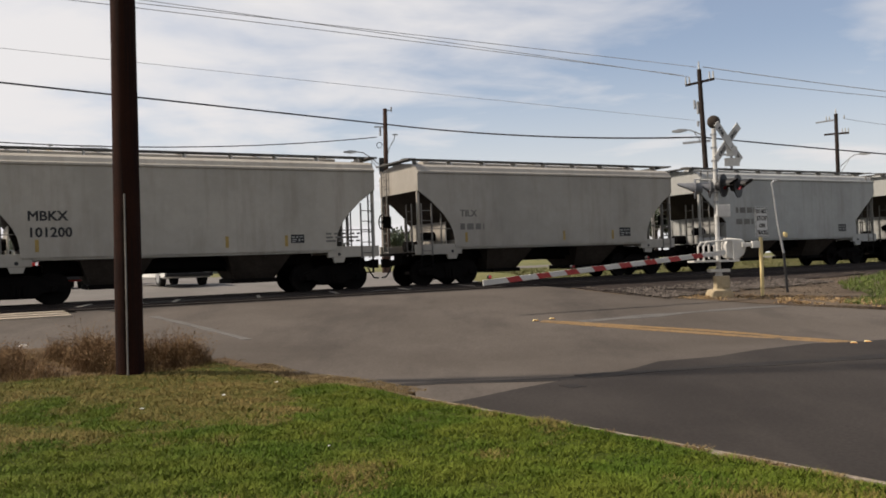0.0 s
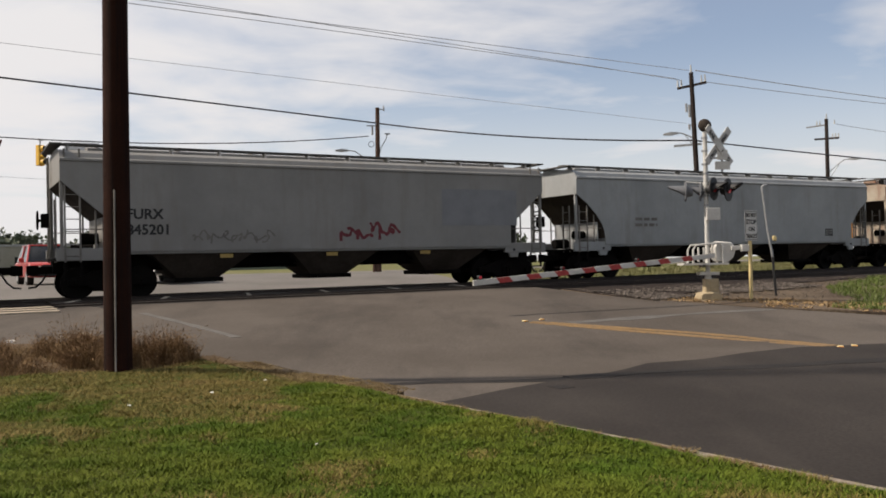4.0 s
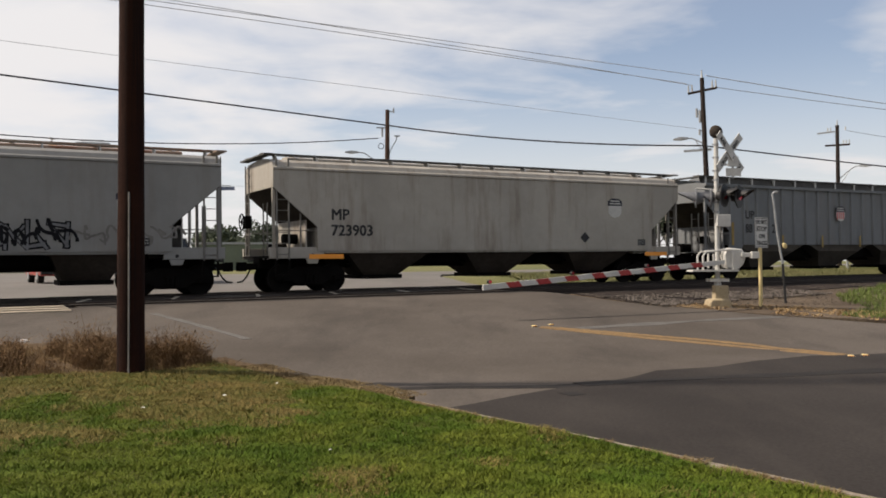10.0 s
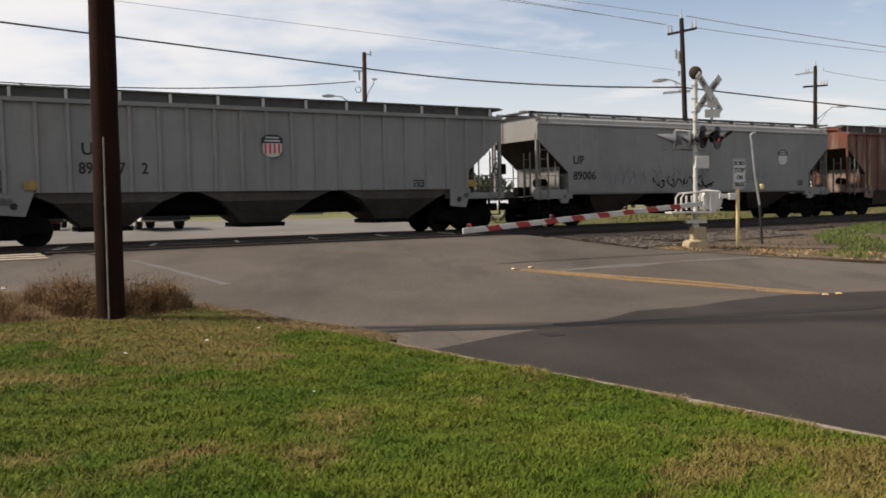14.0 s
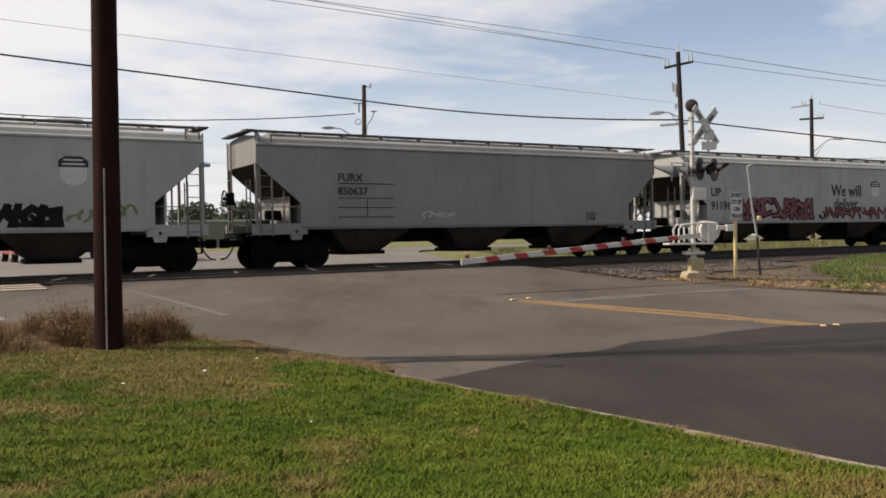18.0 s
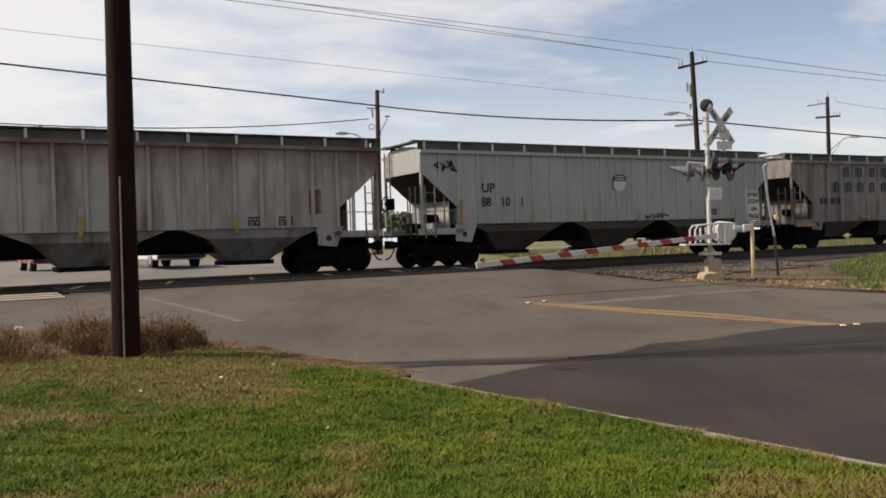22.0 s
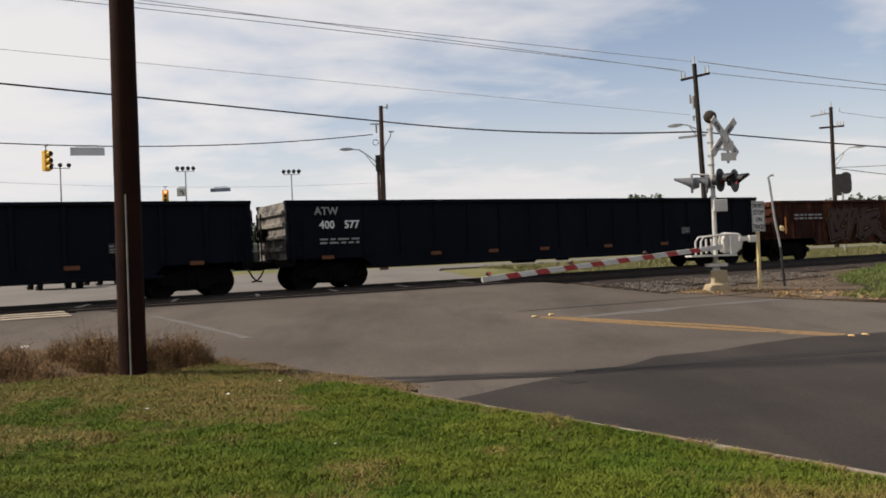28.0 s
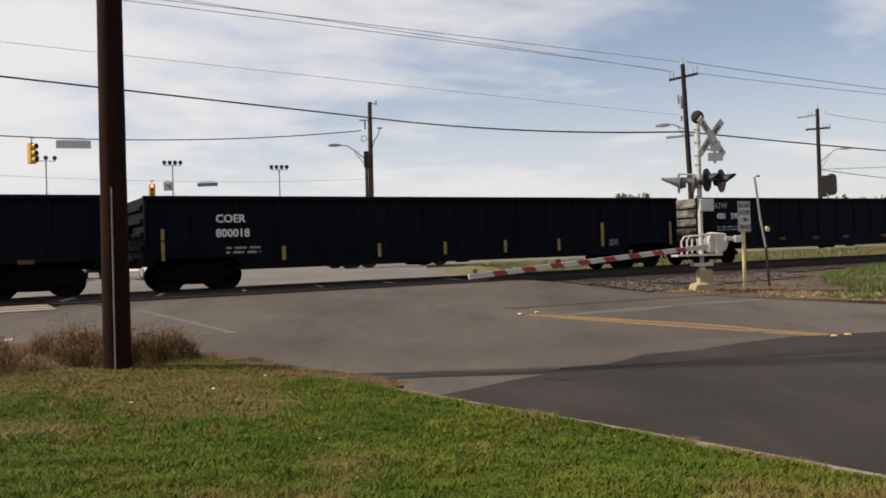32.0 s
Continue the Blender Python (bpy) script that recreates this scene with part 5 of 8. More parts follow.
def make_train():
    cream = paint("cream hopper paint", C_CREAM)
    warm = paint("warm grey hopper paint", C_WARM)
    cool = paint("cool grey hopper paint", C_COOL, fine_mix=0.12)
    grey = paint("grey hopper paint", C_GREY)
    pale = paint("pale grey hopper paint", (0.318, 0.320, 0.305))
    dirty = paint("streaked dirty grey paint", (0.33, 0.305, 0.265), rust=(0.13, 0.095, 0.07), rust_range=(0.52, 0.72))
    rusty_white = paint("rust-stained white paint", (0.36, 0.315, 0.255), rust=(0.15, 0.056, 0.027), rust_range=(0.52, 0.63), scale=(0.9, 0.9, 0.22), band=((0.15, 0.062, 0.032), 3.7, 5.0))
    brown = paint("brown-stained grey paint", (0.135, 0.118, 0.096), dark=0.75, rust=(0.078, 0.042, 0.031), rust_range=(0.48, 0.70), scale=(0.6, 0.6, 0.15), band=((0.062, 0.022, 0.017), 2.6, 3.5))
    red_brown = paint("rusty brown paint", (0.115, 0.042, 0.024), dark=0.55, rust=(0.25, 0.205, 0.175), rust_range=(0.50, 0.64), scale=(1.5, 1.5, 0.22), fine_mix=0.4, band=((0.13, 0.035, 0.018), 3.2, 4.6))
    drab = paint("grey-brown stained paint", (0.225, 0.21, 0.195), dark=0.62, rust=(0.075, 0.052, 0.042), rust_range=(0.47, 0.62), scale=(1.1, 1.1, 0.12), fine_mix=0.25)
    slate = paint("dull blue-grey paint", (0.150, 0.158, 0.164))
    white_brown = paint("white paint browned by rust", (0.315, 0.29, 0.265), dark=0.8, rust=(0.085, 0.05, 0.038), rust_range=(0.44, 0.64), scale=(0.8, 0.8, 0.14), band=((0.085, 0.04, 0.03), 3.1, 4.4))
    black_scrawl = surface("black spray paint", (0.008, 0.008, 0.009), (0.014, 0.014, 0.016), rough=0.8, spec=0.08)
    red_scrawl = surface("dark red spray paint", (0.088, 0.014, 0.02), (0.13, 0.026, 0.032), rough=0.6)
    grey_fill = surface("grey spray fill", (0.10, 0.10, 0.105), (0.16, 0.16, 0.165), rough=0.6)
    mauve_scrawl = surface("mauve spray paint", (0.14, 0.055, 0.06), (0.20, 0.10, 0.10), rough=0.6)
    pink_scrawl = surface("pale spray paint", (0.32, 0.27, 0.255), (0.40, 0.35, 0.33), rough=0.6)

    H = hopper
    H(40.81, 13.34, "smooth", 2, pale, "pale grey covered hopper car with smooth sides")
    r, L = H(27.35, 13.46, "smooth", 2, pale, "pale grey two-bay covered hopper car with smooth sides")
    small_print(r, 2.1, 2.5, 1, 1.3, TAN, h=0.24, seed=1)
    small_print(r, 2.1, 2.0, 1, 1.3, TAN, h=0.24, seed=2)
    data_panel(r, 9.0, 1.6)
    r, L = H(13.83, 13.52, "smooth", 2, warm, "beige-grey two-bay covered hopper car with smooth sides", arch=True)
    marks(r, "TILX", "", 1.66, 2.42, 0, 0.25, TAN)
    small_print(r, 1.66, 1.95, 1, 1.0, TAN, h=0.22, seed=3)
    stripes(r, (1.85, 6.2, 8.6), 1.5, 1.85, FADED_YELLOW)
    data_panel(r, 9.0, 1.6)
    r, L = H(-0.01, 13.84, "smooth", 2, cream, "cream-grey two-bay covered hopper car with arched ends", arch=True)
    marks(r, "MBKX", "101200", 1.62, 2.38, 1.92, 0.28)
    stripes(r, (1.8, 7.1, 9.0), 1.5, 1.85, FADED_YELLOW)
    data_panel(r, 9.2, 1.6, size=0.8)
    small_print(r, 10.4, 1.85, 3, 1.2, TAN, seed=4)
    r, L = H(-13.66, 13.65, "smooth", 2, warm, "beige-grey two-bay covered hopper car with a large dark emblem", arch="step")
    marks(r, "GACX", "12480", 2.15, 2.29, 1.84, 0.28)
    decal("emblem_letters", r, [(10.45 + 0.42 * i, 10.45 + 0.42 * i + 0.33, 3.2, 3.78) for i in range(4)], BLACK, "four bold dark emblem letters as plain blocks")
    stripes(r, (3.95, 6.13), 1.41, 1.77, ORANGE)
    small_print(r, 4.2, 1.75, 2, 1.9, TAN, seed=5)
    small_print(r, 6.4, 1.75, 2, 1.9, TAN, seed=6)
    decal("painted_line", r, [(4.9, 7.2, 2.12, 2.16)], RED_PAINT)
    data_panel(r, 9.0, 1.6, size=0.7)
    small_print(r, 7.9, 2.0, 2, 1.0, TAN, seed=7)
    r, L = H(-27.56, 13.9, "smooth", 2, cool, "blue-grey two-bay covered hopper car with smooth sides")
    marks(r, "NAHX", "32787", 1.67, 3.20, 2.68, 0.34, nx=1.88)
    stripes(r, (2.0, 3.9, 6.1, 8.6), 1.5, 1.85, ORANGE, 0.07)
    small_print(r, 1.9, 1.75, 2, 1.3, TAN, seed=8)
    data_panel(r, 8.9, 1.55, size=0.75)
    r, L = H(-41.07, 13.51, "ribbed", 2, rusty_white, "rust-streaked white ribbed covered hopper car", under=rusty_white)
    for k, (a, b) in enumerate((("GA", "84"), ("CX", "91"))):
        x = 1.72 + k * 0.985
        decal("number_board", r, [(x, x + 0.78, 2.36, 2.82), (x, x + 0.78, 1.88, 2.32)], WHITE, "white number boards", y=-1.452)
        lettering(r, a, x + 0.10, 2.44, 0.30, BLACK, -1.458)
        lettering(r, b, x + 0.10, 1.95, 0.30, BLACK, -1.458)
    data_panel(r, 8.95, 1.6, y=-1.452, size=0.8)
    for k in range(6):
        small_print(r, 2.2 + k * 1.1, 1.62, 2, 0.5, TAN, y=-1.452, h=0.04, seed=9 + k)
    r, L = H(-61.04, 19.97, "smooth", 3, cool, "blue-grey three-bay covered hopper car with arched ends", arch=True)
    data_panel(r, 15.0, 1.6)
    stripes(r, (17.0,), 1.5, 2.2, ORANGE, 0.08)
    small_print(r, 3.0, 2.3, 2, 1.2, TAN, h=0.12, seed=20)
    r, L = H(-79.5, 18.46, "smooth", 3, grey, "grey three-bay covered hopper car, faintly tagged")
    marks(r, "FURX", "845201", 1.76, 2.3, 1.84, 0.31)
    stripes(r, (1.5,), 1.45, 2.3, FADED_YELLOW, 0.12)
    stripes(r, (4.5, 8.0, 11.5), 1.28, 1.40, FADED_YELLOW, 0.4, y=-1.51)
    scrawl(r, 3.6, 6.2, 1.55, 2.0, TAN, 31, 0.05, 8, label="faint grey spray tag")
    scrawl(r, 8.5, 10.6, 1.55, 2.2, red_scrawl, 32, 0.09, 6, label="faded red spray tag")
    decal("repainted_patch", r, [(12.4, 15.6, 2.1, 3.4)], surface("dark grey patch", (0.15, 0.155, 0.165), (0.18, 0.186, 0.195), rough=0.6), "repainted darker patch")
    r, L = H(-98.84, 19.34, "smooth", 3, brown, "brown-stained three-bay covered hopper car with arched ends", arch=True, m_top=red_brown)
    small_print(r, 1.8, 2.45, 1, 1.0, TAN, h=0.24, seed=21)
    small_print(r, 1.8, 2.0, 1, 0.9, TAN, h=0.24, seed=22)
    stripes(r, (1.7, 5.0, 7.4, 10.0, 12.4, 15.2), 1.25, 1.36, FADED_YELLOW, 0.75, y=-1.51)
    data_panel(r, 14.4, 1.6, size=0.75)
    r, L = H(-112.66, 13.82, "smooth", 2, cream, "cream-grey two-bay covered hopper car with tan end sheets", arch=True)
    marks(r, "MBKX", "101186", 1.62, 2.39, 1.91, 0.28)
    stripes(r, (1.55, 4.1, 6.3, 8.6), 1.5, 1.95, FADED_YELLOW, 0.08)
    data_panel(r, 9.05, 1.59, size=0.8)
    r, L = H(-126.72, 14.06, "smooth", 2, warm, "beige-grey two-bay covered hopper car with arched ends", arch=True)
    marks(r, "CITX", "221703", 2.3, 2.52, 2.07, 0.28)
    data_panel(r, 9.2, 1.6)
    small_print(r, 7.0, 2.1, 1, 2.0, TAN, seed=23)
    stripes(r, (2.4, 9.4), 1.25, 1.36, FADED_YELLOW, 0.9, y=-1.51)
    r, L = H(-140.01, 13.29, "smooth", 2, cream, "cream-grey two-bay covered hopper car with arched ends", arch=True)
    marks(r, "WSSX", "2030", 2.01, 2.43, 1.99, 0.26)
    data_panel(r, 9.0, 1.6)
    small_print(r, 2.05, 1.7, 2, 0.9, TAN, h=0.04, seed=24)
    small_print(r, 7.6, 2.0, 1, 1.6, TAN, seed=25)
    stripes(r, (1.6, 6.4), 1.25, 1.36, FADED_YELLOW, 0.8, y=-1.51)

    def ribbed_number(r, groups, z, h=0.40):
        for x, word in groups:
            lettering(r, word, x, z, h, BLACK, -1.456, 0.85)

    r, L = H(-159.84, 19.83, "ribbed", 3, pale, "pale grey ribbed three-bay covered hopper car")
    ribbed_number(r, ((2.38, "87"), (3.2, "76"), (4.02, "0")), 2.05)
    marks(r, "UP", "", 2.36, 2.58, 0, 0.40, y=-1.456)
    shield(r, 8.55, 2.65, 0.62, stripes=False, y=-1.54)
    data_panel(r, 14.1, 1.68, y=-1.456, size=0.75)
    stripes(r, (1.6,), 1.5, 2.4, FADED_YELLOW, 0.12)
    small_print(r, 1.8, 1.7, 2, 0.5, TAN, y=-1.456, seed=26)
    r, L = H(-179.45, 19.61, "ribbed", 3, slate, "dull blue-grey ribbed three-bay covered hopper car with yellow stripes")
    ribbed_number(r, ((2.45, "88"), (3.3, "30"), (4.18, "2")), 2.06)
    marks(r, "UP", "", 2.45, 2.68, 0, 0.36, y=-1.456)
    shield(r, 8.6, 2.63, 0.62, y=-1.54)
    data_panel(r, 14.2, 1.7, y=-1.456, size=0.75)
    stripes(r, (1.5,), 1.5, 2.5, FADED_YELLOW, 0.14)
    stripes(r, (4.75, 7.5, 10.3, 12.9), 1.4, 1.95, FADED_YELLOW, 0.12)
    r, L = H(-198.55, 19.1, "smooth", 3, dirty, "dirt-streaked grey three-bay covered hopper car", eave=4.1)
    marks(r, "MP", "723903", 1.95, 2.36, 1.84, 0.37)
    shield(r, 13.7, 2.6, 0.66, stripes=False)
    part("diamond_mark", Geo().prism([(12.28, 1.81), (12.5, 1.6), (12.72, 1.81), (12.5, 2.02)], -1.55, -1.545), BLACK, r, "black diamond mark")
    data_panel(r, 15.2, 1.5, size=0.7)
    stripes(r, (1.2, 15.6), 1.25, 1.40, ORANGE, 1.2, y=-1.51)
    r, L = H(-211.62, 13.07, "smooth", 2, grey, "grey two-bay covered hopper car with rusty roof and graffiti", m_top=rusty_white)
    marks(r, "UP", "218463", 2.07, 2.44, 1.93, 0.36, nx=1.65)
    shield(r, 8.4, 2.4, 0.64, stripes=False)
    scrawl(r, 3.4, 5.2, 1.45, 1.9, black_scrawl, 41, 0.05, 5)
    throw_up(r, 4.9, 7.1, 1.42, 2.25, ((black_scrawl, 1.0), (grey_fill, 0.45)), 42, 4, label="large black-outlined graffiti")
    scrawl(r, 4.8, 7.2, 1.42, 2.35, black_scrawl, 45, 0.08, 6, y=-1.557)
    scrawl(r, 7.2, 10.2, 1.5, 2.1, TAN, 43, 0.06, 8)
    data_panel(r, 8.9, 1.5, size=0.7)
    r, L = H(-225.3, 13.68, "smooth", 2, cool, "blue-grey two-bay covered hopper car with a shield emblem")
    marks(r, "UP", "93933", 1.8, 3.26, 2.67, 0.37, nx=1.76)
    shield(r, 8.55, 2.65, 0.72)
    small_print(r, 9.5, 3.15, 2, 1.05, TAN, h=0.12, seed=27)
    data_panel(r, 8.8, 1.56, size=0.75)
    r, L = H(-239.07, 13.77, "smooth", 2, cool, "blue-grey two-bay covered hopper car with a striped shield emblem")
    marks(r, "UP", "95265", 1.72, 2.62, 2.0, 0.35)
    shield(r, 8.55, 2.68, 0.72)
    small_print(r, 9.45, 3.2, 2, 1.05, TAN, h=0.13, seed=28)
    data_panel(r, 8.8, 1.57, size=0.75)
    stripes(r, (1.45, 6.1), 1.5, 2.1, FADED_YELLOW, 0.1)
    small_print(r, 1.75, 1.75, 3, 1.3, TAN, seed=29)
    r, L = H(-252.38, 13.31, "ribbed", 2, red_brown, "rusty brown ribbed covered hopper car")
    stripes(r, (1.6, 3.3, 5.2), 1.5, 2.1, FADED_YELLOW, 0.1)
    data_panel(r, 8.05, 1.6, y=-1.456, size=0.75)
    data_panel(r, 9.05, 1.6, y=-1.456, size=0.7)
    r, L = H(-271.66, 19.28, "smooth", 3, grey, "grey three-bay covered hopper car with pencilled graffiti")
    marks(r, "UP", "89006", 1.72, 2.45, 1.84, 0.34)
    shield(r, 13.95, 2.5, 0.6, stripes=False)
    scrawl(r, 5.9, 8.9, 1.48, 2.05, black_scrawl, 44, 0.055, 7, label="thin black graffiti scrawl")
    scrawl(r, 8.6, 9.6, 1.46, 1.78, black_scrawl, 46, 0.06, 4, label="thin black graffiti scrawl")
    for n_, (a, b) in enumerate(((3.3, 5.6), (6.0, 9.4), (11.1, 13.1))):
        scrawl(r, a, b, 1.55, 2.4, grey_fill, 47 + n_, 0.035, 8, y=-1.5455, label="faint grey spray scribble")
    decal("painted_line", r, [(7.1, 9.05, 3.07, 3.09), (6.55, 6.8, 3.07, 3.09)], BLACK)
    decal("rust_mark", r, [(7.58, 8.48, 3.10, 3.14)], red_brown, "rusty scrape")
    decal("panel_seam", r, [(8.94, 8.965, 1.45, 3.0), (11.05, 11.075, 1.45, 2.2), (13.05, 13.07, 1.45, 2.2)], grey_fill)
    data_panel(r, 15.3, 1.55, size=0.7)
    r, L = H(-291.33, 19.67, "ribbed", 3, grey, "grey ribbed three-bay covered hopper car with a striped emblem")
    ribbed_number(r, ((3.42, "89"), (4.3, "47"), (5.15, "2")), 2.06, 0.34)
    marks(r, "UP", "", 3.5, 2.6, 0, 0.36, y=-1.456)
    shield(r, 8.85, 2.58, 0.62, y=-1.54)
    data_panel(r, 14.3, 1.6, y=-1.456, size=0.75)
    stripes(r, (2.0, 16.5), 1.6, 1.85, FADED_YELLOW, 0.35)
    r, L = H(-310.18, 18.85, "smooth", 3, cool, "blue-grey three-bay covered hopper car with a striped shield emblem")
    marks(r, "UP", "", 1.8, 2.5, 0, 0.36)
    small_print(r, 1.8, 2.0, 1, 1.5, TAN, h=0.3, seed=30)
    shield(r, 12.2, 2.75, 0.8)
    small_print(r, 13.2, 3.2, 2, 1.5, TAN, h=0.14, seed=33)
    data_panel(r, 13.3, 1.55, size=0.85)
    stripes(r, (15.2,), 1.28, 1.40, FADED_YELLOW, 1.2, y=-1.51)
    r, L = H(-329.9, 19.72, "smooth", 4, pale, "pale grey four-bay covered hopper car with tan rusty end")
    marks(r, "PGHK", "300112", 2.12, 2.64, 2.2, 0.28)
    stripes(r, (1.85,), 1.55, 2.4, FADED_YELLOW, 0.1)
    small_print(r, 2.1, 1.7, 2, 1.2, TAN, h=0.04, seed=34)
    data_panel(r, 15.5, 1.6, size=0.7)
    r, L = H(-348.98, 19.08, "smooth", 3, pale, "pale grey three-bay covered hopper car with dark red graffiti")
    marks(r, "UP", "91196", 1.73, 2.49, 1.9, 0.38)
    lettering(r, "We will", 10.24, 2.56, 0.58, BLACK, squeeze=0.97)
    lettering(r, "deliver.", 10.44, 1.96, 0.50, BLACK, squeeze=1.02)
    shield(r, 13.5, 2.55, 0.68, stripes=False)
    for k, (x0, x1) in enumerate(((3.5, 8.9), (9.7, 14.8))):
        throw_up(r, x0, x1, 1.42, 2.42 - 0.42 * k, ((pink_scrawl, 1.75), (black_scrawl, 1.5), (red_scrawl, 0.8), (mauve_scrawl, 0.22)), 51 + k, 7, label="dark red graffiti with black and pink outlines")
        scrawl(r, x0 - 0.5, x0 + 1.6, 1.42, 1.8, black_scrawl, 57 + k, 0.08, 5, y=-1.5475)
    r, L = H(-367.88, 18.9, "smooth", 3, grey, "grey three-bay covered hopper car with ruled lettering")
    marks(r, "FURX", "850637", 2.79, 2.86, 2.40, 0.27)
    decal("painted_line", r, [(2.79, 4.9, 2.76, 2.80), (2.79, 4.9, 2.28, 2.31), (2.79, 4.9, 1.96, 1.99), (2.79, 4.9, 1.64, 1.67), (3.85, 3.88, 1.66, 2.3)], BLACK)
    scrawl(r, 6.0, 7.4, 1.55, 1.95, pink_scrawl, 61, 0.05, 4, label="small pale spray tag")
    data_panel(r, 13.5, 1.5, size=0.8)
    r, L = H(-387.29, 19.41, "smooth", 3, pale, "pale grey three-bay covered hopper car with bold black graffiti")
    marks(r, "UP", "88995", 1.71, 2.46, 1.87, 0.38)
    shield(r, 13.7, 2.6, 0.72, stripes=False)
    throw_up(r, 9.6, 13.8, 1.45, 2.05, ((pink_scrawl, 1.75), (black_scrawl, 1.4)), 62, 7, thick=0.26, label="bold black graffiti")
    scrawl(r, 7.5, 9.3, 1.5, 1.8, black_scrawl, 63, 0.05, 6)
    scrawl(r, 4.4, 7.2, 1.45, 1.95, pink_scrawl, 64, 0.12, 5, label="faded spray tag")
    scrawl(r, 13.9, 15.6, 1.5, 2.05, surface("green spray paint", (0.10, 0.13, 0.06), (0.14, 0.17, 0.08), rough=0.6), 65, 0.08, 4)
    r, L = H(-400.76, 13.47, "smooth", 2, cool, "blue-grey two-bay covered hopper car with a wide band under its roof")
    marks(r, "MP", "705521", 2.07, 2.45, 1.92, 0.35)
    shield(r, 8.0, 2.67, 0.7)
    data_panel(r, 9.0, 1.6, size=0.8)
    stripes(r, (0.3, 3.8, 7.2, 11.2), 1.25, 1.40, FADED_YELLOW, 0.5, y=-1.51)
    r, L = H(-415.09, 14.33, "smooth", 2, cool, "blue-grey two-bay covered hopper car with yellow sill marks")
    marks(r, "MP", "706443", 1.85, 2.42, 1.9, 0.37, nx=1.95)
    shield(r, 8.0, 2.67, 0.72)
    small_print(r, 9.0, 3.15, 2, 1.2, TAN, h=0.12, seed=35)
    data_panel(r, 9.2, 1.6, size=0.8)
    stripes(r, (0.1, 3.6, 6.0, 8.6, 11.6), 1.25, 1.40, FADED_YELLOW, 0.55, y=-1.51)
    r, L = H(-428.88, 13.79, "ribbed", 2, drab, "brown-grey stained ribbed covered hopper car with a worn company name")
    for x0, z in [(3.74 + 1.02 * k, 3.42) for k in range(5)] + [(2.95 + 0.93 * k, 2.68) for k in range(7)]:
        decal("name_block", r, [(x0, x0 + 0.11, z, z + 0.46), (x0 + 0.25, x0 + 0.36, z, z + 0.46), (x0 + 0.11, x0 + 0.25, z + 0.35, z + 0.46)], BLACK, "one worn block of the company name", y=-1.545)
    small_print(r, 2.0, 2.1, 1, 1.5, BLACK, y=-1.456, h=0.3, seed=36)
    data_panel(r, 10.3, 1.6, y=-1.456, size=0.75)
    stripes(r, (5.0, 8.4), 1.4, 1.52, FADED_YELLOW, 0.6)
    stripes(r, (0.1,), 1.22, 1.36, FADED_YELLOW, 1.4, y=-1.51)
    r, L = H(-448.47, 19.59, "ribbed", 3, pale, "pale grey ribbed three-bay covered hopper car with scrawled tags")
    ribbed_number(r, ((2.5, "88"), (3.34, "10"), (4.2, "1")), 2.15, 0.35)
    marks(r, "UP", "", 2.51, 2.66, 0, 0.35, y=-1.456)
    shield(r, 8.75, 2.68, 0.6, stripes=False, y=-1.54)
    stripes(r, (1.5,), 1.5, 2.4, FADED_YELLOW, 0.12)
    stripes(r, (4.7, 7.2, 10.0, 15.6), 1.45, 1.9, FADED_YELLOW, 0.1)
    scrawl(r, 10.3, 11.6, 1.5, 1.85, black_scrawl, 66, 0.05, 4, y=-1.545)
    scrawl(r, 0.6, 1.4, 3.2, 3.8, black_scrawl, 67, 0.05, 3, y=-1.5)
    data_panel(r, 14.2, 1.7, y=-1.456, size=0.75)
    r, L = H(-468.63, 20.16, "ribbed", 3, white_brown, "browned white ribbed three-bay covered hopper car with dark roof", m_top=SOOT_SHADE, under=drab)
    stripes(r, (1.55,), 1.5, 2.4, FADED_YELLOW, 0.12)
    stripes(r, (4.7, 9.0, 13.5), 1.4, 2.0, FADED_YELLOW, 0.12)
    data_panel(r, 13.95, 1.6, y=-1.456, size=0.85)
    data_panel(r, 14.95, 1.6, y=-1.456, size=0.85)
    decal("rust_patch", r, [(16.0, 16.42, 1.95, 2.75)], red_brown, "rusty bare patch", y=-1.455)

    maroon = paint("maroon gondola paint", (0.035, 0.0105, 0.0145), dark=0.75, grime=(0.024, 0.017, 0.016), rust=(0.036, 0.0155, 0.0145), rough=0.7, spec=0.12)
    navy = paint("black-blue gondola paint", (0.0045, 0.0055, 0.0085), dark=0.7, grime=(0.010, 0.009, 0.009), rough=0.75, spec=0.08)
    black = paint("black gondola paint", (0.0038, 0.0046, 0.0082), dark=0.7, grime=(0.010, 0.0092, 0.0095), rough=0.75, spec=0.08)
    olive = paint("blue-black worn gondola paint", (0.0042, 0.0053, 0.0098), dark=0.7, grime=(0.012, 0.011, 0.011), rough=0.75, spec=0.08)
    rust = paint("rust-brown gondola paint", (0.036, 0.0125, 0.008), dark=0.5, rust=(0.115, 0.040, 0.017), rust_range=(0.50, 0.64), grime=(0.03, 0.02, 0.016), rough=0.8, spec=0.1, scale=(1.6, 1.6, 0.4))
    mauve_grey = surface("faded mauve spray paint", (0.075, 0.055, 0.062), (0.11, 0.085, 0.092), (0.05, 0.03, 0.035), big=3, fine=15, rough=0.8)
    mauve_dark = surface("thin mauve spray paint", (0.046, 0.030, 0.034), (0.066, 0.047, 0.052), (0.034, 0.016, 0.019), big=3, fine=12, rough=0.8)
    grey_scrawl = surface("grey spray paint", (0.10, 0.098, 0.095), (0.18, 0.172, 0.165), (0.05, 0.045, 0.045), big=2, fine=15, rough=0.7)
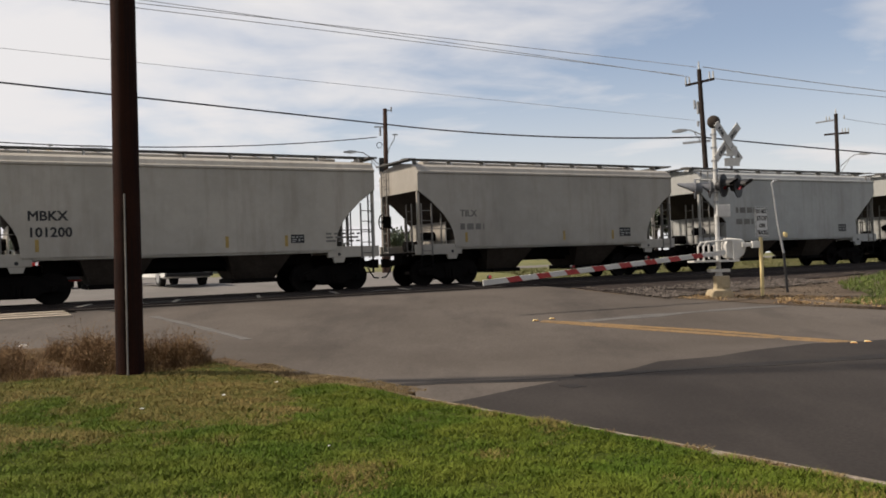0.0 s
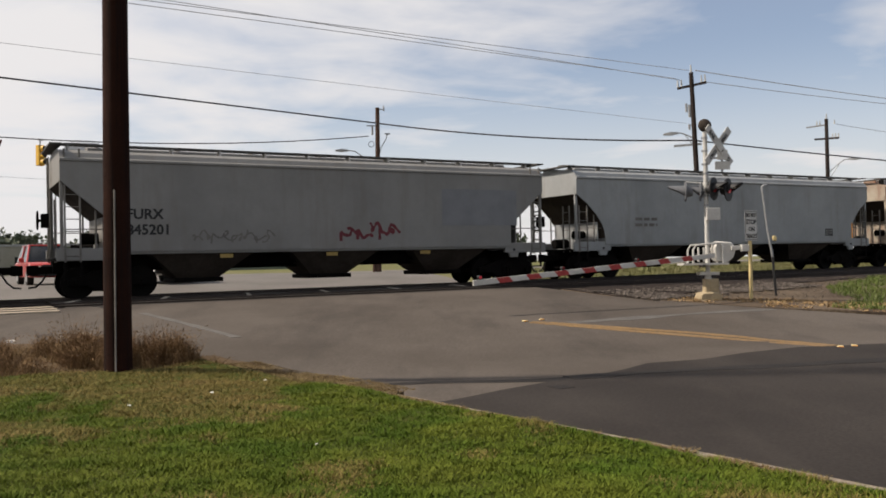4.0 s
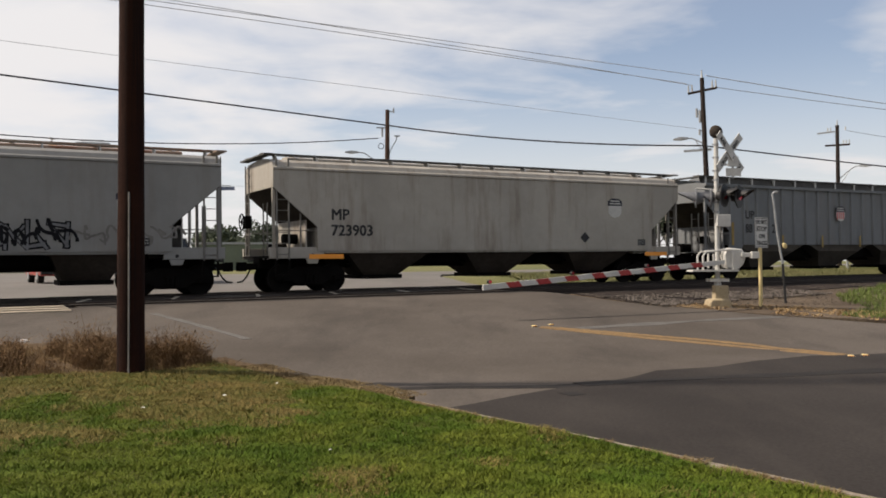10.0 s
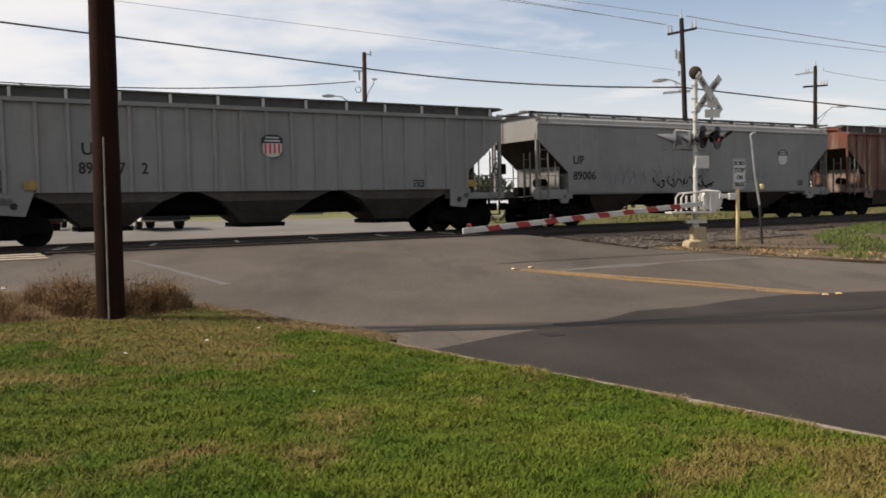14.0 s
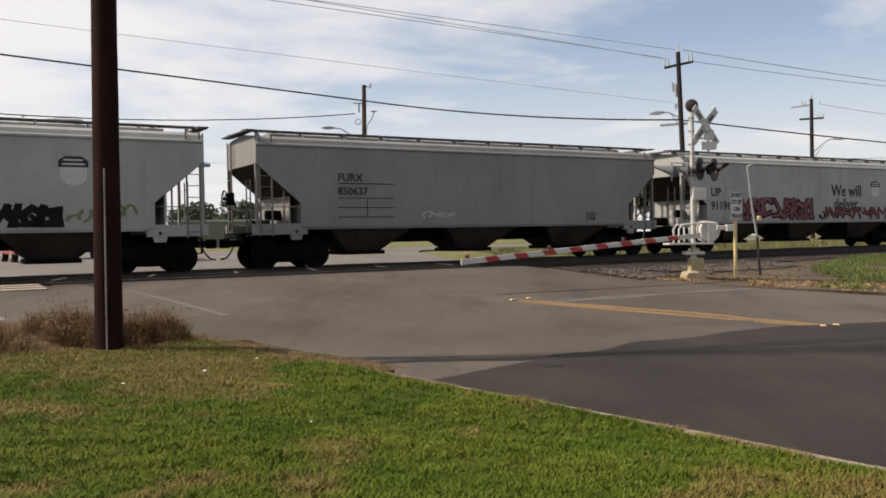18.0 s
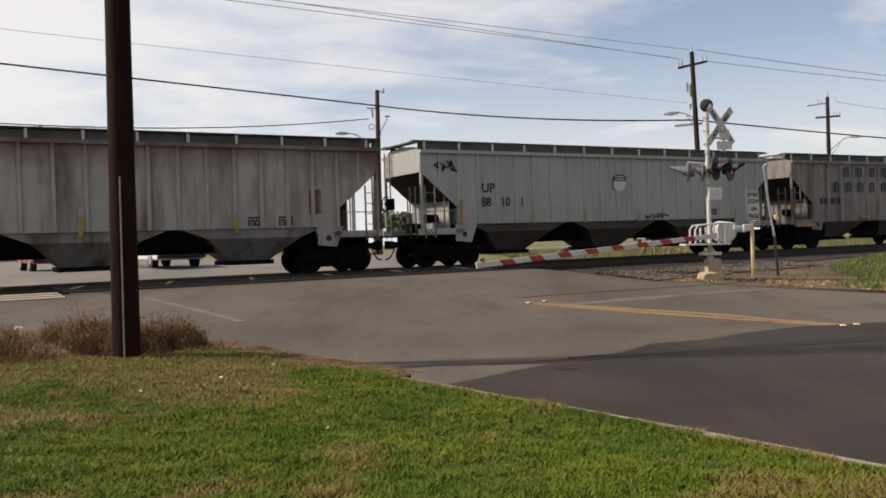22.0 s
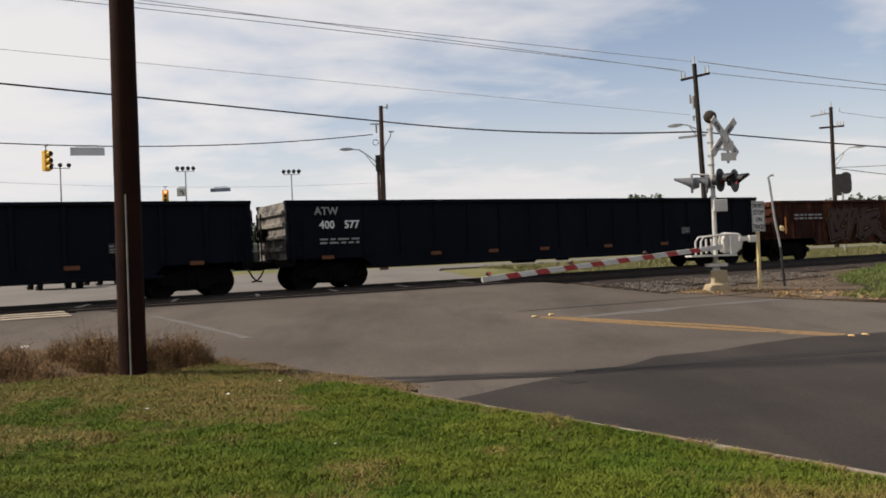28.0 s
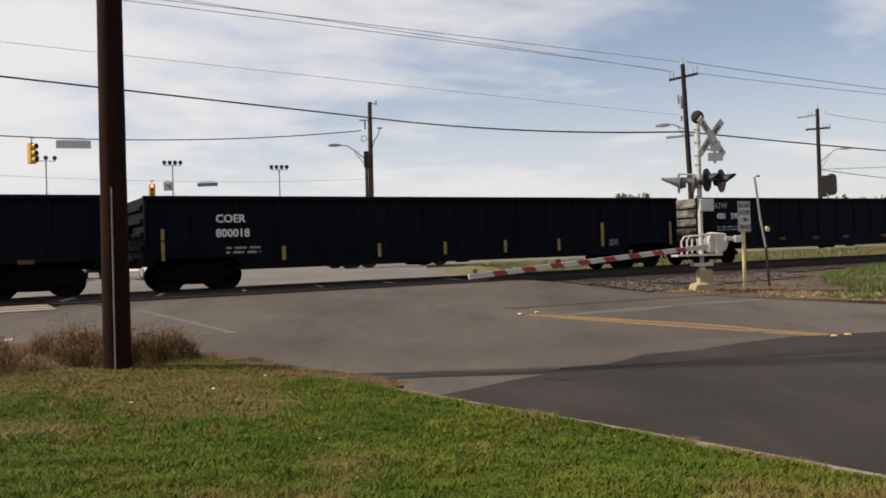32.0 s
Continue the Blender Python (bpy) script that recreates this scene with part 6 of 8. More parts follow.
    DULL_ORANGE = surface("faded orange reflector", (0.12, 0.045, 0.018), (0.16, 0.06, 0.022), (0.05, 0.022, 0.012), big=5, fine=30, rough=0.7)
    FAINT_TEXT = surface("faded white lettering", (0.22, 0.22, 0.215), (0.30, 0.30, 0.29), (0.12, 0.12, 0.115), big=4, fine=30, rough=0.7)
    # Worn patches; sunlight on the end sheets is put into the paler colour.
    worn_sunlit_end = surface("worn end sheet coloured as sunlit", (0.05, 0.047, 0.043), (0.24, 0.225, 0.20), (0.02, 0.018, 0.017), big=1.6, fine=14, rough=0.8, spread=(0.44, 0.56), fine_mix=0.6)
    letter_grey = surface("pale grey spray paint", (0.19, 0.185, 0.18), (0.27, 0.265, 0.255), (0.10, 0.095, 0.095), big=2, fine=12, rough=0.7)
    faint_grey = surface("faint grey spray paint", (0.045, 0.045, 0.048), (0.08, 0.08, 0.083), (0.02, 0.02, 0.021), big=3, fine=15, rough=0.8)
    G = gondola

    def emblem_cn(r, x, z, m):
        """A flowing pale band that turns back on itself, as one plain stroke."""
        h, k = 0.54, 0.062
        path = [(0.86, h), (0.24, h), (0.10, h - 0.06), (0.04, h - 0.2), (0.04, 0.2), (0.10, 0.06), (0.24, 0), (0.86, 0), (0.98, 0.06), (1.04, 0.2), (1.04, h - 0.2), (1.10, h - 0.05), (1.20, h), (1.30, h - 0.06), (1.66, 0.08), (1.76, 0.02), (1.84, 0.10), (1.86, 0.25), (1.86, h + 0.05)]
        g = Geo()
        pts = [Vector((x + a, z + b)) for a, b in path]
        side = []
        for i, p in enumerate(pts):
            t = (pts[min(i + 1, len(pts) - 1)] - pts[max(i - 1, 0)]).normalized()
            side.append((p + Vector((-t.y, t.x)) * k, p - Vector((-t.y, t.x)) * k))
        g.loft([[(a.x, -1.560, a.y), (b.x, -1.560, b.y), (b.x, -1.552, b.y), (a.x, -1.552, a.y)] for a, b in side])
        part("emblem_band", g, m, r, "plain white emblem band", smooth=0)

    r, L = G(-491.56, 22.93, maroon, "maroon gondola car with grey graffiti", 2.62, 0.46, 16, True, rib_depth=0.045)
    emblem_cn(r, 14.2, 1.70, WHITE_TEXT)
    for x, word in ((2.2, "97"), (3.2, "96"), (4.2, "4")):
        lettering(r, word, x, 1.62, 0.30, FAINT_TEXT, -1.56, 1.1)
    marks(r, "IC", "", 2.05, 2.08, 0, 0.28, FAINT_TEXT, -1.56)
    part("inspection_box", Geo().box(17.6, 18.35, -1.562, -1.556, 1.30, 1.34).box(17.6, 18.35, -1.562, -1.556, 1.56, 1.60).box(17.6, 17.64, -1.562, -1.556, 1.34, 1.56).box(18.31, 18.35, -1.562, -1.556, 1.34, 1.56).box(17.96, 17.99, -1.562, -1.556, 1.34, 1.56), FAINT_TEXT, r)
    scrawl(r, 4.8, 9.6, 0.62, 1.25, surface("dull blue-green spray paint", (0.020, 0.034, 0.030), (0.034, 0.052, 0.045), (0.015, 0.02, 0.02), big=2, fine=10, rough=0.8), 72, 0.24, 9, y=-1.552, label="dull green spray haze under the tag")
    throw_up(r, 5.4, 9.7, 0.95, 1.72, ((mauve_grey, 1.6), (letter_grey, 1.1), (mauve_grey, 0.35)), 71, 5, y=-1.56, thick=0.24, label="pale grey graffiti letters")
    throw_up(r, 9.8, 14.0, 0.72, 1.85, ((mauve_dark, 1.6), (mauve_grey, 0.55)), 78, 7, y=-1.558, thick=0.17, label="faded mauve graffiti letters")
    throw_up(r, 14.0, 16.9, 0.85, 1.66, ((mauve_dark, 1.6), (mauve_grey, 0.6), (grey_scrawl, 0.14)), 111, 5, y=-1.558, thick=0.17, label="faded mauve graffiti letters")
    stripes(r, (0.36, L - 0.5), 1.25, 2.1, YELLOW, 0.12, -1.56)
    stripes(r, (3.6, 9.2, 14.5, 17.0), 0.95, 1.06, YELLOW, 0.6, -1.56)
    data_panel(r, 18.3, 1.2, -1.56)
    r, L = G(-514.84, 23.28, maroon, "maroon gondola car with a white tag and emblem", 2.62, 0.46, 16, True, rib_depth=0.045)
    emblem_cn(r, 14.15, 1.70, WHITE_TEXT)
    small_print(r, 13.8, 1.36, 1, 2.4, FAINT_TEXT, -1.56, 0.12, seed=73)
    for x, word in ((1.98, "97"), (2.98, "38"), (3.98, "5")):
        lettering(r, word, x, 1.69, 0.30, FAINT_TEXT, -1.56, 1.1)
    marks(r, "IC", "", 1.98, 2.17, 0, 0.30, FAINT_TEXT, -1.56)
    throw_up(r, 5.95, 8.42, 0.62, 1.78, ((black_scrawl, 1.4), (letter_grey, 1.0)), 74, 3, y=-1.56, thick=0.22, label="white graffiti letters")
    for n_, (a, b, wide) in enumerate(((3.95, 4.65, 0.04), (4.8, 5.55, 0.045), (8.5, 9.3, 0.045), (9.6, 10.3, 0.04))):
        scrawl(r, a, b, 0.75, 1.25, grey_scrawl, 112 + n_, wide, 5, y=-1.558, label="thin pale graffiti scribble")
        scrawl(r, a + 0.02, b + 0.05, 1.35, 1.72, grey_scrawl, 122 + n_, wide, 4, y=-1.558, label="thin pale graffiti scribble")
    stripes(r, (0.5, L - 0.5), 1.25, 2.1, YELLOW, 0.14, -1.56)
    stripes(r, (3.4, 10.5, 15.5), 0.95, 1.06, YELLOW, 0.6, -1.56)
    data_panel(r, 17.8, 1.2, -1.56)
    r, L = G(-538.15, 23.31, navy, "black-blue gondola car with white lettering", 2.68, 0.70, 15)
    marks(r, "NKCR", "3697", 2.14, 2.2, 1.73, 0.27, WHITE_TEXT, -1.56, nx=2.3)
    stripes(r, (0.9, 4.57, 7.6, 10.6, 13.77, 17.0), 0.94, 1.06, YELLOW, 0.55, -1.565)
    stripes(r, (19.9,), 0.98, 1.10, YELLOW, 1.1, -1.565)
    small_print(r, 20.4, 1.62, 3, 0.6, FAINT_TEXT, -1.56, 0.07, seed=79)
    scrawl(r, 16.75, 17.65, 1.2, 1.75, FAINT_TEXT, 76, 0.05, 2, y=-1.56, label="small white monogram")
    data_panel(r, 18.45, 1.12, -1.56, 0.9)
    data_panel(r, 6.0, 1.8, -1.56, 0.6)
    r, L = G(-561.22, 23.07, rust, "rust-brown gondola car covered in large graffiti", 2.66, 0.64, 16)
    small_print(r, 1.3, 2.05, 2, 2.0, FAINT_TEXT, -1.56, 0.08, seed=77)
    gold = surface("dull gold spray outline", (0.14, 0.095, 0.04), (0.20, 0.14, 0.065), rough=0.7)
    ember = surface("rust-brown spray paint", (0.036, 0.0145, 0.009), (0.058, 0.022, 0.012), (0.02, 0.009, 0.006), big=2, fine=12, rough=0.7)
    dusk = surface("dark brown spray paint", (0.035, 0.018, 0.012), (0.055, 0.028, 0.018), rough=0.7)
    throw_up(r, 3.6, 20.2, 0.80, 2.35, ((gold, 1.45), (black_scrawl, 1.3), (ember, 0.85), (dusk, 0.4)), 80, 12, y=-1.556, thick=0.22, label="large brown and black graffiti letters with dull gold edges")
    stripes(r, (0.6, L - 0.8), 1.25, 2.0, ORANGE, 0.14, -1.56)
    small_print(r, L - 1.7, 2.40, 2, 0.8, FAINT_TEXT, -1.56, 0.08, seed=78)

    def atw(off, pitch, number, scr):
        r, L = G(off, pitch, olive, "blue-black gondola car with stencilled white numbers and worn ends coloured as sunlit", 2.82, 0.62, 17, end_m=worn_sunlit_end)
        lettering(r, "ATW", 0.95, 2.44, 0.26, FAINT_TEXT, -1.56)
        lettering(r, number[:3], 1.1, 1.99, 0.26, WHITE_TEXT, -1.56)
        lettering(r, number[3:], 1.98, 1.99, 0.26, WHITE_TEXT, -1.56)
        small_print(r, 1.1, 1.6, 2, 1.4, FAINT_TEXT, -1.56, 0.06, seed=scr)
        stripes(r, (1.15, 5.2, 7.6, 9.9, 13.0, 16.0, 19.5), 0.98, 1.10, DULL_ORANGE, 0.42, -1.565)
        data_panel(r, 17.2, 1.4, -1.56, 0.9)
        return r

    atw(-584.25, 23.03, "400577", 101)
    r = atw(-606.84, 22.59, "400520", 102)
    scrawl(r, 7.8, 9.4, 1.15, 1.95, faint_grey, 103, 0.12, 3, y=-1.56, label="faded grey tag")
    scrawl(r, 11.2, 12.6, 1.15, 1.95, faint_grey, 104, 0.10, 2, y=-1.56, label="faded grey tag")
    tan_scrawl = surface("tan spray paint", (0.24, 0.225, 0.17), (0.34, 0.32, 0.25), rough=0.7)

    def coer(off, pitch, number, high):
        r, L = G(off, pitch, black, "black gondola car with white lettering and faded yellow stripes", high, 0.60, 17)
        marks(r, "COER", number, 2.1, 2.08, 1.63, 0.26, WHITE_TEXT, -1.56)
        stripes(r, (0.45, 17.5, L - 0.55), 0.95, 1.9, FADED_YELLOW, 0.15, -1.565)
        stripes(r, (4.2, 7.6, 10.2, 12.8, 15.3), 0.85, 1.3, FADED_YELLOW, 0.13, -1.565)
        small_print(r, 2.4, 1.25, 2, 1.1, FAINT_TEXT, -1.56, 0.07, seed=int(number) % 97)
        data_panel(r, 17.9, 0.95, -1.56, 0.9)
        return r

    r = coer(-630.17, 23.33, "802345", 2.62)
    throw_up(r, 17.0, 19.6, 1.0, 2.2, ((faint_grey, 1.5), (tan_scrawl, 0.7)), 105, 3, y=-1.572, thick=0.2, label="tan graffiti letters")
    scrawl(r, 12.5, 16.5, 1.1, 2.0, faint_grey, 106, 0.10, 8, y=-1.56, label="faded grey tags")
    atw(-653.34, 23.17, "400590", 107)
    coer(-676.38, 22.92, "800018", 2.80)
    r = atw(-699.28, 22.9, "400611", 108)


make_train()


# ---- crossing signal with gate ----
def at_ground(x, y, rz=0.0, dz=0.0):
    return pose(x, y, level(x, y) + dz, 0, 0, rz)


def flasher(parent, x, y, z, turn, lit=False, coat=None, wide=0.30, long=0.36):
    """A round black backboard with a hooded lens; faces -y before its turn."""
    g = Geo()
    g.tube([(0, 0.0, 0), (0, 0.03, 0)], wide, 24)
    g.tube([(0, 0.03, 0), (0, 0.20, 0)], 0.16, 16, r2=0.12)
    f = part("backboard", g, coat or BLACK, parent, at=pose(x, y, z, 0, 0, turn))
    part("lens", Geo().tube([(0, -0.03, 0), (0, 0.0, 0)], 0.10, 18), RED_LIT if lit else RED_PLASTIC, f)
    hood = Geo()
    n_ = 14
    # a visor whose lower edges are cut away towards its tip
    def arc(r, cut, d_):
        return [(r * math.cos(t), -d_, r * math.sin(t)) for t in [math.pi * (cut + (1 - 2 * cut) * k / n_) for k in range(n_ + 1)]]
    steps = ((-0.20, 0.0), (0.0, 0.35), (0.14, 0.7), (0.30, 1.0))
    outer, inner = ([arc(r + 0.008 * k, c, k * long) for c, k in steps] for r in (0.165, 0.152))
    hood.loft(outer, cap=False, closed=False)
    hood.loft(inner, cap=False, closed=False)
    hood.loft([outer[-1], inner[-1]], cap=False, closed=False)
    part("hood", hood, coat or BLACK, f)
    return f


def crossing_signal():
    x, y = 6.94, 22.88
    BACK = surface("weathered grey flasher", (0.10, 0.105, 0.115), (0.15, 0.155, 0.165), (0.06, 0.06, 0.065), big=5, fine=40, rough=0.6)
    root = thing("crossing_signal", "silver railway crossing signal with lowered red and white gate", "crossing signal", at=at_ground(x, y))
    base = Geo().prism([(-0.29, -0.3), (0.29, -0.3), (0.29, 0.12), (0.22, 0.20), (-0.22, 0.20), (-0.29, 0.12)], -0.28, 0.28)
    OLD_YELLOW = surface("weathered yellow-grey casting", (0.30, 0.245, 0.155), (0.38, 0.31, 0.20), (0.17, 0.135, 0.085), big=4, fine=30, rough=0.8)
    part("foundation", base, surface("yellowed concrete", (0.27, 0.215, 0.135), (0.34, 0.28, 0.18), (0.17, 0.13, 0.08), big=3, fine=30, rough=0.85), root, bevel=0.03)
    part("junction_base", Geo().box(-0.12, 0.24, -0.17, 0.15, 0.20, 0.56).box(-0.14, 0.26, -0.19, 0.17, 0.17, 0.22), OLD_YELLOW, root, "pale yellow cast-iron junction base", bevel=0.02)
    part("base_door", Geo().box(0.0, 0.20, -0.185, -0.17, 0.26, 0.52), OLD_YELLOW, root, bevel=0.006)
    part("mast", Geo().tube([(0, 0, 0.55), (0, 0, 4.78)], 0.06, 16), SILVER, root)
    part("mast_collar", Geo().tube([(0, 0, 0.56), (0, 0, 0.74)], 0.10, 14, r2=0.065), SILVER, root)
    for z in (2.5, 2.75, 3.35, 3.6, 3.95, 4.3):
        part("mast_band", Geo().tube([(0, 0, z), (0, 0, z + 0.05)], 0.072, 14).box(-0.10, -0.06, -0.015, 0.015, z + 0.005, z + 0.045), GALV, root)
    bell = Geo().tube([(0, -0.02, 4.66), (0, -0.08, 4.66)], 0.18, 20, r2=0.155).tube([(0, -0.08, 4.66), (0, -0.14, 4.66)], 0.155, 20, r2=0.05).tube([(0, 0.02, 4.66), (0, 0.14, 4.66)], 0.09, 12)
    part("bell", bell, SOOT_SHADE, root)
    xb = Geo()
    for a in (45, -45):
        c, s = math.cos(radians(a)), math.sin(radians(a))
        pts = [(-0.66, -0.105), (0.66, -0.105), (0.66, 0.105), (-0.66, 0.105)]
        yy = -0.12 if a > 0 else -0.15
        xb.prism([(0.0 + p * c - q * s, 4.18 + p * s + q * c) for p, q in pts], yy, yy + 0.02)
    cb = part("crossbuck", xb, WHITE, root, "white crossbuck boards with black lettering", at=pose(0.25, -0.05, -0.08, 0, 0, 33), smooth=0)
    for a, word, yy in ((-45, "RAILROAD", -0.155), (45, "CROSSING", -0.125)):
        for me_x, w in ((-0.52, word[:4] if a > 0 else word[:4]), (0.16, word[4:])):
            o = lettering(cb, w, 0, 0, 0.10, BLACK, 0)
            o.matrix_basis = pose(0.0, yy, 4.18) @ pose(0, 0, 0, 0, -a, 0) @ pose(me_x, 0, -0.06, 90)
    tr = Geo().box(0.28, 0.56, -0.12, -0.10, 3.72, 3.98)
    part("number_plate", tr, SILVER, root)
    part("number_plate", Geo().box(0.22, 0.62, -0.12, -0.10, 3.46, 3.68), SILVER, root, "small grey plate, tracks count")
    part("sign_bracket", Geo().box(-0.02, 0.5, -0.10, -0.07, 3.75, 3.80).box(0.38, 0.44, -0.11, -0.08, 3.4, 4.2), GALV, root)
    arm = Geo().tube([(-0.05, -0.05, 2.98), (0.75, -0.12, 2.98)], 0.03, 8).tube([(0, 0, 2.9), (0, 0, 3.1)], 0.1, 12)
    part("light_arm", arm, SILVER, root)
    flasher(root, 0.17, -0.16, 2.95, 52, wide=0.31)
    flasher(root, 0.60, -0.02, 2.93, 52, True, wide=0.31)
    arm = Geo().tube([(0.0, 0.0, 3.10), (-0.52, 0.06, 3.16)], 0.022, 8).tube([(-0.52, 0.06, 3.16), (-0.52, 0.08, 2.9)], 0.022, 8)
    part("light_arm", arm, SILVER, root)
    flasher(root, -0.14, 0.12, 2.90, -100, False, BACK, 0.26, 0.30)
    flasher(root, -0.54, 0.10, 2.90, -100, False, BACK, 0.26, 0.44)
    part("relay_plate", Geo().box(-0.05, 0.31, -0.20, -0.07, 2.12, 2.44), SILVER, root, bevel=0.01)
    # gate mechanism
    mech = Geo().prism([(0.16, 1.04), (0.46, 0.96), (0.64, 1.12), (0.70, 1.36), (0.60, 1.52), (0.20, 1.56), (0.12, 1.36)], -0.20, 0.18)
    part("gate_mechanism", mech, WHITE, root, "white steel gate motor case", bevel=0.03)
    part("counterweight", Geo().prism([(0.55, 1.30), (0.98, 1.33), (1.02, 1.41), (0.55, 1.43)], -0.30, -0.24).box(0.80, 1.00, -0.34, -0.20, 1.27, 1.45), WHITE, root, bevel=0.01)
    cage = Geo()
    for yy in (-0.28, 0.24):
        cage.tube([(-0.46, yy, 0.98), (-0.46, yy, 1.34), (-0.38, yy, 1.46), (0.24, yy, 1.50), (0.32, yy, 1.42), (0.32, yy, 0.98)], 0.028, 8)
    for xx in (-0.30, -0.16):
        cage.tube([(xx, -0.2, 1.02), (xx, -0.2, 1.40)], 0.03, 8)
    cage.box(-0.74, 0.46, -0.34, 0.30, 0.93, 0.98)
    cage.box(-0.26, 0.26, -0.16, 0.16, 0.66, 0.74)
    part("mechanism_cage", cage, WHITE, root)
    # gate arm, hung a little low
    tip = Vector((0.55 - x, 18.75 - y, 0.66))
    start = Vector((-0.10, -0.36, 1.16))
    d_ = (tip - start)
    length = d_.length
    yaw, pitch = math.degrees(math.atan2(d_.y, d_.x)), math.degrees(math.atan2(d_.z, math.hypot(d_.x, d_.y)))
    ga = part("gate_arm", Geo().box(-0.25, length, -0.022, 0.022, -0.062, 0.062), WHITE, root, "white gate arm with slanted red stripes", at=pose(*start, 0, -pitch, yaw), bevel=0.006)
    k, n_ = 0.55, 0
    while k + 0.42 < length:
        for yy in (-0.024, 0.0221):
            part("red_stripe", Geo().prism([(k, -0.062), (k + 0.36, -0.062), (k + 0.46, 0.062), (k + 0.10, 0.062)], yy, yy + 0.002), RED_STRIPE, ga, smooth=0)
        k += 0.82
        n_ += 1
    for q, lit in ((length - 0.18, True), (length * 0.66, False), (length * 0.34, False)):
        lamp = part("arm_lamp", Geo().tube([(q, 0, 0.06), (q, 0, 0.08)], 0.018, 8).tube([(q, -0.04, 0.115), (q, 0.04, 0.115)], 0.042, 14), BLACK, ga)
        part("arm_lens", Geo().tube([(q, 0.04, 0.115), (q, 0.05, 0.115)], 0.034, 14), RED_LIT if lit else RED_PLASTIC, lamp)
    return root


crossing_signal()


def track_sign():
    x, y = 8.19, 23.2
    root = thing("track_sign", "white warning sign on a faded yellow wooden post", "road sign", at=at_ground(x, y, 34))
    part("post", Geo().box(-0.045, 0.045, -0.035, 0.035, -0.2, 2.38), POST_YELLOW, root, bevel=0.01)
    s_ = part("sign_plate", Geo().box(-0.27, 0.27, -0.055, -0.045, 1.58, 2.40), surface("sign white", (0.46, 0.455, 0.43), (0.53, 0.525, 0.50), (0.34, 0.33, 0.31), big=3, fine=30, rough=0.5), root, "white plate with black words", bevel=0.003)
    part("sign_border", Geo().box(-0.25, 0.25, -0.058, -0.056, 1.60, 1.615).box(-0.25, 0.25, -0.058, -0.056, 2.365, 2.38).box(-0.25, -0.235, -0.058, -0.056, 1.615, 2.365).box(0.235, 0.25, -0.058, -0.056, 1.615, 2.365), BLACK, s_)
    for word, z, h in (("DO NOT", 2.22, 0.12), ("STOP", 2.03, 0.13), ("ON", 1.84, 0.12), ("TRACKS", 1.65, 0.12)):
        me = letters(word, h)
        w = max(v.co.x for v in me.vertices)
        k = min(1.0, 0.44 / w)
        lettering(s_, word, -w * k / 2, z, h, BLACK, -0.058, k)


track_sign()


def bent_pole():
    x, y = 9.19, 24.25
    root = thing("leaning_pipe", "leaning grey steel pipe with a hooked top and a yellow box", "pipe", at=at_ground(x, y))
    part("pipe", Geo().tube([(0, 0, 1.1), (-0.13, 0, 1.9), (-0.24, -0.02, 2.9), (-0.27, -0.02, 3.08), (-0.20, -0.02, 3.14), (-0.12, -0.02, 3.13)], 0.032, 10), GALV, root)
    part("foot", Geo().tube([(0.08, 0, -0.2), (0, 0, 1.1)], 0.036, 10), BLACK, root, "black lower part")
    part("box", Geo().prism([(0.0, 1.56), (0.09, 1.53), (0.11, 1.63), (0.06, 1.70), (-0.02, 1.69)], -0.10, 0.0), POST_YELLOW, root, "small weathered yellow box", bevel=0.02)


bent_pole()


# ---- poles ----
def near_pole():
    x, y = -4.40, 11.40
    root = thing("utility_pole", "dark creosoted wooden utility pole rising from the weeds", "utility pole", at=at_ground(x, y))
    rnd = random.Random(3)
    g = Geo()
    rings = []
    for k in range(25):
        z = -0.3 + k * 0.52
        r = 0.182 - 0.0042 * z
        rings.append([((r + 0.004 * rnd.uniform(-1, 1)) * math.cos(t) + 0.012 * z * 0.3, (r + 0.004 * rnd.uniform(-1, 1)) * math.sin(t), z) for t in [2 * math.pi * j / 28 for j in range(28)]])
    g.loft(rings)
    part("shaft", g, POLE_WOOD, root, smooth=50)
    part("conduit", Geo().tube([(0.045, -0.195, 0.0), (0.052, -0.188, 2.46)], 0.012, 8), surface("grey conduit", (0.16, 0.145, 0.13), (0.22, 0.20, 0.18), (0.08, 0.07, 0.06), big=4, fine=40, rough=0.6), root, "thin grey ground-wire cover")


near_pole()


def by_angle(az, el, r):
    """A place at a compass angle and elevation from the camera, r metres off over the ground."""
    a = radians(az)
    return Vector((r * math.sin(a), r * math.cos(a), EYE + r * math.tan(radians(el))))


def insulator(parent, x, y, z, up=0.16):
    part("insulator", Geo().tube([(x, y, z), (x, y, z + up * 0.5), (x, y, z + up)], 0.055, 8, r2=0.03), surface("glazed insulator", (0.35, 0.35, 0.34), (0.42, 0.42, 0.40), rough=0.3) if "ins" not in KEEP else KEEP["ins"], parent)


KEEP = {"ins": surface("glazed insulator", (0.35, 0.35, 0.34), (0.42, 0.42, 0.40), rough=0.3, bump=0)}


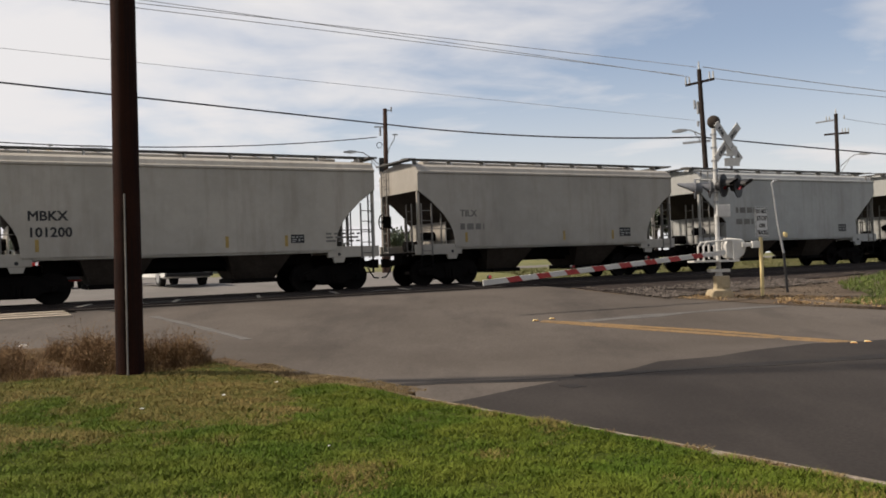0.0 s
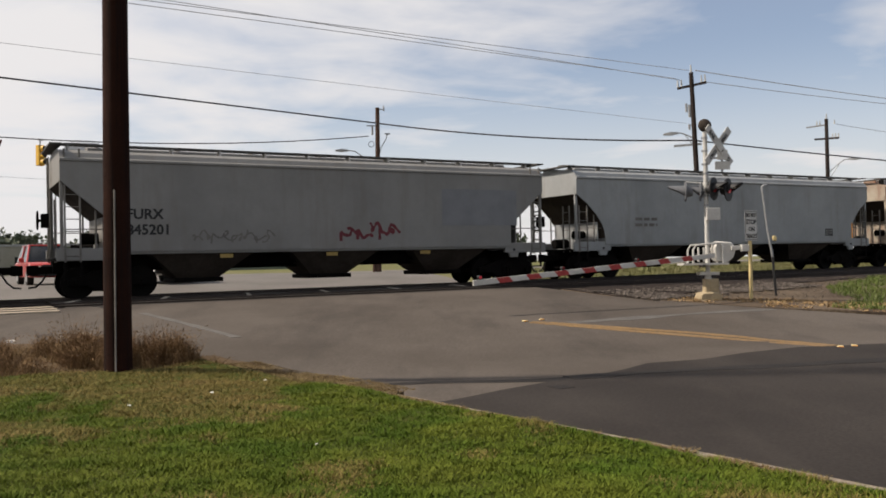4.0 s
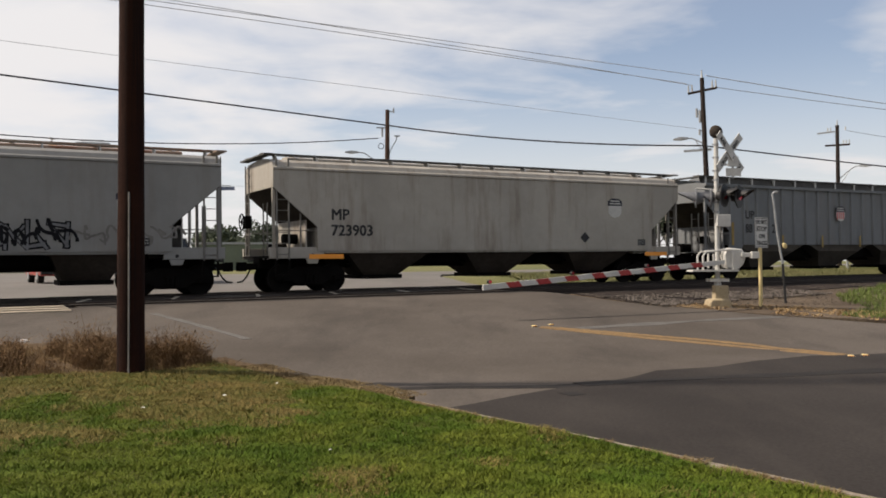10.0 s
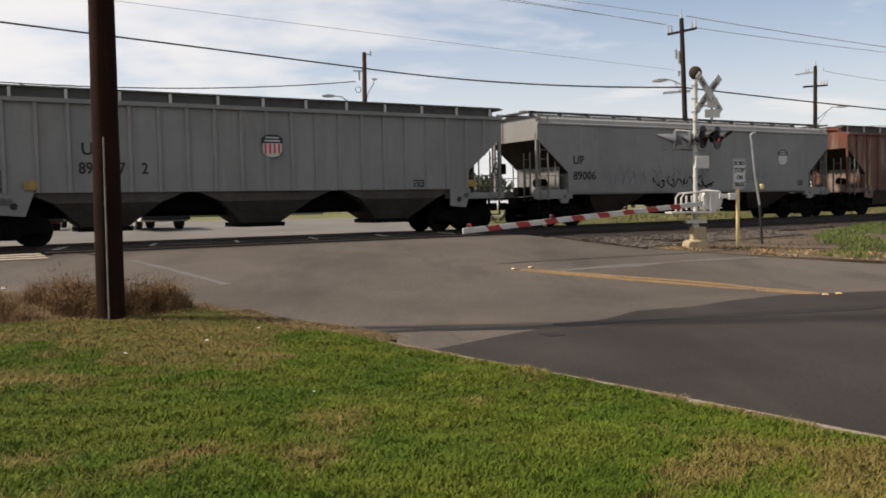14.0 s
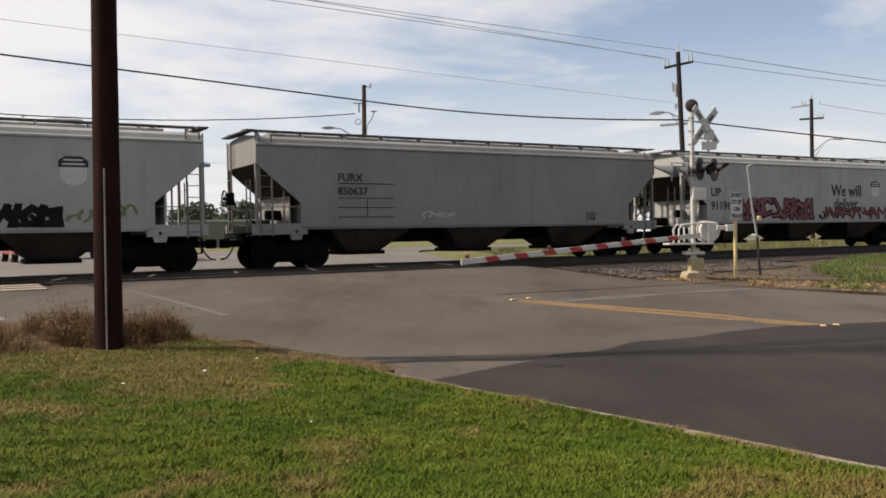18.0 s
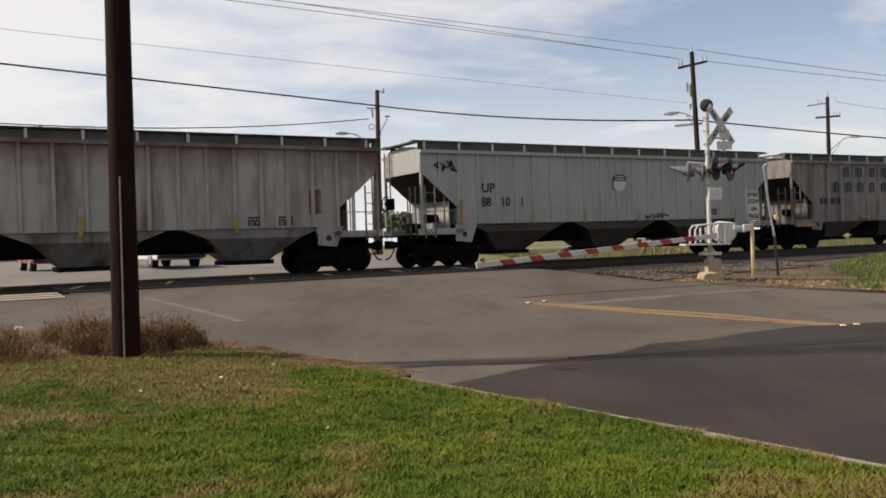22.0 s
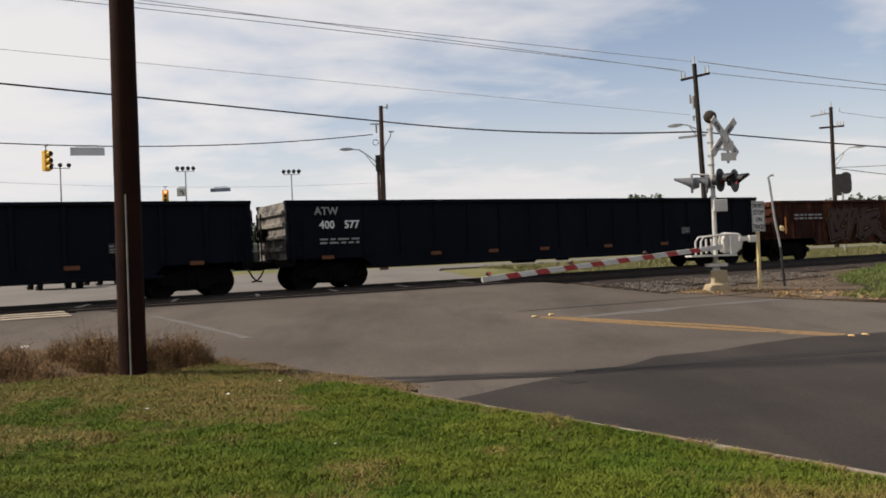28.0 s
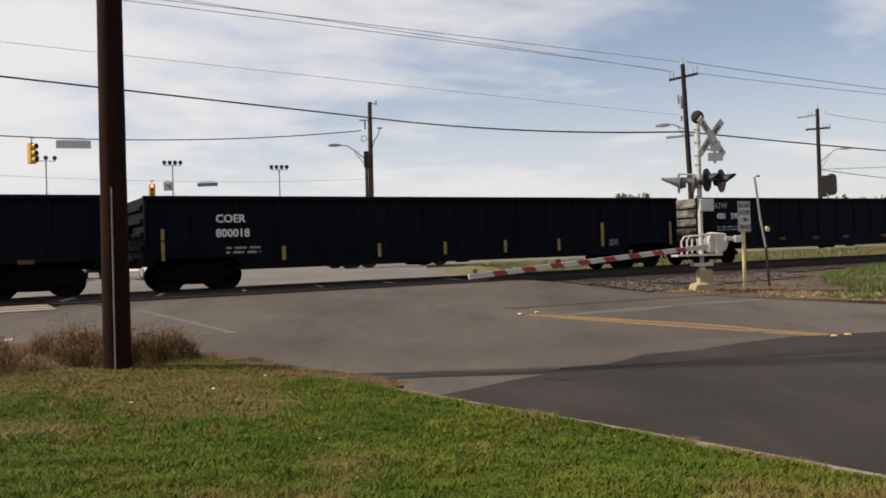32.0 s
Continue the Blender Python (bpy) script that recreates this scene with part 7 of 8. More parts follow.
def street_lamp_arm(parent, z, reach, turn, rise=0.9):
    r = pose(0, 0, z, 0, 0, turn)
    a = part("lamp_arm", Geo().tube([(0, 0, 0), (reach * 0.45, 0, rise * 0.62), (reach * 0.75, 0, rise * 0.95), (reach, 0, rise)], 0.035, 8).tube([(0, 0, -0.55), (reach * 0.52, 0, rise * 0.62)], 0.025, 8), GALV, parent, at=r)
    part("lamp_head", Geo().loft([[(reach - 0.05, -0.06, rise + 0.05), (reach - 0.05, 0.06, rise + 0.05), (reach - 0.05, 0.06, rise - 0.06), (reach - 0.05, -0.06, rise - 0.06)],
                                  [(reach + 0.35, -0.16, rise + 0.08), (reach + 0.35, 0.16, rise + 0.08), (reach + 0.35, 0.16, rise - 0.10), (reach + 0.35, -0.16, rise - 0.10)],
                                  [(reach + 0.75, -0.08, rise + 0.02), (reach + 0.75, 0.08, rise + 0.02), (reach + 0.75, 0.08, rise - 0.06), (reach + 0.75, -0.08, rise - 0.06)]]), GALV, a)


def far_poles():
    # tall pole beyond the tracks, with crossarm and transformer
    p = by_angle(16.07, 11.75, 50)
    g = level(p.x, p.y)
    h = p.z - g
    root = thing("utility_pole", "tall dark wooden utility pole with crossarms and a street lamp", "utility pole", at=pose(p.x + 0.36, p.y, g, 0, -1.8, -16))
    part("shaft", Geo().tube([(0, 0, -0.4), (0, 0, h)], 0.17, 14, r2=0.12), FAR_WOOD, root)
    arm = pose(0, 0, h - 0.72, 0, -7, 0)
    part("crossarm", Geo().box(-0.80, 0.80, -0.06, 0.06, -0.06, 0.06), FAR_WOOD, root, at=arm)
    for q in (-0.75, -0.55, 0.55, 0.75):
        c = arm @ Vector((q, 0, 0.06))
        insulator(root, *c, 0.40)
    insulator(root, 0, 0, h, 0.45)
    part("cutout", Geo().tube([(-0.36, 0, h - 2.2), (-0.36, 0, h - 1.7)], 0.06, 8).tube([(-0.20, 0, h - 2.5), (-0.20, 0, h - 1.8)], 0.07, 8).box(-0.42, 0.0, -0.04, 0.04, h - 2.0, h - 1.93), GALV, root)
    part("cutout", Geo().box(-0.3, 0.0, -0.03, 0.03, h - 3.0, h - 2.94).tube([(-0.25, 0, h - 3.2), (-0.25, 0, h - 2.9)], 0.06, 8), GALV, root)
    part("cable_arm", Geo().box(-1.15, 0.35, -0.05, 0.05, h - 4.12, h - 4.0), GALV, root)
    street_lamp_arm(root, h - 3.75, 0.95, 180, 0.42)
    # pole with signal heads left of it
    p = by_angle(-4.68, 10.3, 55)
    g = level(p.x, p.y)
    h = p.z - g
    root = thing("utility_pole", "brown wooden utility pole carrying a traffic signal and a lamp", "utility pole", at=pose(p.x - 0.05, p.y, g, 0, 0.6, 5))
    part("shaft", Geo().tube([(0, 0, -0.4), (0, 0, h)], 0.20, 14, r2=0.13), BROWN_WOOD, root)
    part("cap_bracket", Geo().box(0, 0.42, -0.03, 0.03, h - 0.13, h - 0.07).tube([(0.40, 0, h - 0.2), (0.40, 0, h + 0.12)], 0.05, 8), GALV, root)
    part("bracket", Geo().box(-0.70, 0.0, -0.03, 0.03, h - 1.20, h - 1.13).tube([(-0.33, 0, h - 1.75), (-0.33, 0, h - 1.2)], 0.06, 8), GALV, root)
    part("wire_loop", Geo().tube([(-0.40 + 0.18 * math.cos(t), 0, h - 2.35 + 0.18 * math.sin(t)) for t in [k * 0.5 for k in range(14)]], 0.02, 6), WIRE, root)
    part("riser", Geo().tube([(0.10, 0, h - 3.1), (0.20, 0, h - 2.6), (0.55, 0, h - 2.0), (0.62, 0, h - 1.7)], 0.03, 6).box(0.45, 0.80, -0.05, 0.05, h - 1.72, h - 1.64), GALV, root)
    street_lamp_arm(root, h - 3.95, 1.95, 180, 1.2)
    part("signal_pipe", Geo().tube([(-0.27, -0.1, -0.1), (-0.27, -0.1, h - 4.2)], 0.10, 10), BROWN_WOOD, root)
    sg = part("signal_head", Geo().box(-0.44, -0.12, -0.36, -0.12, h - 4.25, h - 3.2), BLACK, root, bevel=0.03)
    for k in range(3):
        part("visor", Geo().tube([(-0.28, -0.36, h - 4.06 + 0.34 * k), (-0.28, -0.58, h - 4.06 + 0.34 * k)], 0.15, 14), BLACK, sg)
    # far right pole
    p = by_angle(23.97, 8.25, 70)
    g = level(p.x, p.y)
    h = p.z - g
    root = thing("utility_pole", "distant wooden utility pole with two crossarms and a lamp", "utility pole", at=pose(p.x, p.y, g, 0, 0, -24))
    part("shaft", Geo().tube([(0, 0, -0.4), (0, 0, h)], 0.18, 12, r2=0.13), FAR_WOOD, root)
    part("crossarm", Geo().box(-0.85, 0.85, -0.06, 0.06, h - 1.55, h - 1.42), FAR_WOOD, root)
    part("crossarm", Geo().box(-0.7, 0.6, -0.05, 0.05, h - 0.52, h - 0.42), GALV, root, at=pose(0, 0, 0, 0, -4, 0))
    for q in (-0.65, -0.45, 0.55):
        insulator(root, q, 0, h - 0.42, 0.3)
    for q in (0.4, 0.6, 0.8):
        insulator(root, q, 0, h - 1.42, 0.3)
    insulator(root, 0, 0, h, 0.4)
    street_lamp_arm(root, h - 4.1, 1.5, 0, 1.0)


far_poles()


# ---- overhead lines ----
LINES = {}


def on_line(label, az):
    """The place on a cable that is seen at a compass angle."""
    pts = LINES[label]
    for p, q in zip(pts, pts[1:]):
        a, b = (math.degrees(math.atan2(v.x, v.y)) for v in (p, q))
        if abs(b - a) < 40 and min(a, b) <= az <= max(a, b):
            return p + (q - p) * ((az - a) / (b - a))
    return pts[0]


def cable(name, a, b, sag, r, label, material=WIRE, extend=0.0):
    a, b = Vector(a), Vector(b)
    if extend:
        b = b + (b - a) * extend
    g = Geo()
    pts = [a + (b - a) * k / 48 - Vector((0, 0, sag * 4 * (k / 48) * (1 - k / 48))) for k in range(49)]
    LINES[label] = pts
    g.tube(pts, r, 6)
    return thing(name, label, "cable", group="overhead lines", shape=g, material=material, smooth=60)


MID = by_angle(-4.68, 9.3, 55)
P1 = by_angle(16.07, 7.48, 50)
cable("overhead_cable", MID, by_angle(-27.91, 11.39, 46), 0.0, 0.045, "thick black cable strung to the next pole", extend=0.8)
cable("overhead_cable", MID, P1, 0.35, 0.045, "thick black communication cable between two poles")
cable("overhead_cable", P1, by_angle(26.78, 5.67, 62), 0.1, 0.04, "thick black communication cable running off past the pole", extend=1.2)
cable("power_line", by_angle(15.9, 11.89, 50), by_angle(-5.79, 15.41, 37), 0.0, 0.016, "thin grey power conductor from the pole top", WIRE_THIN, 1.5)
cable("power_line", by_angle(15.43, 11.31, 50), by_angle(-10.24, 15.73, 36), -0.1, 0.016, "thin grey power conductor on the crossarm", WIRE_THIN, 1.5)
cable("power_line", by_angle(15.1, 11.44, 50), by_angle(-13.88, 15.63, 35), -0.15, 0.016, "third thin grey power conductor overhead", WIRE_THIN, 1.5)
cable("power_line", by_angle(15.71, 8.57, 50), by_angle(-27.84, 13.52, 36), 0.1, 0.010, "faint thin slack power conductor", WIRE_THIN, 0.8)
cable("power_line", by_angle(16.31, 11.86, 50), by_angle(26.86, 9.39, 62), 0.15, 0.024, "thin grey power conductor strung beyond the pole", WIRE_THIN, 1.0)
cable("power_line", by_angle(16.81, 11.12, 50), by_angle(26.85, 9.06, 62), 0.15, 0.020, "thin grey power conductor strung beyond the pole", WIRE_THIN, 1.0)
cable("power_line", by_angle(24.5, 7.9, 70), by_angle(27.5, 7.2, 85), 0.1, 0.02, "thin distant grey power conductor", WIRE_THIN, 1.0)
cable("overhead_cable", by_angle(23.9, 4.6, 70), by_angle(27.5, 3.9, 75), 0.1, 0.025, "distant thin black service cable", WIRE, 1.0)
cable("overhead_cable", by_angle(23.9, 4.6, 70), by_angle(27.5, 4.5, 80), 0.05, 0.02, "distant thin black service cable", WIRE, 1.0)
SPAN_A, SPAN_B = by_angle(-5.24, 8.45, 55), by_angle(-28.0, 8.55, 50)
cable("span_wire", SPAN_A, SPAN_B + (SPAN_B - SPAN_A) * 0.35, 0.75, 0.03, "span wire that carries traffic signals")
LOW_A, LOW_B = by_angle(-12.5, 5.60, 84), by_angle(-28.1, 5.98, 76)
cable("span_wire", LOW_A + (LOW_A - LOW_B) * 0.6, LOW_B, 0.75, 0.014, "second span wire across the far street", WIRE_THIN, 0.3)

LOW_END = LOW_A + (LOW_A - LOW_B) * 0.6
span_pole = thing("signal_pole", "slim grey steel pole that carries a span wire", "pole", at=pose(LOW_END.x, LOW_END.y, level(LOW_END.x, LOW_END.y)))
part("shaft", Geo().tube([(0, 0, -0.6), (0, 0, LOW_END.z - level(LOW_END.x, LOW_END.y) + 0.06)], 0.11, 10), GALV, span_pole)


def traffic_signal(p, turn, lit=False, r=1.0):
    root = thing("traffic_signal", "yellow three-light traffic signal hung from a span wire" + (", red lit" if lit else ""), "traffic signal", at=pose(p.x, p.y, p.z, 0, 0, turn))
    body = part("housing", Geo().box(-0.18 * r, 0.18 * r, -0.14, 0.14, -1.10, 0.0), SIGNAL_YELLOW, root, bevel=0.03)
    part("hanger", Geo().tube([(0, 0, 0), (0, 0, 0.32)], 0.03, 8).box(-0.15, 0.15, -0.07, 0.07, 0.26, 0.34), GALV, root)
    for k in range(3):
        z = -0.18 - 0.36 * k
        part("visor", Geo().tube([(0, -0.14, z), (0, -0.36, z - 0.02)], 0.15 * min(r, 1.15), 14), SIGNAL_YELLOW, body)
        part("lens", Geo().tube([(0, -0.365, z), (0, -0.372, z)], 0.13, 14), AMBER_LIT if lit and k == 0 else BLACK, body)


SPAN, LOW = "span wire that carries traffic signals", "second span wire across the far street"
traffic_signal(on_line(SPAN, -25.6) - Vector((0, 0, 0.31)), 65)
traffic_signal(on_line(LOW, -18.72) - Vector((0, 0, 0.29)), 18, True, 1.5)


def hung_sign(line, a0, a1, drop, label, material, turn):
    p0, p1 = (on_line(line, a) - Vector((0, 0, 0.09)) for a in (a0, a1))
    c = (p0 + p1) / 2
    w = (p1 - p0).length
    root = thing("street_sign", label, "street sign", at=pose(c.x, c.y, c.z, 0, -math.degrees(math.asin((p1.z - p0.z) / w)), turn))
    pl = part("plate", Geo().box(-w / 2, w / 2, -0.015, 0.015, -drop, 0), material, root, bevel=0.004)
    part("hanger", Geo().box(-w * 0.3, -w * 0.3 + 0.03, -0.02, 0.02, 0, 0.10).box(w * 0.3, w * 0.3 + 0.03, -0.02, 0.02, 0, 0.10).box(-w * 0.32, w * 0.32, -0.10, 0.10, 0.06, 0.12), GALV, root)
    return root, pl, w


hung_sign(SPAN, -24.24, -22.27, 0.44, "long pale grey street sign seen from the back", surface("sign back", (0.42, 0.43, 0.44), (0.48, 0.49, 0.5), rough=0.5, metal=0.3), 23)
r_, pl_, w_ = hung_sign(LOW, -18.0, -17.45, 0.75, "square white turn sign on a span wire", WHITE, 18)
part("arrow", Geo().tube([(0.12, -0.02, -0.62), (0.12, -0.02, -0.38), (0.02, -0.02, -0.28), (-0.16, -0.02, -0.28)], 0.05, 6), BLACK, pl_)
hung_sign(LOW, -15.88, -14.73, 0.34, "tilted blue street-name sign on a span wire", surface("faded blue sign", (0.12, 0.15, 0.22), (0.16, 0.19, 0.27), rough=0.5), 15)


def field_light(az, el, lamps):
    p = by_angle(az, el, 150)
    g = level(p.x, p.y)
    h = p.z - g
    root = thing("floodlight_mast", "slender sports-field mast with a row of floodlights", "floodlight mast", at=pose(p.x, p.y, g, 0, 0, -az), group="sports-field masts")
    part("mast", Geo().tube([(0, 0, -0.5), (0, 0, h - 0.3)], 0.16, 10, r2=0.10), GALV, root)
    part("crossarm", Geo().box(-1.45, 1.45, -0.07, 0.07, h - 0.45, h - 0.33), GALV, root)
    for k in range(lamps):
        x = -1.3 + 2.6 * k / (lamps - 1)
        part("floodlight", Geo().tube([(x, 0.2, h + 0.15), (x, -0.35, h)], 0.36, 12, r2=0.30).tube([(x, 0, h - 0.4), (x, 0, h)], 0.05, 6), BLACK, root)


for a_, e_, n_ in ((-24.82, 6.6, 3), (-17.44, 6.4, 4), (-10.71, 6.1, 4)):
    field_light(a_, e_, n_)


def far_signal():
    """Back of a crossing signal on the far side, a dark oval board on a mast."""
    p = by_angle(24.42, 3.62, 62)
    g = level(p.x, p.y)
    h = p.z - g
    root = thing("crossing_signal", "dark back of a second crossing signal beyond the train", "crossing signal", at=pose(p.x, p.y, g, 0, 0, -24))
    part("mast", Geo().tube([(0, 0.1, -0.3), (0, 0.1, h + 0.6)], 0.07, 10), GALV, root)
    for x, y, z in ((0.22, 0.0, h), (-0.20, 0.12, h - 0.08)):
        out = [(x + 0.34 * math.cos(t), z + (0.40 if math.sin(t) > 0 else -0.40) + 0.32 * math.sin(t)) for t in [math.pi * k / 10 for k in range(11)] + [math.pi + math.pi * k / 10 for k in range(11)]]
        part("backboard", Geo().prism(out, y, y + 0.28), BLACK, root)



far_signal()


# ---- trees, distant buildings ----
def tree(x, y, high, wide, seed, label):
    rnd = random.Random(seed)
    g0 = level(x, y)
    root = thing("tree", label, "tree", at=pose(x, y, g0 - 0.2))
    t = Geo()
    t.tube([(0, 0, 0), (0.1, 0, high * 0.35), (0.05, 0.1, high * 0.6)], high * 0.035, 8, r2=high * 0.015)
    for k in range(7):
        a = k * 2.4
        t.tube([(0.08, 0.05, high * (0.25 + 0.05 * k)), (math.cos(a) * wide * 0.25, math.sin(a) * wide * 0.25, high * (0.5 + 0.04 * k)), (math.cos(a) * wide * 0.42, math.sin(a) * wide * 0.42, high * (0.62 + 0.05 * k))], high * 0.012, 6, r2=high * 0.004)
    part("trunk", t, FAR_WOOD, root)
    v, f = [], []
    lobes = [(rnd.uniform(-0.38, 0.38) * wide, rnd.uniform(-0.38, 0.38) * wide, high * rnd.uniform(0.45, 0.88), wide * rnd.uniform(0.12, 0.24)) for _ in range(16)]
    for cx, cy, cz, r in lobes:
        for _ in range(170):
            d_ = Vector((rnd.gauss(0, 1), rnd.gauss(0, 1), rnd.gauss(0, 0.8))).normalized() * r * rnd.random() ** 0.4
            s_ = wide * 0.03 * rnd.uniform(0.6, 1.4)
            a, b = Vector((rnd.gauss(0, 1), rnd.gauss(0, 1), rnd.gauss(0, 1))).normalized() * s_, Vector((rnd.gauss(0, 1), rnd.gauss(0, 1), rnd.gauss(0, 1))).normalized() * s_
            c = Vector((cx, cy, cz)) + d_
            o = len(v)
            v += [tuple(c + a), tuple(c + b), tuple(c - a), tuple(c - b)]
            f += [(o, o + 1, o + 2, o + 3)]
    me = bpy.data.meshes.new("crown")
    me.from_pydata(v, [], f)
    me.materials.append(HAZED_LEAF)
    part("crown", me, HAZED_LEAF, root)


# distance haze is put into the leaves as a paler, greyer green
HAZED_LEAF = surface("leaves", (0.062, 0.078, 0.05), (0.088, 0.105, 0.066), (0.045, 0.055, 0.036), big=0.6, fine=4, rough=0.7, bump=0, island=0.3)
for a_, r_, h_, w_, k_ in ((13.0, 150, 10.5, 8.0, 1), (12.2, 156, 9.7, 6.0, 2), (24.0, 190, 9.0, 9.0, 3), (26.2, 185, 8.6, 12.0, 4), (-12.8, 140, 7.5, 7.0, 5), (-15.6, 190, 9.0, 11, 6), (-21.5, 210, 9.0, 16, 7), (-27.0, 220, 9.0, 18, 8), (3.5, 230, 9.5, 14, 9), (-3.0, 240, 9.5, 16, 10)):
    p_ = by_angle(a_, 0, r_)
    tree(p_.x, p_.y, h_, w_, k_, "distant leafy green tree" if k_ > 2 else "broad green tree showing over the wagons")


def far_building(az, r, w, d_, h, label, c):
    p = by_angle(az, 0, r)
    g = level(p.x, p.y)
    root = thing("building", label, "building", at=pose(p.x, p.y, g - 0.2, 0, 0, -az))
    m = surface("building wall", c, tuple(k * 0.85 for k in c), tuple(k * 0.6 for k in c), big=0.3, fine=5, rough=0.85)
    part("wall", Geo().box(-w / 2, w / 2, 0, d_, 0, h), m, root)
    part("roof", Geo().box(-w / 2 - 0.2, w / 2 + 0.2, -0.2, d_ + 0.2, h, h + 0.3), GALV, root)
    for k in range(int(w / 5)):
        x = -w / 2 + 2.5 + k * 5
        part("window", Geo().box(x - 0.9, x + 0.9, -0.04, 0.05, 1.2, 2.6), GLASS_DARK, root)


far_building(-17.0, 120, 40, 12, 3.6, "long low green-grey building far behind the street", (0.14, 0.16, 0.12))
far_building(-30.0, 130, 40, 12, 4.0, "long low pale building far behind the street", (0.3, 0.29, 0.26))


# ---- road vehicles waiting or passing beyond the tracks ----
def car_paint(name, c):
    m = surface(name, c, tuple(k * 0.9 for k in c), rough=0.3, bump=0, fine=5)
    m.node_tree.nodes["Principled BSDF"].inputs["Coat Weight"].default_value = 0.6
    return m


def vehicle(name, label, m, kind, at):
    """A road vehicle, nose to -y."""
    root = thing(name, label, "vehicle", at=at)
    spec = {"pickup": (5.7, 1.96, 1.05, 1.88), "suv": (4.7, 1.86, 0.98, 1.72), "car": (4.6, 1.80, 0.85, 1.44)}[kind]
    length, w, belt, top = spec
    hw, f, b = w / 2, -length / 2, length / 2
    low = Geo()
    prof = [(f, 0.42), (f - 0.04, 0.62), (f + 0.06, belt - 0.10), (f + 0.35, belt), (b - 0.1, belt), (b, belt - 0.15), (b + 0.02, 0.45), (b - 0.15, 0.34), (f + 0.15, 0.32)]
    low.prism([(y, z) for y, z in prof], -hw, hw, "x")
    part("body", low, m, root, bevel=0.05)
    cab = {"pickup": (f + 1.75, f + 2.35, f + 3.75, f + 3.95), "suv": (f + 1.25, f + 2.0, b - 0.5, b - 0.15), "car": (f + 1.35, f + 2.1, b - 1.3, b - 0.6)}[kind]
    g = Geo().loft([[(-hw + 0.06, cab[0], belt), (hw - 0.06, cab[0], belt), (hw - 0.06, cab[3], belt), (-hw + 0.06, cab[3], belt)],
                    [(-hw + 0.26, cab[1], top), (hw - 0.26, cab[1], top), (hw - 0.26, cab[2], top), (-hw + 0.26, cab[2], top)]])
    part("cabin_glass", g, GLASS_DARK, root, bevel=0.04)
    part("roof", Geo().box(-hw + 0.24, hw - 0.24, cab[1] - 0.02, cab[2] + 0.02, top - 0.03, top + 0.04), m, root, bevel=0.03)
    for sx in (-1, 1):
        part("pillar", Geo().tube([(sx * (hw - 0.07), cab[0], belt), (sx * (hw - 0.27), cab[1], top)], 0.04, 6), m, root)
        part("pillar", Geo().tube([(sx * (hw - 0.05), (cab[0] + cab[3]) / 2, belt), (sx * (hw - 0.24), (cab[1] + cab[2]) / 2, top)], 0.04, 6), m, root)
        part("headlight", Geo().box(min(sx * (hw - 0.42), sx * (hw - 0.04)), max(sx * (hw - 0.42), sx * (hw - 0.04)), f - 0.05, f + 0.1, 0.62, 0.82), SILVER, root, bevel=0.02)
        part("mirror", Geo().box(min(sx * hw, sx * (hw + 0.2)), max(sx * hw, sx * (hw + 0.2)), cab[0] + 0.35, cab[0] + 0.45, belt + 0.02, belt + 0.2), m, root, bevel=0.02)
        for y in (f + 0.95, b - 0.95):
            wh = part("wheel", Geo().tube([(sx * hw - 0.12 * (sx + 1) - 0.0, y, 0.36), (sx * hw - 0.12 * (sx - 1) - 0.24 * (sx > 0) * 0, y, 0.36)], 0.36, 20), RUBBER, root)
            part("rim", Geo().tube([(sx * (hw + 0.005) - 0.01, y, 0.36), (sx * (hw + 0.005) + 0.01, y, 0.36)], 0.22, 14), GALV, wh)
    part("grille", Geo().box(-hw + 0.45, hw - 0.45, f - 0.06, f, 0.55, 0.86), BLACK, root, bevel=0.02)
    part("bumper", Geo().box(-hw, hw, f - 0.12, f + 0.05, 0.38, 0.54), BLACK, root, bevel=0.03)
    return root


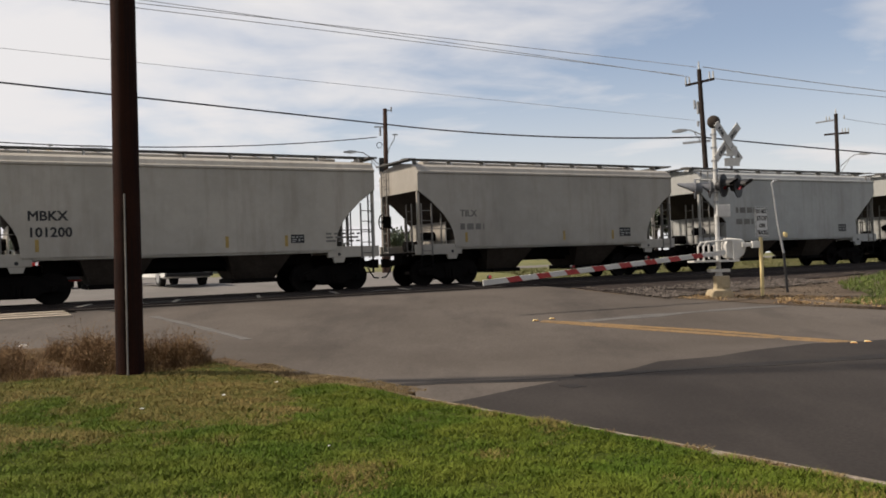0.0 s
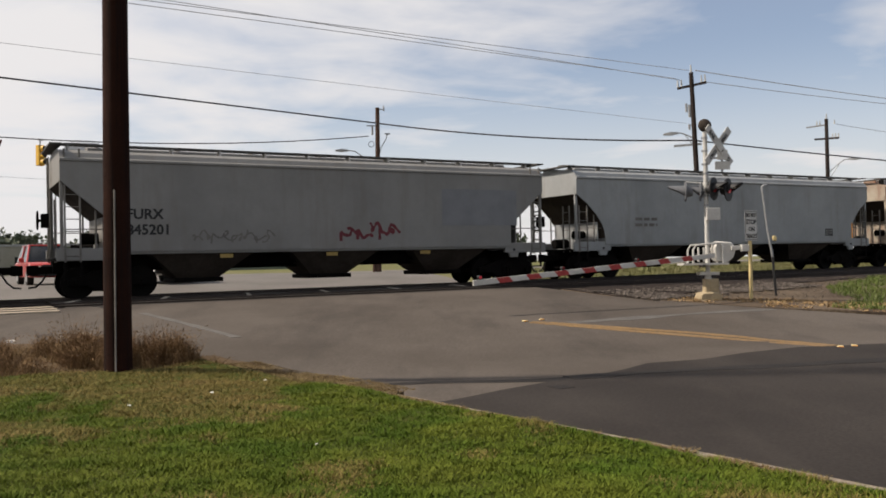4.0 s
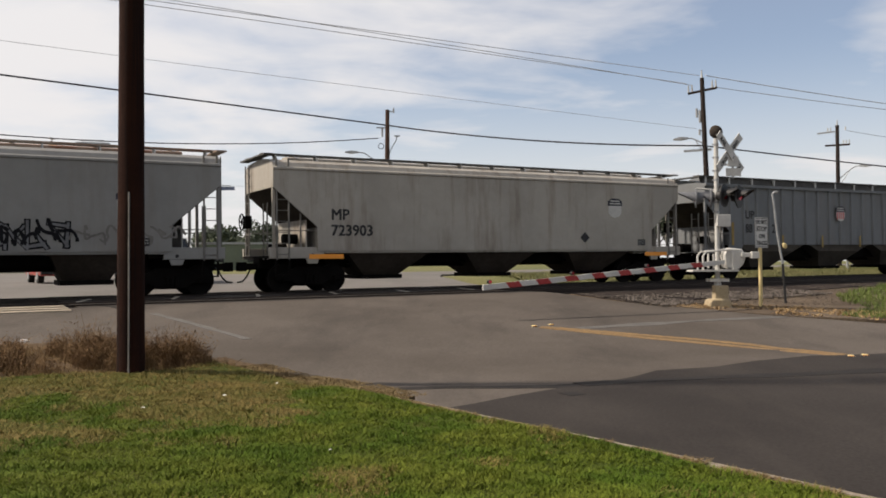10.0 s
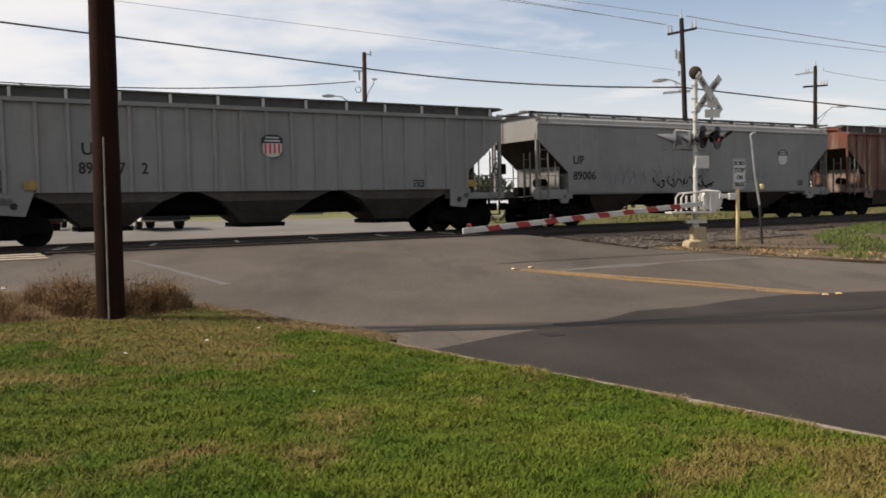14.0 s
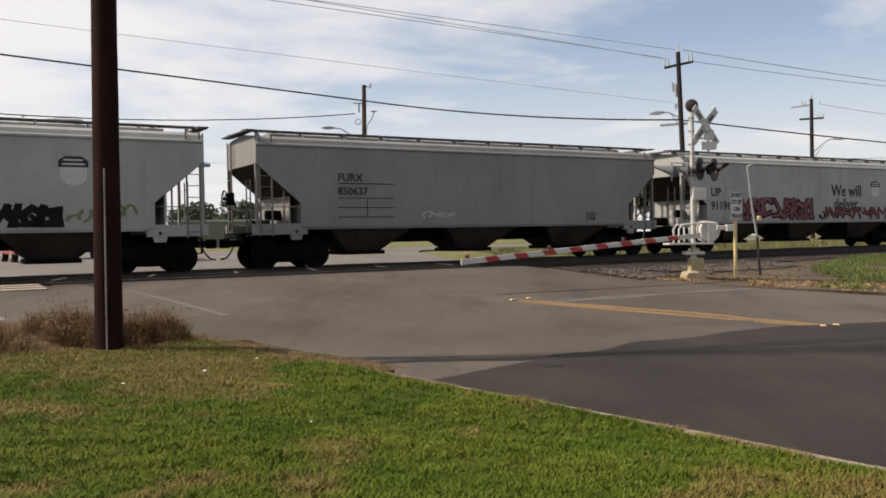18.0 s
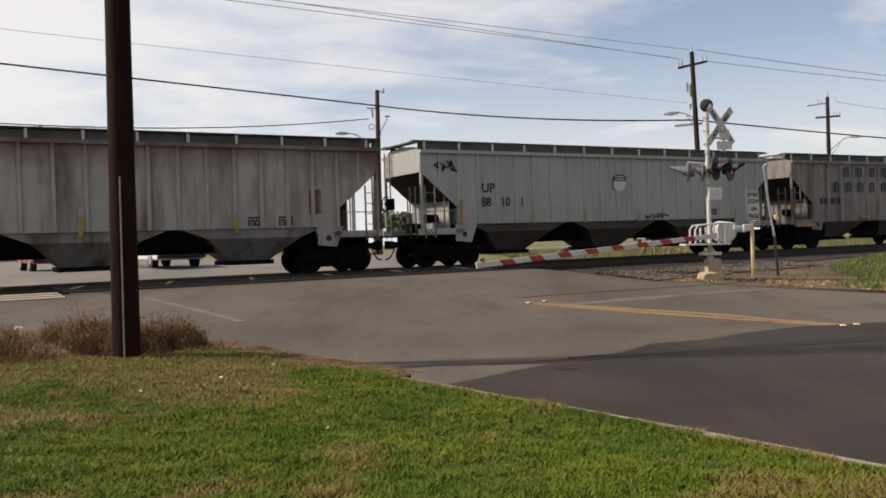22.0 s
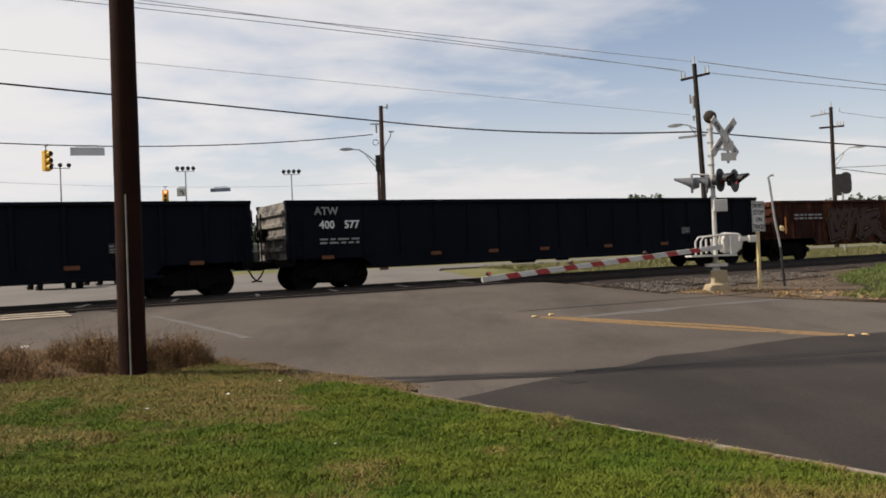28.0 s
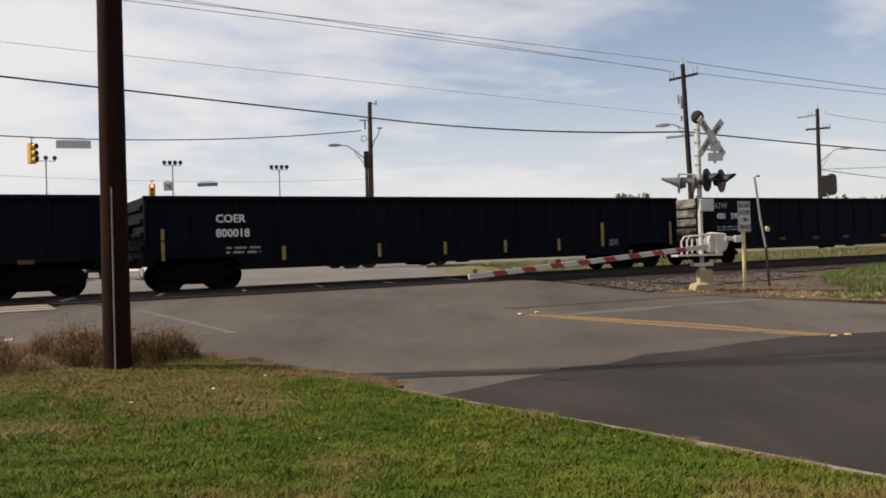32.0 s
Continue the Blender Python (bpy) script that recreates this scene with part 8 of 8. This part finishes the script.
def semi_truck(at, m):
    root = thing("semi_truck", "white conventional road tractor passing beyond the wagons", "truck", at=at)
    part("cab", Geo().prism([(-1.0, 0.9), (-1.0, 1.9), (-0.6, 3.0), (1.4, 3.3), (1.4, 0.9)], -1.15, 1.15, "x"), m, root, bevel=0.06)
    part("bonnet", Geo().prism([(-3.0, 0.7), (-3.05, 1.35), (-1.0, 1.85), (-1.0, 0.7)], -0.85, 0.85, "x"), m, root, bevel=0.06)
    part("windscreen", Geo().prism([(-1.03, 1.95), (-0.66, 2.85), (-0.62, 2.85), (-0.99, 1.95)], -1.0, 1.0, "x"), GLASS_DARK, root)
    part("chassis", Geo().box(-0.45, 0.45, -2.8, 4.0, 0.6, 0.9), BLACK, root)
    for sx in (-1, 1):
        part("side_window", Geo().box(min(sx * 1.14, sx * 1.165), max(sx * 1.14, sx * 1.165), -0.5, 0.4, 1.95, 2.65), GLASS_DARK, root)
        for y in (-2.3, 2.3, 3.5):
            part("wheel", Geo().tube([(sx * 0.8, y, 0.5), (sx * 1.15, y, 0.5)], 0.5, 20), RUBBER, root)
    part("exhaust", Geo().tube([(1.0, 1.6, 0.9), (1.0, 1.6, 3.9)], 0.08, 10), GALV, root)
    return root


MOVERS = []


def far_street(s, u, turn):
    x, y = plan(s, u)
    return pose(x, y, level(x, y) - 0.06, 0, 0, turn)


def make_vehicles():
    dark = car_paint("black car paint", (0.02, 0.021, 0.024))
    white = car_paint("white car paint", (0.72, 0.72, 0.70))
    red = car_paint("red car paint", (0.42, 0.035, 0.03))
    def waiting(az, r):
        p = by_angle(az, 0, r)
        return p.x, p.y

    for name, label, m, kind, az, r, turn in (("pickup_truck", "white pickup truck waiting at the closed crossing", white, "pickup", -18.9, 39, 36),
                                              ("parked_car", "red sport utility car waiting in the next lane", red, "suv", -25.4, 42, 34),
                                              ("parked_car", "dark car waiting behind the pickup", dark, "car", -22.3, 47, 36)):
        x, y = waiting(az, r)
        vehicle(name, label, m, kind, pose(x, y, level(x, y) - 0.06, 0, 0, turn))
    MOVERS.append((semi_truck(far_street(-80, -16.5, HEAD + 90), white), 28.6, 31.6, -18, 18, -16.5, HEAD + 90))


make_vehicles()


# ---- keys ----
def motions():
    """The train runs past; a few vehicles pass along the street beyond it."""
    for car, off in CARS:
        walk(car, [(t, on_track(off + travelled(t))) for t in range(33)])
    for ob, t0, t1, s0, s1, u, turn in MOVERS:
        v = (s1 - s0) / (t1 - t0)
        walk(ob, [(t, far_street(s0 + v * (t - t0), u, turn)) for t in range(0, 33, 2)])


motions()
